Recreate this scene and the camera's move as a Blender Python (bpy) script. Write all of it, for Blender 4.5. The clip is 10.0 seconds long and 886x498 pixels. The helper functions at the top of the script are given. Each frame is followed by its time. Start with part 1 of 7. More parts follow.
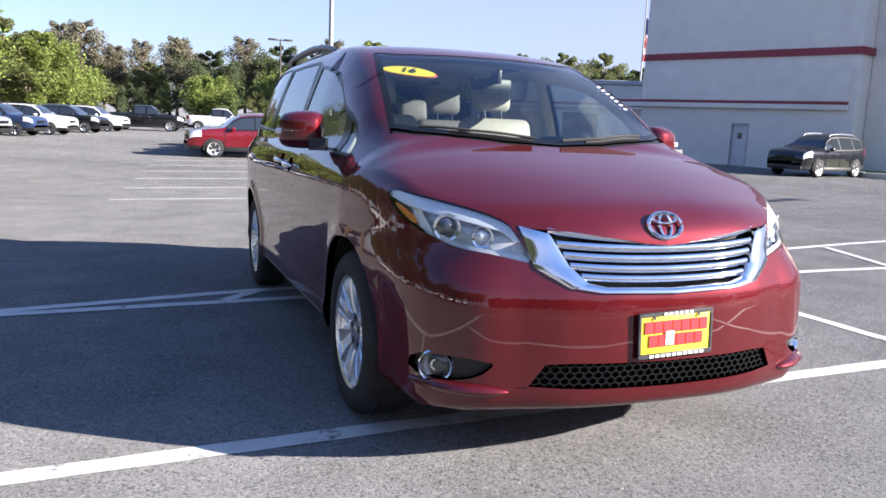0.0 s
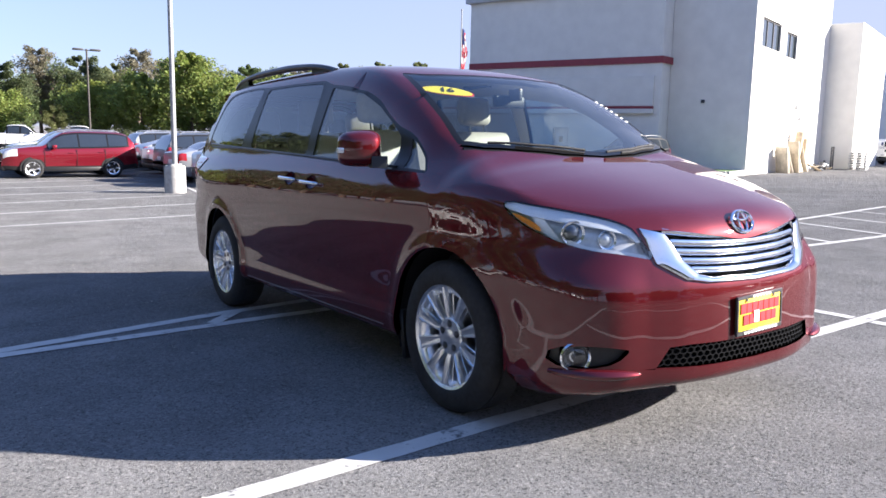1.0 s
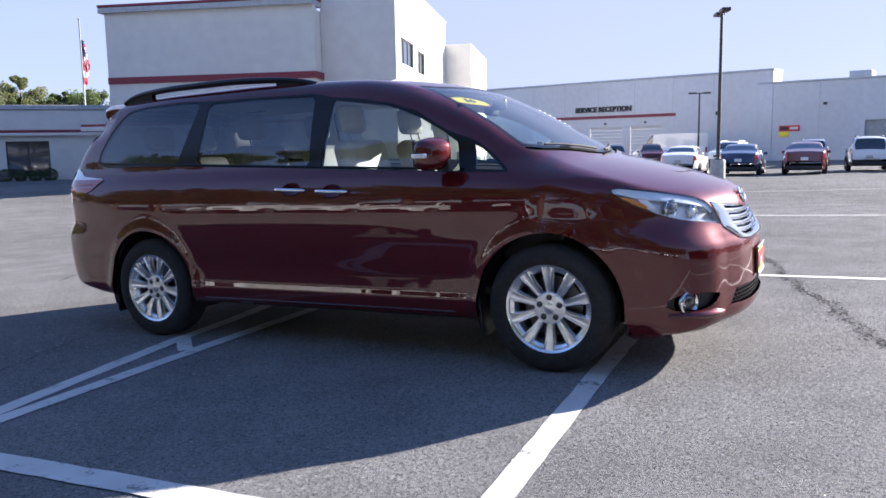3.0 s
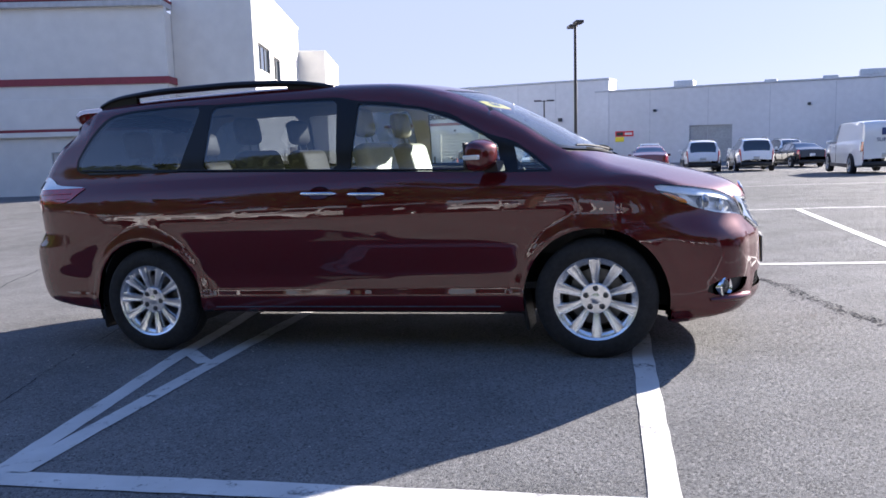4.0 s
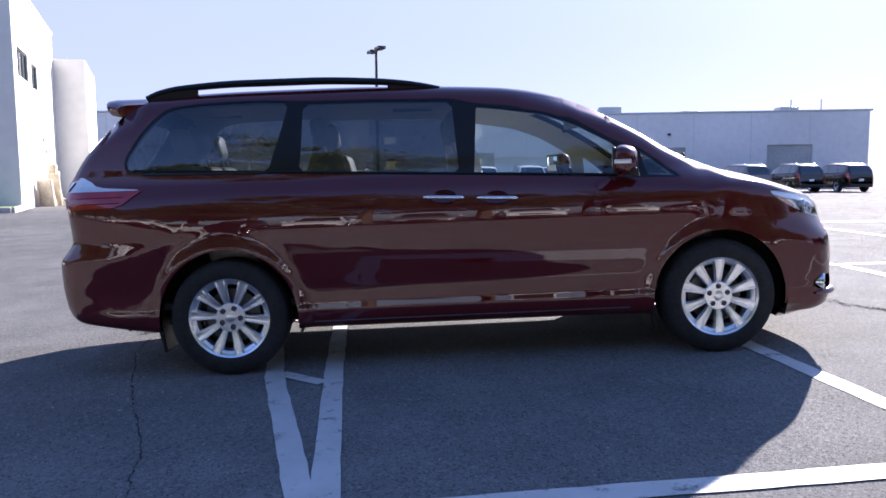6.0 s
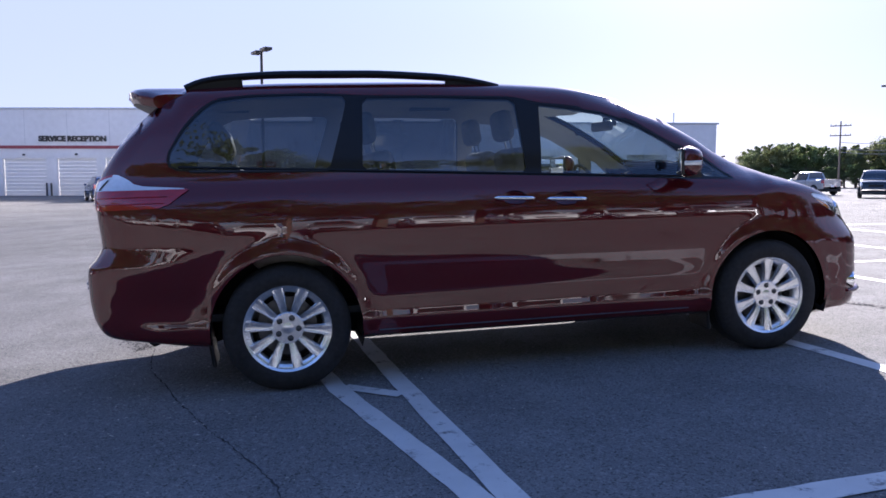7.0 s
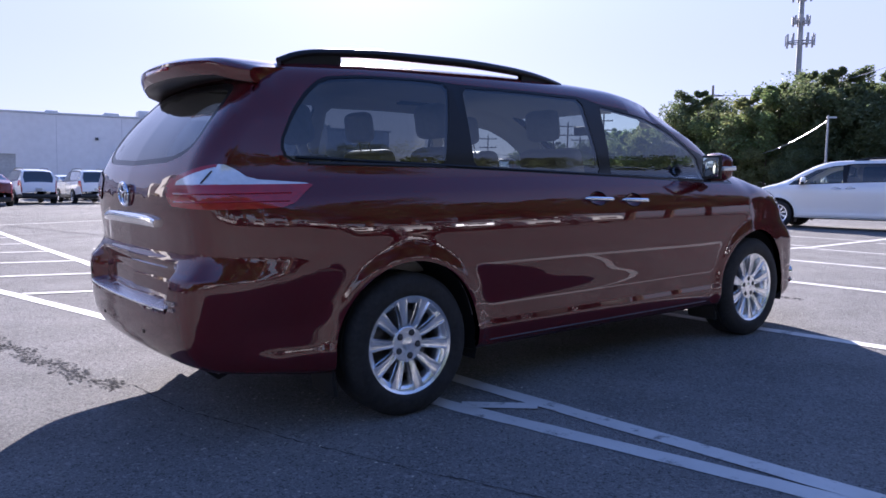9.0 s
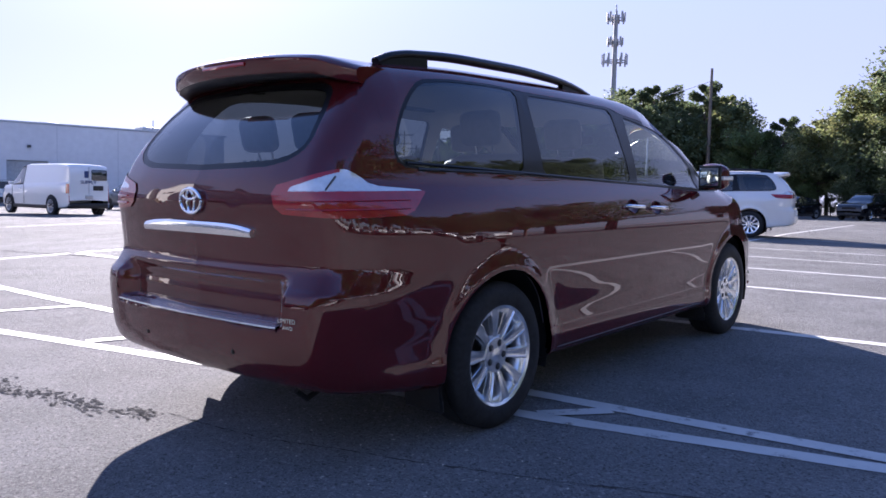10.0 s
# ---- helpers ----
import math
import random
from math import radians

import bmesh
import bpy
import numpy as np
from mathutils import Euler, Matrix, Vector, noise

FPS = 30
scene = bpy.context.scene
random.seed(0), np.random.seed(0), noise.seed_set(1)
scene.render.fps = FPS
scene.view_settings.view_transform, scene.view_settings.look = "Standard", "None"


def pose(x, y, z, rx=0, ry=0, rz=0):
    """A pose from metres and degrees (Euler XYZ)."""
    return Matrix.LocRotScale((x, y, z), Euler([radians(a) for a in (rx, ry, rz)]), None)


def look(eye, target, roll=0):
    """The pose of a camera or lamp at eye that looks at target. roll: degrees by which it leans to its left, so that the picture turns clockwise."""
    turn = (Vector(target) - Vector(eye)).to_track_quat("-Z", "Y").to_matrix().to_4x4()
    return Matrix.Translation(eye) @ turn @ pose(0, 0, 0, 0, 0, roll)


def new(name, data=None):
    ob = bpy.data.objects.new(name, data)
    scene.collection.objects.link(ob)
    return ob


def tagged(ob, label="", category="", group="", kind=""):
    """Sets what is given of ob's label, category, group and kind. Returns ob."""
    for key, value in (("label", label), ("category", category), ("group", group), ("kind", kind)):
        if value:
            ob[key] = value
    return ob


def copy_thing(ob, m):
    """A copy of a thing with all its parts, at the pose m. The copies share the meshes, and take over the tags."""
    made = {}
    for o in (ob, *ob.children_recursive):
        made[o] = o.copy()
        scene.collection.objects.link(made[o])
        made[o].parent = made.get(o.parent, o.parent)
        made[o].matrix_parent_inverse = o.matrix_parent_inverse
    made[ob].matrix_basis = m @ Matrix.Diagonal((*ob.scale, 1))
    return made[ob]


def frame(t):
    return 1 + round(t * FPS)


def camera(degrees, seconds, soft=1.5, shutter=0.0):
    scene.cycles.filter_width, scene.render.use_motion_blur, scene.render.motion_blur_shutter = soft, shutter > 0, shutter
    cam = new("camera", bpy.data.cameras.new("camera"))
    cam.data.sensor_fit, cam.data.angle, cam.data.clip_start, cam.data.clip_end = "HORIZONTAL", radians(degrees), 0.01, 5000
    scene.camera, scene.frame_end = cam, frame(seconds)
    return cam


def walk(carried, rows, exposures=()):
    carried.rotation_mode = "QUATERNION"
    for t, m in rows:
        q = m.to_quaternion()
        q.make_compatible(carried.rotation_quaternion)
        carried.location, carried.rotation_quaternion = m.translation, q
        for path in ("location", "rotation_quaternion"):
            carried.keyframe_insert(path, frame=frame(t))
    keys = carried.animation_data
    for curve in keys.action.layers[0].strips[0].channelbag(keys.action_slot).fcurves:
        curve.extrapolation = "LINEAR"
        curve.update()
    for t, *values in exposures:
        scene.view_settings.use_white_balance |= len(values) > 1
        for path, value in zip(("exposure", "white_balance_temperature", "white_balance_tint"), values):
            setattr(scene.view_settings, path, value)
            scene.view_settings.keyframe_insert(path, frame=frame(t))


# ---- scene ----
cam = camera(59.4, 10.0, soft=1.6)
PATH = [
    (0.0, -1.775, -4.693, 1.336, 80.40, -2.54, -20.89),
    (0.5, -2.366, -4.583, 1.342, 80.95, -1.85, -27.64),
    (1.0, -2.958, -4.367, 1.339, 81.45, -1.16, -34.59),
    (1.5, -3.508, -4.116, 1.333, 81.88, -0.58, -41.66),
    (2.0, -4.021, -3.770, 1.319, 82.25, -0.09, -48.72),
    (2.5, -4.504, -3.395, 1.290, 82.43, 0.48, -55.67),
    (4.0, -5.455, -1.908, 1.280, 82.80, 1.55, -73.88),
    (4.5, -5.675, -1.384, 1.248, 83.04, 1.53, -78.74),
    (5.0, -5.704, -0.791, 1.228, 83.38, 1.21, -83.19),
    (5.5, -5.727, -0.196, 1.207, 83.82, 0.81, -87.63),
    (7.0, -5.324, 1.600, 1.149, 84.78, -0.01, -102.41),
    (7.5, -5.120, 2.194, 1.127, 84.56, -0.22, -108.39),
    (8.0, -4.807, 2.727, 1.104, 84.63, -0.42, -114.78),
    (8.5, -4.458, 3.243, 1.093, 84.89, -0.73, -121.18),
    (9.0, -4.027, 3.704, 1.096, 85.28, -1.14, -127.47),
    (9.5, -3.607, 4.181, 1.081, 85.86, -1.27, -133.69),
    (10.0, -3.098, 4.556, 1.068, 86.11, -1.37, -140.09),
]
walk(cam, [(t, pose(*row)) for t, *row in PATH],
     exposures=[(0.0, 2.18, 4950, 20), (2.5, 2.2, 4900, 20), (4.5, 2.22, 4900, 22), (5.5, 2.24, 4850, 24), (7.0, 2.26, 4780, 26), (10.0, 2.22, 4780, 29)])

# ---- daylight: a low sun ahead of the van's far side, clear hazy sky ----
SUN_AZ, SUN_EL = -32.0, 21.6
world = bpy.data.worlds.new("sky")
scene.world = world
world.use_nodes = True
nt = world.node_tree
sky = nt.nodes.new("ShaderNodeTexSky")
sky.sky_type, sky.sun_disc = "NISHITA", False
sky.sun_elevation, sky.sun_rotation = radians(SUN_EL), radians(90 - SUN_AZ)
sky.air_density, sky.dust_density, sky.ozone_density = 1.0, .5, 1.6
haze, high, thin = nt.nodes.new("ShaderNodeMix"), nt.nodes.new("ShaderNodeSeparateXYZ"), nt.nodes.new("ShaderNodeMapRange")  # pale haze that thins out upwards
haze.data_type = "RGBA"
haze.inputs["B"].default_value = (3.25, 3.0, 2.95, 1)
nt.links.new(nt.nodes.new("ShaderNodeTexCoord").outputs["Generated"], high.inputs["Vector"])
nt.links.new(high.outputs["Z"], thin.inputs["Value"])
thin.interpolation_type = "SMOOTHSTEP"
thin.inputs["From Min"].default_value, thin.inputs["From Max"].default_value = .15, .75
thin.inputs["To Min"].default_value, thin.inputs["To Max"].default_value = .90, .05
facing, sunward, both = nt.nodes.new("ShaderNodeVectorMath"), nt.nodes.new("ShaderNodeMapRange"), nt.nodes.new("ShaderNodeMath")  # and away from the sun
facing.operation, both.operation = "DOT_PRODUCT", "MULTIPLY"
facing.inputs[1].default_value = (math.cos(radians(SUN_AZ)), math.sin(radians(SUN_AZ)), 0)
sunward.inputs["From Min"].default_value, sunward.inputs["From Max"].default_value = -.9, .5
sunward.inputs["To Min"].default_value, sunward.inputs["To Max"].default_value = .5, 1.0
nt.links.new(nt.nodes["Texture Coordinate"].outputs["Generated"], facing.inputs[0])
nt.links.new(facing.outputs["Value"], sunward.inputs["Value"])
nt.links.new(thin.outputs["Result"], both.inputs[0])
nt.links.new(sunward.outputs["Result"], both.inputs[1])
nt.links.new(both.outputs["Value"], haze.inputs["Factor"])
nt.links.new(sky.outputs["Color"], haze.inputs["A"])
nt.links.new(haze.outputs["Result"], nt.nodes["Background"].inputs["Color"])
nt.nodes["Background"].inputs["Strength"].default_value = 0.05
sun = new("sun", bpy.data.lights.new("sun", "SUN"))
sun.data.energy, sun.data.angle, sun.data.color = 5.0, radians(0.55), (1.0, 0.80, 0.50)
to_sun = Vector((math.cos(radians(SUN_AZ)) * math.cos(radians(SUN_EL)), math.sin(radians(SUN_AZ)) * math.cos(radians(SUN_EL)), math.sin(radians(SUN_EL))))
sun.matrix_world = look(to_sun * 60, (0, 0, 0))

# ---- materials ----
def mat(name, color=(.5, .5, .5), rough=.5, metal=0.0, grain=0.0, scale=20.0, bump=0.0, bump_scale=200.0, coat=0.0, spec=.5, vary=0.0, stain=0.0, stain_scale=.6, coords="Object"):
    """A Principled material with colour variation at two scales (grain, stain), fine bump and a shift from object to object (vary)."""
    m = bpy.data.materials.new(name)
    m.use_nodes = True
    n, l = m.node_tree.nodes, m.node_tree.links
    b = n["Principled BSDF"]
    b.inputs["Base Color"].default_value = (*color, 1)
    b.inputs["Roughness"].default_value, b.inputs["Metallic"].default_value = rough, metal
    b.inputs["Specular IOR Level"].default_value = spec
    b.inputs["Coat Weight"].default_value = coat
    b.inputs["Coat Roughness"].default_value = .03
    tc = n.new("ShaderNodeTexCoord")
    last = None
    for amount, size, detail in ((grain, scale, 6), (stain, stain_scale, 4)):
        if amount:
            tex = n.new("ShaderNodeTexNoise")
            tex.inputs["Scale"].default_value, tex.inputs["Detail"].default_value = size, detail
            l.new(tc.outputs[coords], tex.inputs["Vector"])
            hsv = n.new("ShaderNodeHueSaturation")
            ramp = n.new("ShaderNodeMapRange")
            ramp.inputs["From Min"].default_value, ramp.inputs["From Max"].default_value = .3, .7
            ramp.inputs["To Min"].default_value, ramp.inputs["To Max"].default_value = 1 - amount, 1 + amount
            l.new(tex.outputs["Fac"], ramp.inputs["Value"])
            l.new(ramp.outputs["Result"], hsv.inputs["Value"])
            if last:
                l.new(last, hsv.inputs["Color"])
            else:
                hsv.inputs["Color"].default_value = (*color, 1)
            last = hsv.outputs["Color"]
    if vary:
        info, hsv, ramp = n.new("ShaderNodeObjectInfo"), n.new("ShaderNodeHueSaturation"), n.new("ShaderNodeMapRange")
        ramp.inputs["To Min"].default_value, ramp.inputs["To Max"].default_value = 1 - vary, 1 + vary
        l.new(info.outputs["Random"], ramp.inputs["Value"])
        l.new(ramp.outputs["Result"], hsv.inputs["Value"])
        if last:
            l.new(last, hsv.inputs["Color"])
        else:
            hsv.inputs["Color"].default_value = (*color, 1)
        last = hsv.outputs["Color"]
    if last:
        l.new(last, b.inputs["Base Color"])
    if bump:
        tex, bp = n.new("ShaderNodeTexNoise"), n.new("ShaderNodeBump")
        tex.inputs["Scale"].default_value, tex.inputs["Detail"].default_value = bump_scale, 5
        bp.inputs["Strength"].default_value, bp.inputs["Distance"].default_value = bump, .004
        l.new(tc.outputs[coords], tex.inputs["Vector"])
        l.new(tex.outputs["Fac"], bp.inputs["Height"])
        l.new(bp.outputs["Normal"], b.inputs["Normal"])
    return m


def glass(name, tint, gloss=1.0):
    """A thin pane: tinted see-through, with a mirror-like sheen that grows at grazing angles."""
    m = bpy.data.materials.new(name)
    m.use_nodes = True
    n, l = m.node_tree.nodes, m.node_tree.links
    n.remove(n["Principled BSDF"])
    clear, shine, mix, fr = n.new("ShaderNodeBsdfTransparent"), n.new("ShaderNodeBsdfGlossy"), n.new("ShaderNodeMixShader"), n.new("ShaderNodeLayerWeight")
    clear.inputs["Color"].default_value = (*tint, 1)
    shine.inputs["Roughness"].default_value = 0.0
    shine.inputs["Color"].default_value = (gloss, gloss, gloss, 1)
    fr.inputs["Blend"].default_value = .5
    power, scale = n.new("ShaderNodeMath"), n.new("ShaderNodeMath")
    power.operation, scale.operation = "POWER", "MULTIPLY_ADD"
    power.inputs[1].default_value = 5
    scale.inputs[1].default_value, scale.inputs[2].default_value = .90, .085
    l.new(fr.outputs["Facing"], power.inputs[0])
    l.new(power.outputs["Value"], scale.inputs[0])
    l.new(scale.outputs["Value"], mix.inputs["Fac"])
    l.new(clear.outputs["BSDF"], mix.inputs[1])
    l.new(shine.outputs["BSDF"], mix.inputs[2])
    l.new(mix.outputs["Shader"], n["Material Output"].inputs["Surface"])
    return m


def car_paint(name, color, flake=.35, rough=.32):
    m = bpy.data.materials.new(name)
    m.use_nodes = True
    n, l = m.node_tree.nodes, m.node_tree.links
    b = n["Principled BSDF"]
    tc, vo, ramp, hsv = n.new("ShaderNodeTexCoord"), n.new("ShaderNodeTexVoronoi"), n.new("ShaderNodeMapRange"), n.new("ShaderNodeHueSaturation")
    vo.inputs["Scale"].default_value = 900
    ramp.inputs["To Min"].default_value, ramp.inputs["To Max"].default_value = 1 - flake * .5, 1 + flake * .5
    hsv.inputs["Color"].default_value = (*color, 1)
    l.new(tc.outputs["Object"], vo.inputs["Vector"])
    l.new(vo.outputs["Color"], ramp.inputs["Value"])
    l.new(ramp.outputs["Result"], hsv.inputs["Value"])
    l.new(hsv.outputs["Color"], b.inputs["Base Color"])
    b.inputs["Metallic"].default_value, b.inputs["Roughness"].default_value = flake, rough
    b.inputs["Specular IOR Level"].default_value = 0.0
    b.inputs["Coat Weight"].default_value, b.inputs["Coat Roughness"].default_value, b.inputs["Coat IOR"].default_value = 1.0, .012, 1.62
    return m


PAINT = car_paint("ruby_paint", (.076, .0064, .0084), .30, .40)
BLACK = mat("satin_black_plastic", (.012, .012, .013), .45, grain=.3, scale=60, bump=.15, bump_scale=900)
GLOSS_BLACK = mat("gloss_black_trim", (.008, .008, .009), .3, spec=.3, grain=.1, scale=40)
CHROME = mat("chrome", (.82, .83, .85), .08, metal=1.0, grain=.04, scale=30)
ALLOY = mat("silver_alloy", (.86, .87, .89), .27, metal=.9, grain=.06, scale=50, coat=.5)
RUBBER = mat("tyre_rubber", (.016, .016, .017), .82, grain=.35, scale=45, stain=.3, stain_scale=9, bump=.3, bump_scale=400)
# near black for liners and backings, and for shade painted into wheels
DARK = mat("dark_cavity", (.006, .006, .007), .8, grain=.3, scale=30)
TINT = glass("privacy_glass", (.25, .27, .29))
CLEAR = glass("clear_glass", (.76, .82, .79))
LENS = glass("lamp_cover", (.93, .95, .95))
RED_LENS = mat("red_lamp_plastic", (.30, .008, .012), .12, coat=1.0, grain=.12, scale=25)
WHITE_LENS = mat("white_lamp_plastic", (.72, .74, .76), .10, coat=1.0, metal=.35, grain=.08, scale=40)
AMBER = mat("amber_reflector", (.72, .24, .02), .2, coat=1.0, grain=.15, scale=90)
MIRROR = mat("mirror_glass", (.9, .9, .9), .01, metal=1.0)
LEATHER = mat("beige_leather", (.40, .375, .33), .5, grain=.08, scale=40, bump=.25, bump_scale=350, stain=.06, stain_scale=4)
TRIM = mat("grey_cabin_trim", (.30, .29, .28), .7, grain=.1, scale=60, bump=.2, bump_scale=500)
HEADLINER = mat("headliner_cloth", (.42, .41, .39), .9, grain=.08, scale=90)
DASH = mat("dark_dash_plastic", (.03, .03, .032), .6, grain=.2, scale=80, bump=.3, bump_scale=700)
PLATE_Y = mat("yellow_plate", (.85, .68, .015), .4, grain=.05, scale=30)
RED_INK = mat("red_ink", (.62, .02, .025), .5, grain=.05, scale=60)
BLACK_INK = mat("black_ink", (.012, .012, .014), .5, grain=.1, scale=60)
WHITE_INK = mat("white_ink", (.8, .8, .8), .5, grain=.04, scale=60)
STICKER_BACK = mat("sticker_backing", (.30, .30, .29), .6, grain=.05, scale=20)
STICKER_Y = mat("yellow_sticker", (.9, .72, .012), .45, grain=.04, scale=20)

# ---- mesh helpers ----
def finish(bm, name, material, smooth=True, bevel=0.0):
    me = bpy.data.meshes.new(name)
    bm.normal_update()
    bm.to_mesh(me)
    bm.free()
    for one in material if isinstance(material, (list, tuple)) else [material]:
        me.materials.append(one)
    if smooth:
        me.shade_smooth()
        me.set_sharp_from_angle(angle=radians(38))
    return me


def part(name, bm, material, parent, label="", m=None, smooth=True):
    """Links a bmesh as ONE mesh object under a thing or under a part."""
    ob = new(name, finish(bm, name, material, smooth))
    ob.parent = parent
    if m is not None:
        ob.matrix_basis = m
    if label:
        ob["label"] = label
    return ob


def twin(ob, m, parent=None):
    """Another object on the same mesh, at the pose m."""
    other = ob.copy()
    scene.collection.objects.link(other)
    other.matrix_basis = m
    if parent:
        other.parent = parent
    return other


def thing(name, label, category, m=None, group="", kind=""):
    ob = new(name)
    ob.empty_display_size = .2
    if m is not None:
        ob.matrix_basis = m
    return tagged(ob, label, category, group, kind)


def box(bm, x0, x1, y0, y1, z0, z1, bevel=0.0, seg=2):
    vs = [bm.verts.new((x, y, z)) for z in (z0, z1) for x, y in ((x0, y0), (x1, y0), (x1, y1), (x0, y1))]
    fs = [bm.faces.new([vs[i] for i in f]) for f in ((3, 2, 1, 0), (4, 5, 6, 7), (0, 1, 5, 4), (1, 2, 6, 5), (2, 3, 7, 6), (3, 0, 4, 7))]
    if bevel:
        es = list({e for f in fs for e in f.edges})
        bmesh.ops.bevel(bm, geom=es, offset=bevel, segments=seg, affect="EDGES", profile=.5)
    return bm


def boxm(*args, **kw):
    return box(bmesh.new(), *args, **kw)


def prism(bm, poly, lo, hi, axis="z"):
    """A prism over a polygon of (u, v), from lo to hi along axis."""
    put = {"z": lambda u, v, h: (u, v, h), "y": lambda u, v, h: (u, h, v), "x": lambda u, v, h: (h, u, v)}[axis]
    a = [bm.verts.new(put(u, v, lo)) for u, v in poly]
    b = [bm.verts.new(put(u, v, hi)) for u, v in poly]
    n = len(poly)
    bm.faces.new(a[::-1])
    bm.faces.new(b)
    for i in range(n):
        bm.faces.new((a[i], a[(i + 1) % n], b[(i + 1) % n], b[i]))
    bmesh.ops.recalc_face_normals(bm, faces=bm.faces[:])
    return bm


def lathe(bm, profile, n=32, axis="z", cap=False, start=0.0, sweep=2 * math.pi):
    """Revolves (radius, height) pairs about an axis."""
    whole = abs(sweep - 2 * math.pi) < 1e-6
    steps = n if whole else n + 1
    rings = []
    for r, h in profile:
        ring = []
        for i in range(steps):
            t = start + sweep * i / n
            c, s = r * math.cos(t), r * math.sin(t)
            ring.append(bm.verts.new({"z": (c, s, h), "x": (h, c, s), "y": (c, h, s)}[axis]))
        rings.append(ring)
    for p, q in zip(rings, rings[1:]):
        for i in range(n):
            j = (i + 1) % steps
            bm.faces.new((p[i], p[j], q[j], q[i]))
    if cap:
        bm.faces.new(rings[0][::-1])
        bm.faces.new(rings[-1])
    bmesh.ops.recalc_face_normals(bm, faces=bm.faces[:])
    return bm


def tube(bm, pts, r, n=8, closed=False, flat=1.0):
    """A round bar along points; r a radius or one a point; flat squeezes it upright."""
    pts = [Vector(p) for p in pts]
    rings, up = [], Vector((0, 0, 1))
    for i, p in enumerate(pts):
        a, b = pts[i - 1 if i or closed else 0], pts[(i + 1) % len(pts) if i + 1 < len(pts) or closed else i]
        d = (b - a).normalized()
        side = d.cross(up)
        side = side.normalized() if side.length > 1e-4 else Vector((1, 0, 0))
        top = side.cross(d)
        rad = r[i] if isinstance(r, (list, tuple)) else r
        rings.append([bm.verts.new(p + side * rad * math.cos(2 * math.pi * k / n) + top * rad * flat * math.sin(2 * math.pi * k / n)) for k in range(n)])
    pairs = list(zip(rings, rings[1:])) + ([(rings[-1], rings[0])] if closed else [])
    for p, q in pairs:
        for k in range(n):
            bm.faces.new((p[k], p[(k + 1) % n], q[(k + 1) % n], q[k]))
    if not closed:
        bm.faces.new(rings[0])
        bm.faces.new(rings[-1][::-1])
    bmesh.ops.recalc_face_normals(bm, faces=bm.faces[:])
    return bm


def letters(text, size, depth=.005, bold=0.0):
    """A mesh of the built-in font, its middle at the origin, reading along x, standing along y."""
    cu = bpy.data.curves.new("lettering", "FONT")
    cu.body, cu.size, cu.extrude, cu.align_x, cu.align_y, cu.resolution_u = text, size, depth, "CENTER", "CENTER", 3
    cu.offset = bold
    tmp = bpy.data.objects.new("lettering", cu)
    me = bpy.data.meshes.new_from_object(tmp)
    bpy.data.objects.remove(tmp)
    bm = bmesh.new()
    bm.from_mesh(me)
    bpy.data.meshes.remove(me)
    return bm

# ---- ground: one sheet, sloping gently along the van and level further out ----
def curve(pts):
    """A smooth monotone curve through (x, y) pairs, as a function on arrays."""
    x, y = np.array(sorted(pts), float).T
    h, d = np.diff(x), np.diff(y) / np.diff(x)
    m = np.zeros_like(x)
    m[0], m[-1] = d[0], d[-1]
    same = d[:-1] * d[1:] > 0
    w1, w2 = 2 * h[1:] + h[:-1], h[1:] + 2 * h[:-1]
    with np.errstate(divide="ignore", invalid="ignore"):
        m[1:-1] = np.where(same, (w1 + w2) / (w1 / d[:-1] + w2 / d[1:]), 0)

    def at(v):
        v = np.clip(np.asarray(v, float), x[0], x[-1])
        i = np.clip(np.searchsorted(x, v) - 1, 0, len(h) - 1)
        t = (v - x[i]) / h[i]
        return (1 + 2 * t) * (1 - t) ** 2 * y[i] + t * (1 - t) ** 2 * h[i] * m[i] + t * t * (3 - 2 * t) * y[i + 1] + t * t * (t - 1) * h[i] * m[i + 1]
    return at


def step(lo, hi, v):
    t = np.clip((v - lo) / (hi - lo), 0, 1)
    return t * t * (3 - 2 * t)


SLOPE = curve([(-60, .15), (-12, .17), (-7, .165), (-5, .148), (-3, .092), (-1, .0307), (0, 0), (2, -.0614), (6, -.184), (9, -.265), (13, -.32), (30, -.34), (80, -.4)])


DIP = curve([(-60, 0), (3, 0), (9, -.10), (13, -.15), (25, -.24), (50, -.28), (120, -.28)])


def ground_z(x, y):
    far = step(14, 45, x)
    return SLOPE(y) * (1 - .6 * far) - .30 * far + DIP(y) * (1 - step(8, 22, x))


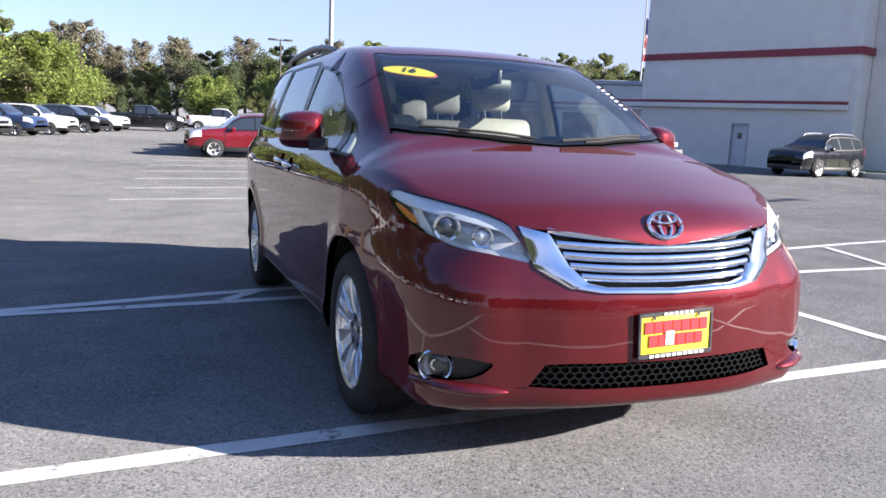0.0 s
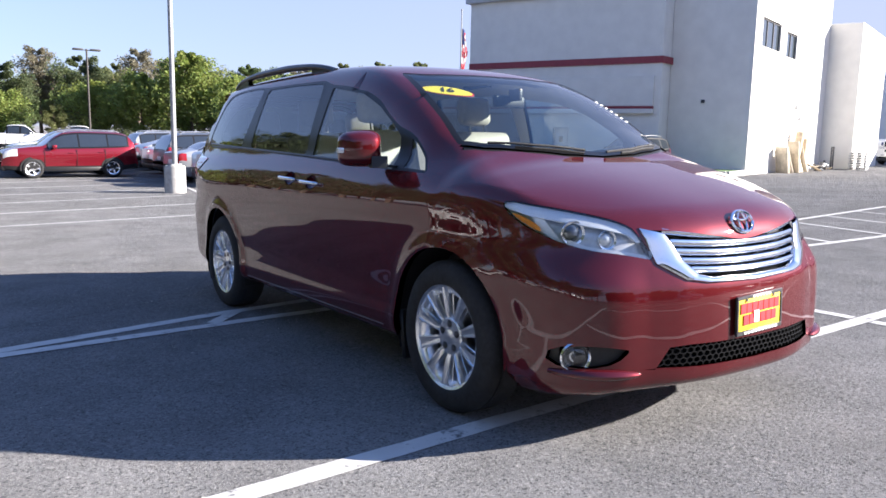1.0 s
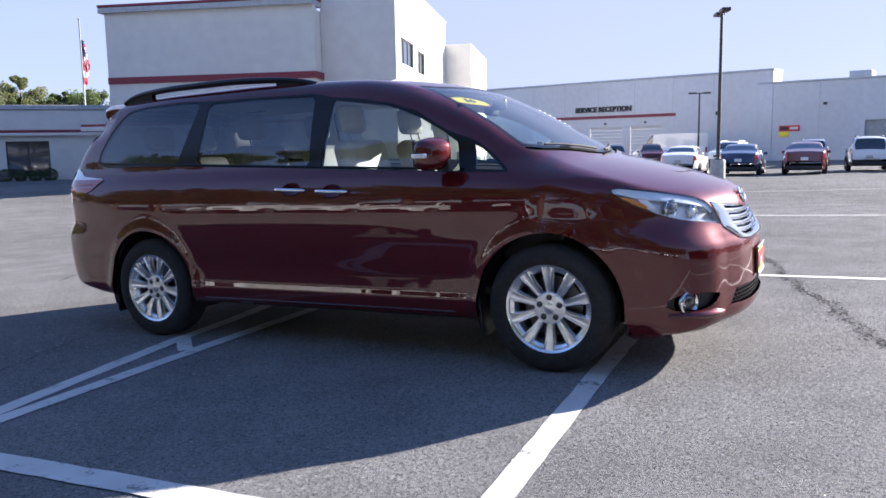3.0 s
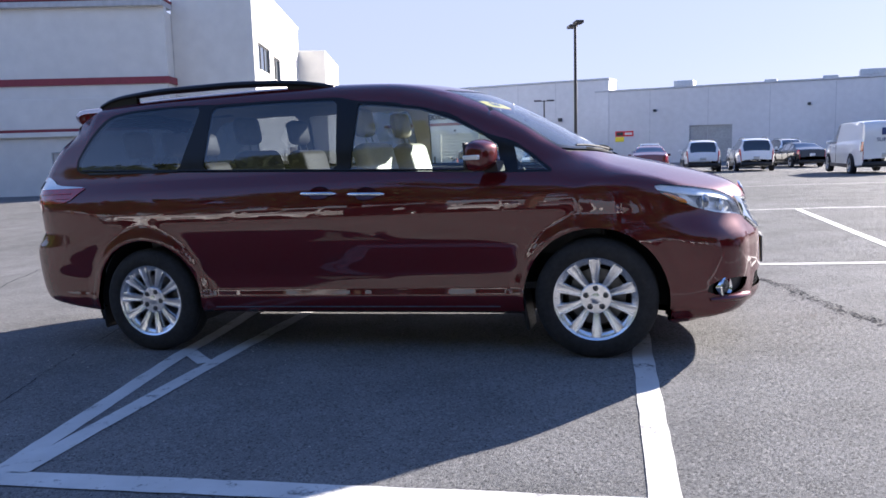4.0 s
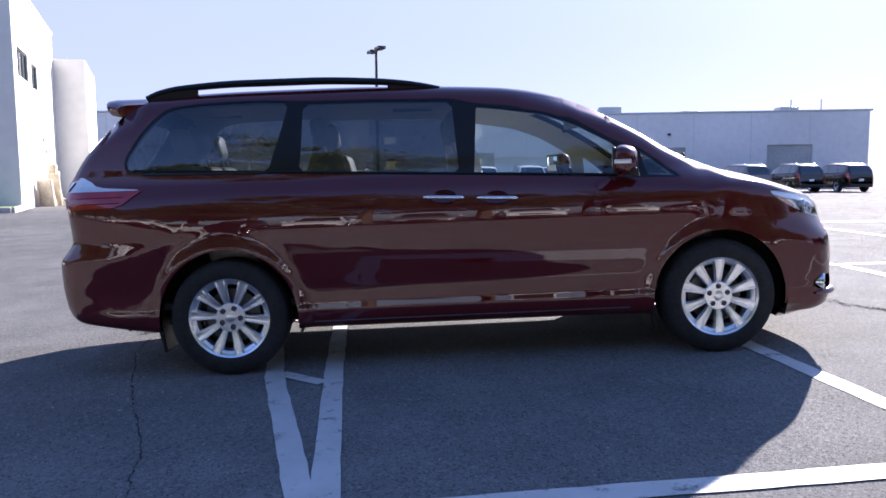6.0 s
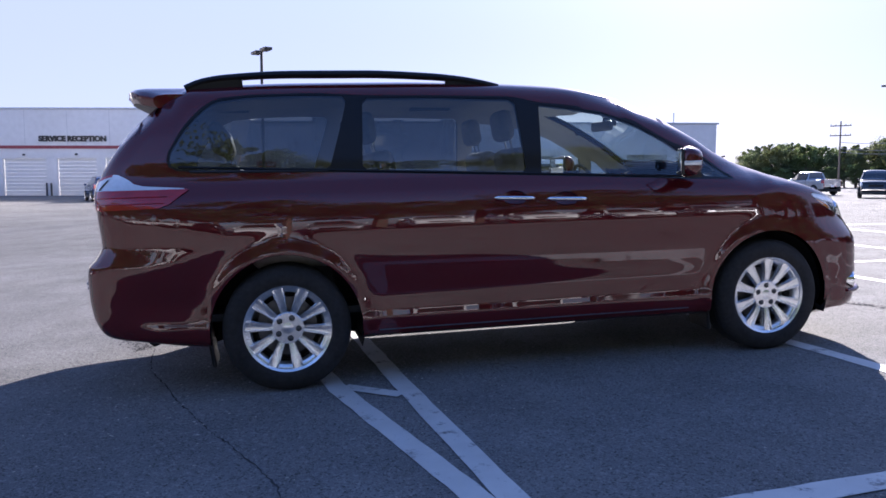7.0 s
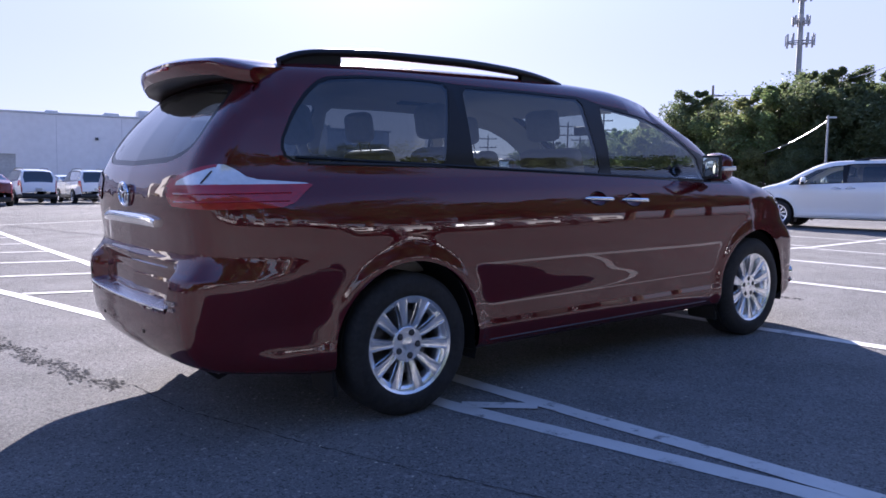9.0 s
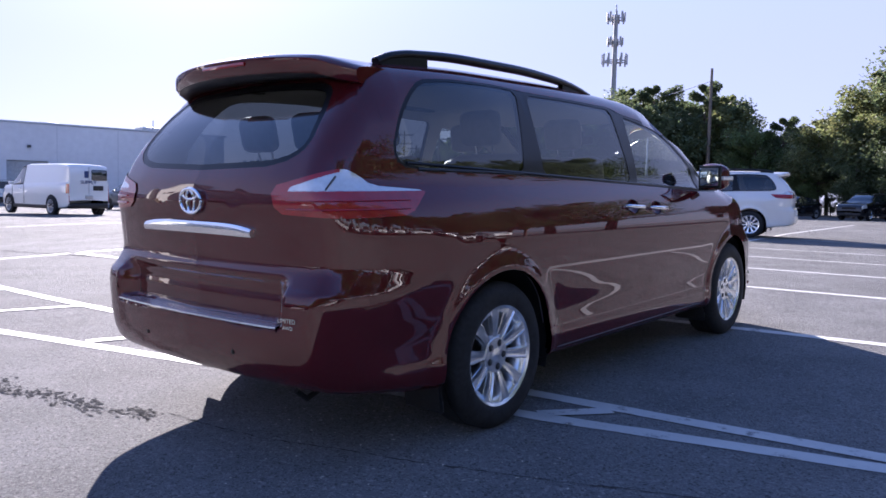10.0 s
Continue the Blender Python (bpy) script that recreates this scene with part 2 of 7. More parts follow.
def asphalt():
    """Worn asphalt: large stains, pale worn patches, chips of stone in three sizes, a rough relief."""
    m = mat("asphalt", (.196, .195, .195), .92, spec=.12, grain=.20, scale=1.7, stain=.20, stain_scale=.14, coords="Object")
    n, l = m.node_tree.nodes, m.node_tree.links
    b = n["Principled BSDF"]
    b.inputs["Diffuse Roughness"].default_value = .4
    tc = next(x for x in n if x.type == "TEX_COORD")
    last = b.inputs["Base Color"].links[0].from_socket
    heights = []
    for size, lo, amount, chip in ((60, .86, .42, (.40, .39, .37)), (150, .72, .45, (.40, .39, .37)), (110, .30, -.72, (.035, .035, .037)), (420, .82, .45, (.52, .51, .48))):
        stones, mix, ramp, sep = n.new("ShaderNodeTexVoronoi"), n.new("ShaderNodeMix"), n.new("ShaderNodeMapRange"), n.new("ShaderNodeSeparateColor")
        stones.inputs["Scale"].default_value = size
        if amount > 0:
            ramp.inputs["From Min"].default_value, ramp.inputs["From Max"].default_value, ramp.inputs["To Max"].default_value = lo, 1.0, amount
        else:
            ramp.inputs["From Min"].default_value, ramp.inputs["From Max"].default_value = lo, 0.0
            ramp.inputs["To Max"].default_value = -amount
        mix.data_type = "RGBA"
        mix.inputs["B"].default_value = (*chip, 1)
        l.new(tc.outputs["Object"], stones.inputs["Vector"])
        l.new(stones.outputs["Color"], sep.inputs["Color"])
        l.new(sep.outputs["Red"], ramp.inputs["Value"])
        l.new(ramp.outputs["Result"], mix.inputs["Factor"])
        l.new(last, mix.inputs["A"])
        last = mix.outputs["Result"]
        if amount > 0:
            heights.append(sep.outputs["Green"])
    worn, wr, mix = n.new("ShaderNodeTexNoise"), n.new("ShaderNodeMapRange"), n.new("ShaderNodeMix")
    worn.inputs["Scale"].default_value, worn.inputs["Detail"].default_value, worn.inputs["Roughness"].default_value = .7, 9, .72
    wr.inputs["From Min"].default_value, wr.inputs["From Max"].default_value, wr.inputs["To Max"].default_value = .54, .68, .35
    mix.data_type = "RGBA"
    mix.inputs["B"].default_value = (.27, .262, .25, 1)
    l.new(tc.outputs["Object"], worn.inputs["Vector"])
    l.new(worn.outputs["Fac"], wr.inputs["Value"])
    l.new(wr.outputs["Result"], mix.inputs["Factor"])
    l.new(last, mix.inputs["A"])
    l.new(mix.outputs["Result"], b.inputs["Base Color"])
    rough, bump = n.new("ShaderNodeTexNoise"), n.new("ShaderNodeBump")
    rough.inputs["Scale"].default_value, rough.inputs["Detail"].default_value, rough.inputs["Roughness"].default_value = 28, 10, .8
    add1, add2 = n.new("ShaderNodeMath"), n.new("ShaderNodeMath")
    l.new(tc.outputs["Object"], rough.inputs["Vector"])
    l.new(heights[1], add1.inputs[0])
    l.new(rough.outputs["Fac"], add1.inputs[1])
    l.new(add1.outputs["Value"], add2.inputs[0])
    l.new(heights[0], add2.inputs[1])
    l.new(add2.outputs["Value"], bump.inputs["Height"])
    bump.inputs["Strength"].default_value, bump.inputs["Distance"].default_value = 1.0, .011
    l.new(bump.outputs["Normal"], b.inputs["Normal"])
    return m


ASPHALT = asphalt()
xs = np.unique(np.concatenate([np.linspace(-600, -40, 12), np.linspace(-40, -8, 17), np.linspace(-8, 12, 41), np.linspace(12, 80, 35), np.linspace(80, 900, 14)]))
ys = np.unique(np.concatenate([np.linspace(-900, -60, 14), np.linspace(-60, -14, 24), np.linspace(-14, 16, 61), np.linspace(16, 90, 30), np.linspace(90, 900, 14)]))
bm = bmesh.new()
grid = [[bm.verts.new((x, y, float(ground_z(x, y)))) for y in ys] for x in xs]
for i in range(len(xs) - 1):
    for j in range(len(ys) - 1):
        bm.faces.new((grid[i][j], grid[i + 1][j], grid[i + 1][j + 1], grid[i][j + 1]))
ground = tagged(new("ground", finish(bm, "ground", ASPHALT)), "grey weathered asphalt car park sloping gently", "ground", kind="structure")

# ---- painted lines ----
def worn_paint():
    m = mat("worn_white_paint", (.53, .525, .505), .7, grain=.12, scale=3.5, bump=.4, bump_scale=160)
    n, l = m.node_tree.nodes, m.node_tree.links
    b = n["Principled BSDF"]
    base = b.inputs["Base Color"].links[0].from_socket
    tc = next(x for x in n if x.type == "TEX_COORD")
    tex, ramp, mix = n.new("ShaderNodeTexNoise"), n.new("ShaderNodeMapRange"), n.new("ShaderNodeMix")
    tex.inputs["Scale"].default_value, tex.inputs["Detail"].default_value, tex.inputs["Roughness"].default_value = 9, 12, .75
    ramp.inputs["From Min"].default_value, ramp.inputs["From Max"].default_value = .56, .66
    mix.data_type = "RGBA"
    mix.inputs["B"].default_value = (.12, .12, .12, 1)
    l.new(tc.outputs["Object"], tex.inputs["Vector"])
    l.new(tex.outputs["Fac"], ramp.inputs["Value"])
    l.new(ramp.outputs["Result"], mix.inputs["Factor"])
    l.new(base, mix.inputs["A"])
    l.new(mix.outputs["Result"], b.inputs["Base Color"])
    return m


LINE_PAINT = worn_paint()


def line(pts, width=.105, name="parking_line", lift=.004):
    """A painted stripe through (x, y) points, laid on the ground with a slightly uneven edge."""
    bm = bmesh.new()
    pts = [Vector((*p, 0)) for p in pts]
    rows = []
    for i, (p, q) in enumerate(zip(pts, pts[1:])):
        n = max(2, min(60, int((q - p).length / .12)))
        for k in range(0 if i == 0 else 1, n + 1):
            c = p.lerp(q, k / n)
            d = (q - p).normalized()
            side = Vector((-d.y, d.x, 0))
            pair = []
            for s in (-1, 1):
                v = c + side * s * (width / 2 + random.uniform(-.004, .004))
                pair.append(bm.verts.new((v.x, v.y, float(ground_z(v.x, v.y)) + lift)))
            rows.append(pair)
    for a, b in zip(rows, rows[1:]):
        bm.faces.new((a[0], b[0], b[1], a[1]))
    bmesh.ops.recalc_face_normals(bm, faces=bm.faces[:])
    ob = new(name, finish(bm, name, LINE_PAINT))
    return tagged(ob, "worn white painted parking line on the asphalt", "road marking", kind="structure")


line([(-2.84, -1.91), (-2.26, -1.87), (-.8, -1.765), (2.75, -1.575), (9.1, -1.11)], .115)
line([(-3.02, .86), (-2.93, -.6), (-2.86, -1.9), (-2.72, -4.5), (-2.62, -7.4)], .135, lift=.0055)
line([(-3.0, .80), (-1.03, 1.25), (-.39, 1.35), (3.8, 2.25), (7.1, 2.96), (15.6, 4.5)], .115)
line([(-2.96, .73), (-2.6, .765), (-1.05, .89), (.38, .985), (4.88, 1.18), (7.2, 1.2), (10.0, 1.26), (16.3, 1.3)], .115, lift=.0055)
for a, b in (((-1.24, .93), (-.98, 1.22)), ((.55, 1.05), (.85, 1.46)), ((2.2, 1.22), (2.5, 1.9))):
    line([a, b], .10, lift=.007)
for k in range(7):
    x = 4.1 + 1.62 * k
    top = 2.25 + .2 * (x - 3.6)
    line([(x + .42 * (top - 1.22), top), (x, 1.2)], .09, lift=.007)
line([(2.78, -.1), (2.72, -1.50)], .1)
line([(2.70, -1.65), (2.66, -4.1), (2.55, -9.4)], .1)
for y, far in ((-4.25, -4.25), (-6.5, -6.85), (-8.9, -9.4), (-11.5, -12.0), (-16.4, -16.6)):
    line([(-2.6, y - .12), (2.5, y)], .1)
    line([(2.75, far + .02), (8.95, far + .22)], .1)
line([(2.56, -9.4), (3.0, -13.0), (4.0, -20.3), (5.5, -36.0)], .1)
line([(9.0, .65), (9.15, -1.0)], .1)
line([(9.2, -1.2), (9.0, -6.1), (8.8, -12)], .1)
line([(15.6, 4.5), (16.3, 1.3), (17.2, -9)], .1)
for k in range(9):
    y = 10.75 + 2.72 * k
    line([(-2.35 + .18 * k, y), (2.9 + .18 * k, y + .95)], .1)
line([(2.95, 11.2), (4.9, 24)], .1)

# ---- cracks, seams and litter on the asphalt ----
TAR = mat("dark_tar", (.07, .07, .071), 1.0, spec=0.0, grain=.3, scale=12, bump=.3, bump_scale=120)


def crack(pts, width=.02, wobble=.03, seed=0):
    """A wandering dark crack through (x, y) points."""
    rnd = random.Random(seed)
    bm = bmesh.new()
    rows = []
    pts = [Vector((*p, 0)) for p in pts]
    for p, q in zip(pts, pts[1:]):
        n = max(3, int((q - p).length / .03))
        wave = [rnd.uniform(0, 6.28) for _ in range(4)]
        d = (q - p).normalized()
        side = Vector((-d.y, d.x, 0))
        for k in range(n):
            u = (q - p).length * k / n
            drift = sum(math.sin(u * f + h) * g for f, h, g in zip((1.9, 4.7, 11.3, 23.0), wave, (.45, .3, .2, .1)))
            c = p.lerp(q, k / n) + side * (wobble * drift + rnd.uniform(-.006, .006))
            w = width * rnd.uniform(.15, 1.0)
            pair = []
            for s in (-1, 1):
                v = c + side * s * w / 2
                pair.append(bm.verts.new((v.x, v.y, float(ground_z(v.x, v.y)) + .003)))
            rows.append(pair)
    for a, b in zip(rows, rows[1:]):
        bm.faces.new((a[0], b[0], b[1], a[1]))
    bmesh.ops.recalc_face_normals(bm, faces=bm.faces[:])
    return tagged(new("asphalt_crack", finish(bm, "asphalt_crack", TAR)), "dark wandering crack in the grey asphalt", "crack", kind="structure")


def crumble(pts, spread, count, seed):
    """A broken seam: dark gaps and pits scattered along (x, y) points."""
    rnd = random.Random(seed)
    pts = [Vector((*p, 0)) for p in pts]
    legs = [(p, q, (q - p).length) for p, q in zip(pts, pts[1:])]
    verts, faces = [], []
    for _ in range(count):
        p, q, _len = rnd.choices(legs, [k[2] for k in legs])[0]
        d = (q - p).normalized()
        side = Vector((-d.y, d.x, 0))
        u = rnd.random()
        c = p.lerp(q, u) + side * (rnd.gauss(0, spread * .45) + .03 * math.sin(u * 9 + seed))
        s, t = rnd.uniform(.003, .012), rnd.uniform(0, 6.28)
        n = len(verts)
        k = rnd.choice((4, 5))
        for i in range(k):
            r = s * rnd.uniform(.5, 1.2)
            v = c + d * math.cos(t + 6.283 * i / k) * r * 1.7 + side * math.sin(t + 6.283 * i / k) * r
            verts.append((v.x, v.y, float(ground_z(v.x, v.y)) + .003))
        faces.append(tuple(range(n, n + k)))
    me = bpy.data.meshes.new("asphalt_crack")
    me.from_pydata(verts, [], faces)
    me.materials.append(TAR)
    return tagged(new("asphalt_crack", me), "dark crumbling seam in the grey asphalt", "crack", kind="structure")


crumble([(4.2, 3.4), (1.9, 2.82), (1.05, 2.68), (.45, 2.52)], .10, 1500, 1)
crumble([(15.8, .85), (5.2, -1.8), (2.5, -2.5), (.77, -3.0), (-.4, -3.35)], .075, 4200, 2)
crack([(.5, 2.45), (-.23, 2.36), (-.94, 2.13), (-1.69, 1.85), (-2.25, 1.62), (-2.61, 1.55), (-3.04, 1.44), (-3.7, 1.25)], .011, .012, 9)
crack([(-2.6, 2.9), (-4.6, 3.5), (-9, 4.8)], .02, .015, 3)
crack([(-3.4, -2.6), (-5.2, -2.2), (-8, -2.9)], .02, .03, 5)
crack([(.9, 5.2), (3.5, 6.8), (9, 8.2)], .03, .04, 6)
rnd = random.Random(5)
verts, faces = [], []
for k in range(420):
    if k % 3:
        x, y = rnd.gauss(-.75, .7), rnd.gauss(1.6, .8)
    else:
        x, y = rnd.uniform(-5.5, 2.5), rnd.uniform(-5, 5)
    z, s, t = float(ground_z(x, y)) + .004, rnd.uniform(.003, .012), rnd.uniform(0, 6.28)
    n = len(verts)
    for dx, dy, dz in ((-1, 0, 0), (0, .5, .3), (1, .1, .05), (.1, -.5, .25)):
        verts.append((x + s * (dx * math.cos(t) - dy * math.sin(t)), y + s * (dx * math.sin(t) + dy * math.cos(t)), z + dz * s))
    faces += [(n, n + 1, n + 2), (n, n + 2, n + 3)]
me = bpy.data.meshes.new("leaf_litter")
me.from_pydata(verts, [], faces)
me.materials.append(mat("dry_leaf", (.50, .46, .38), .7, grain=.3, scale=9))
tagged(new("leaf_litter", me), "small pale dry leaf bits and grit scattered on asphalt", "litter", kind="stuff")

# ---- buildings ----
STUCCO = mat("painted_stucco", (.69, .675, .63), .85, grain=.05, scale=1.5, stain=.06, stain_scale=.12, bump=.3, bump_scale=60)
STUCCO_GREY = mat("pale_grey_panel", (.62, .62, .63), .8, grain=.05, scale=2, stain=.09, stain_scale=.10, bump=.2, bump_scale=40)
MAROON = mat("maroon_band", (.22, .035, .05), .6, grain=.1, scale=6)
SHUTTER = mat("roller_shutter", (.62, .62, .62), .5, grain=.08, scale=9)
SHUTTER_DARK = mat("old_shutter", (.36, .37, .37), .55, grain=.12, scale=6, stain=.12, stain_scale=.6)
STEEL = mat("galvanised_steel", (.42, .43, .44), .5, metal=.6, grain=.15, scale=8)
WINDOW_DARK = mat("window_pane", (.04, .05, .06), .05, coat=.5, spec=.8, grain=.1, scale=2)
FRAME_DARK = mat("dark_window_frame", (.03, .03, .035), .5, grain=.15, scale=20)
ROOF_GREY = mat("roof_coping", (.45, .46, .48), .7, grain=.1, scale=4)


def building(name, label, x, y, z, yaw):
    return thing(name, label, "building", pose(x, y, z, 0, 0, yaw), kind="structure")


def slab(parent, name, dims, material, label="", bevel=.02):
    return part(name, boxm(*dims, bevel=bevel, seg=1), material, parent, label)


def wall_with_holes(length, z0, z1, holes, depth=.3):
    """A wall along x from 0 to length, facing -y, with (x0, x1, z0, z1) openings cut through it."""
    bm = bmesh.new()
    xs = sorted({0, length, *[h[0] for h in holes], *[h[1] for h in holes]})
    zs = sorted({z0, z1, *[h[2] for h in holes], *[h[3] for h in holes]})
    solid = lambda i, j: 0 <= i < len(xs) - 1 and 0 <= j < len(zs) - 1 and not any(h[0] <= (xs[i] + xs[i + 1]) / 2 <= h[1] and h[2] <= (zs[j] + zs[j + 1]) / 2 <= h[3] for h in holes)
    def quad(*p):
        bm.faces.new([bm.verts.new(q) for q in p])
    for i in range(len(xs) - 1):
        for j in range(len(zs) - 1):
            if not solid(i, j):
                continue
            a, b, c, d = xs[i], xs[i + 1], zs[j], zs[j + 1]
            quad((a, 0, c), (b, 0, c), (b, 0, d), (a, 0, d))
            quad((a, depth, d), (b, depth, d), (b, depth, c), (a, depth, c))
            if not solid(i - 1, j):
                quad((a, 0, c), (a, 0, d), (a, depth, d), (a, depth, c))
            if not solid(i + 1, j):
                quad((b, 0, d), (b, 0, c), (b, depth, c), (b, depth, d))
            if not solid(i, j - 1):
                quad((a, 0, c), (a, depth, c), (b, depth, c), (b, 0, c))
            if not solid(i, j + 1):
                quad((a, 0, d), (b, 0, d), (b, depth, d), (a, depth, d))
    bmesh.ops.remove_doubles(bm, verts=bm.verts[:], dist=1e-5)
    bmesh.ops.recalc_face_normals(bm, faces=bm.faces[:])
    return bm


def window(parent, x0, x1, z0, z1, panes, m, y=.12):
    w = new("window")
    w.parent = parent
    w.matrix_basis = m
    bm = bmesh.new()
    for d in ((x0, x1, z0, z0 + .07), (x0, x1, z1 - .07, z1), (x0, x0 + .07, z0 + .07, z1 - .07), (x1 - .07, x1, z0 + .07, z1 - .07), *[(x0 + (x1 - x0) * k / panes - .04, x0 + (x1 - x0) * k / panes + .04, z0 + .07, z1 - .07) for k in range(1, panes)]):
        box(bm, d[0], d[1], y - .04, y + .04, d[2], d[3])
    part("window_frame", bm, FRAME_DARK, w, "dark window frame", smooth=False)
    for k in range(panes):
        a = x0 + (x1 - x0) * k / panes
        b = x0 + (x1 - x0) * (k + 1) / panes
        part("pane", boxm(a + .04, b - .04, y - .005, y + .005, z0 + .06, z1 - .06), WINDOW_DARK, w, "", smooth=False)
    part("window_sill", boxm(x0 - .03, x1 + .03, -.05, .1, z0 - .06, z0), STUCCO, w, "")
    return w


# showroom tower: its own axes run u (into the block) and v (along the shaded front)
tower = building("showroom_tower", "tall white stucco showroom block with maroon bands", 27.4, 21.2, 0, 18.5)
FRONT = pose(0, 11.3, 0, 0, 0, -90)  # wall frame: x runs along the front from its far end, -y looks out
part("wall_front", wall_with_holes(11.3, -.6, 8.45, [(11.3 - 5.8, 11.3 - 4.88, -.6, 1.70)], .4), STUCCO, tower, "white stucco wall in shade", FRONT, smooth=False)
slab(tower, "wall_inner", (.42, 16, .05, 11.25, -.6, 8.3), STUCCO)
slab(tower, "roof_coping", (-.28, 1.26, -.03, 11.5, 8.45, 8.72), ROOF_GREY, "grey roof coping")
slab(tower, "roof_line", (-.30, 1.24, -.05, 11.52, 8.74, 8.86), MAROON, "dark red roof edge")
slab(tower, "maroon_band", (-.07, -.004, .004, 11.3, 4.86, 5.19), MAROON, "maroon band", 0)
slab(tower, "maroon_band", (-.07, 1.27, -.07, .0, 4.86, 5.19), MAROON, "maroon band", 0)
slab(tower, "maroon_band", (-.17, -.004, .3, 13.0, 2.68, 2.80), MAROON, "maroon band over the ledge", 0)
slab(tower, "ledge", (-.22, -.004, .28, 13.0, 2.44, 2.67), STUCCO, "white ledge")
slab(tower, "wall_panel", (-.10, -.004, .32, 11.28, 2.81, 4.25), STUCCO, "proud wall panel", .01)
slab(tower, "wall_corner", (1.25, 1.6, -3.9, .04, -.6, 9.9), STUCCO, "white stucco wall in shade")
CORNER_WALL = pose(1.6, -3.91, 0, 0, 0, 0)
holes = [(.73, 4.1, 5.68, 7.05), (5.3, 7.5, 5.58, 6.88)]
part("wall_sunlit", wall_with_holes(15.6, -.8, 9.9, holes, .4), STUCCO, tower, "white stucco wall in full sun", CORNER_WALL, smooth=False)
window(tower, *holes[0], 3, CORNER_WALL)
window(tower, *holes[1], 2, CORNER_WALL)
slab(tower, "wall_core", (1.62, 17, -3.4, .04, -.6, 9.8), STUCCO)
slab(tower, "roof_coping", (1.2, 17.3, -3.98, .1, 9.9, 10.05), ROOF_GREY, "grey roof coping")
slab(tower, "stair_block", (17.2, 27, -5.75, 4, -.9, 8.45), STUCCO, "white stucco stair block")
for x, z in ((9.9, 3.0), (10.8, 2.4)):
    slab(tower, "wall_vent", (x, x + .35, -4.02, -3.9, z, z + .22), STEEL, "small grey wall vent", .01)
slab(tower, "wall_light", (1.13, 1.26, -1.75, -1.6, 3.0, 3.15), FRAME_DARK, "small dark wall light", .01)
d = new("steel_door")
d.parent = tower
d.matrix_basis = FRONT
part("door_leaf", boxm(5.53, 6.39, .10, .15, -.6, 1.66), STUCCO_GREY, d, "pale grey steel door")
part("door_frame", wall_with_holes(.92, -.6, 1.72, [(.05, .87, -.6, 1.66)], .14), STEEL, d, "grey door frame", pose(5.50, -.02, 0), smooth=False)
part("door_window", boxm(5.83, 6.05, .085, .105, .95, 1.25), WINDOW_DARK, d, "small dark door pane")
part("door_handle", boxm(6.24, 6.33, .05, .10, .35, .39, bevel=.01), STEEL, d)

# low showroom wing
wing = building("showroom_wing", "low white showroom wing with dark framed windows", 21.0, 49.3, 0, -40.7)
holes = [(1.7, 5.7, -.1, 2.08), (6.9, 9.4, -.1, 2.12)]
part("wall_front", wall_with_holes(16, -.7, 4.1, holes, .35), STUCCO, wing, "white wall in shade", smooth=False)
window(wing, *holes[0], 3, Matrix())
window(wing, *holes[1], 2, Matrix())
slab(wing, "wall_side", (0, .3, .36, 14, -.7, 4.1), STUCCO)
slab(wing, "wall_back", (.31, 16, 13.7, 14, -.7, 4.1), STUCCO)
slab(wing, "roof", (-.15, 16, -.25, 14.2, 4.11, 4.40), ROOF_GREY, "flat grey roof")
slab(wing, "maroon_band", (-.2, 16, -.30, -.02, 2.66, 2.82), MAROON, "maroon band")
slab(wing, "ledge", (-.2, 16, -.32, -.02, 2.46, 2.65), STUCCO, "white ledge")
slab(wing, "wall_upper", (.02, 16, -.15, -.02, 2.83, 4.08), STUCCO, "upper wall panel", .01)

# service building: long wall with roller doors
service = building("service_building", "long pale grey service building with roller doors", 67.2 + 5.8, 4.6 + 29.4, 0, 78.84 + 180)
L = 29.97
spots = [(22.15, 21.25, -.6, 1.78), (20.75, 16.95, -.6, 2.88), (15.95, 12.5, -.6, 2.92), (11.7, 8.5, -.6, 2.95)]
holes = [(L - a, L - b, lo, hi) for a, b, lo, hi in spots]
part("wall_front", wall_with_holes(L, -.9, 7.2, holes, .4), STUCCO_GREY, service, "pale grey panel wall", smooth=False)
slab(service, "roof", (-.2, L + 1.3, -.1, 2.6, 7.21, 7.38), ROOF_GREY, "grey roof edge")
slab(service, "wall_corner", (L + .004, L + 1.25, -.02, 2.5, -.9, 7.2), STUCCO_GREY)
slab(service, "wall_end", (-8, -.02, .0, 2.5, -.9, 6.7), STUCCO_GREY, "lower pale grey wall")
slab(service, "red_band", (L - 22.4, L - 7.2, -.08, -.004, 3.76, 4.03), MAROON, "maroon band", 0)
for k in range(1, 8):
    slab(service, "wall_joint", (L * k / 8 - .02, L * k / 8 + .02, -.008, -.002, 4.1, 7.15), ROOF_GREY, "panel joint", 0)
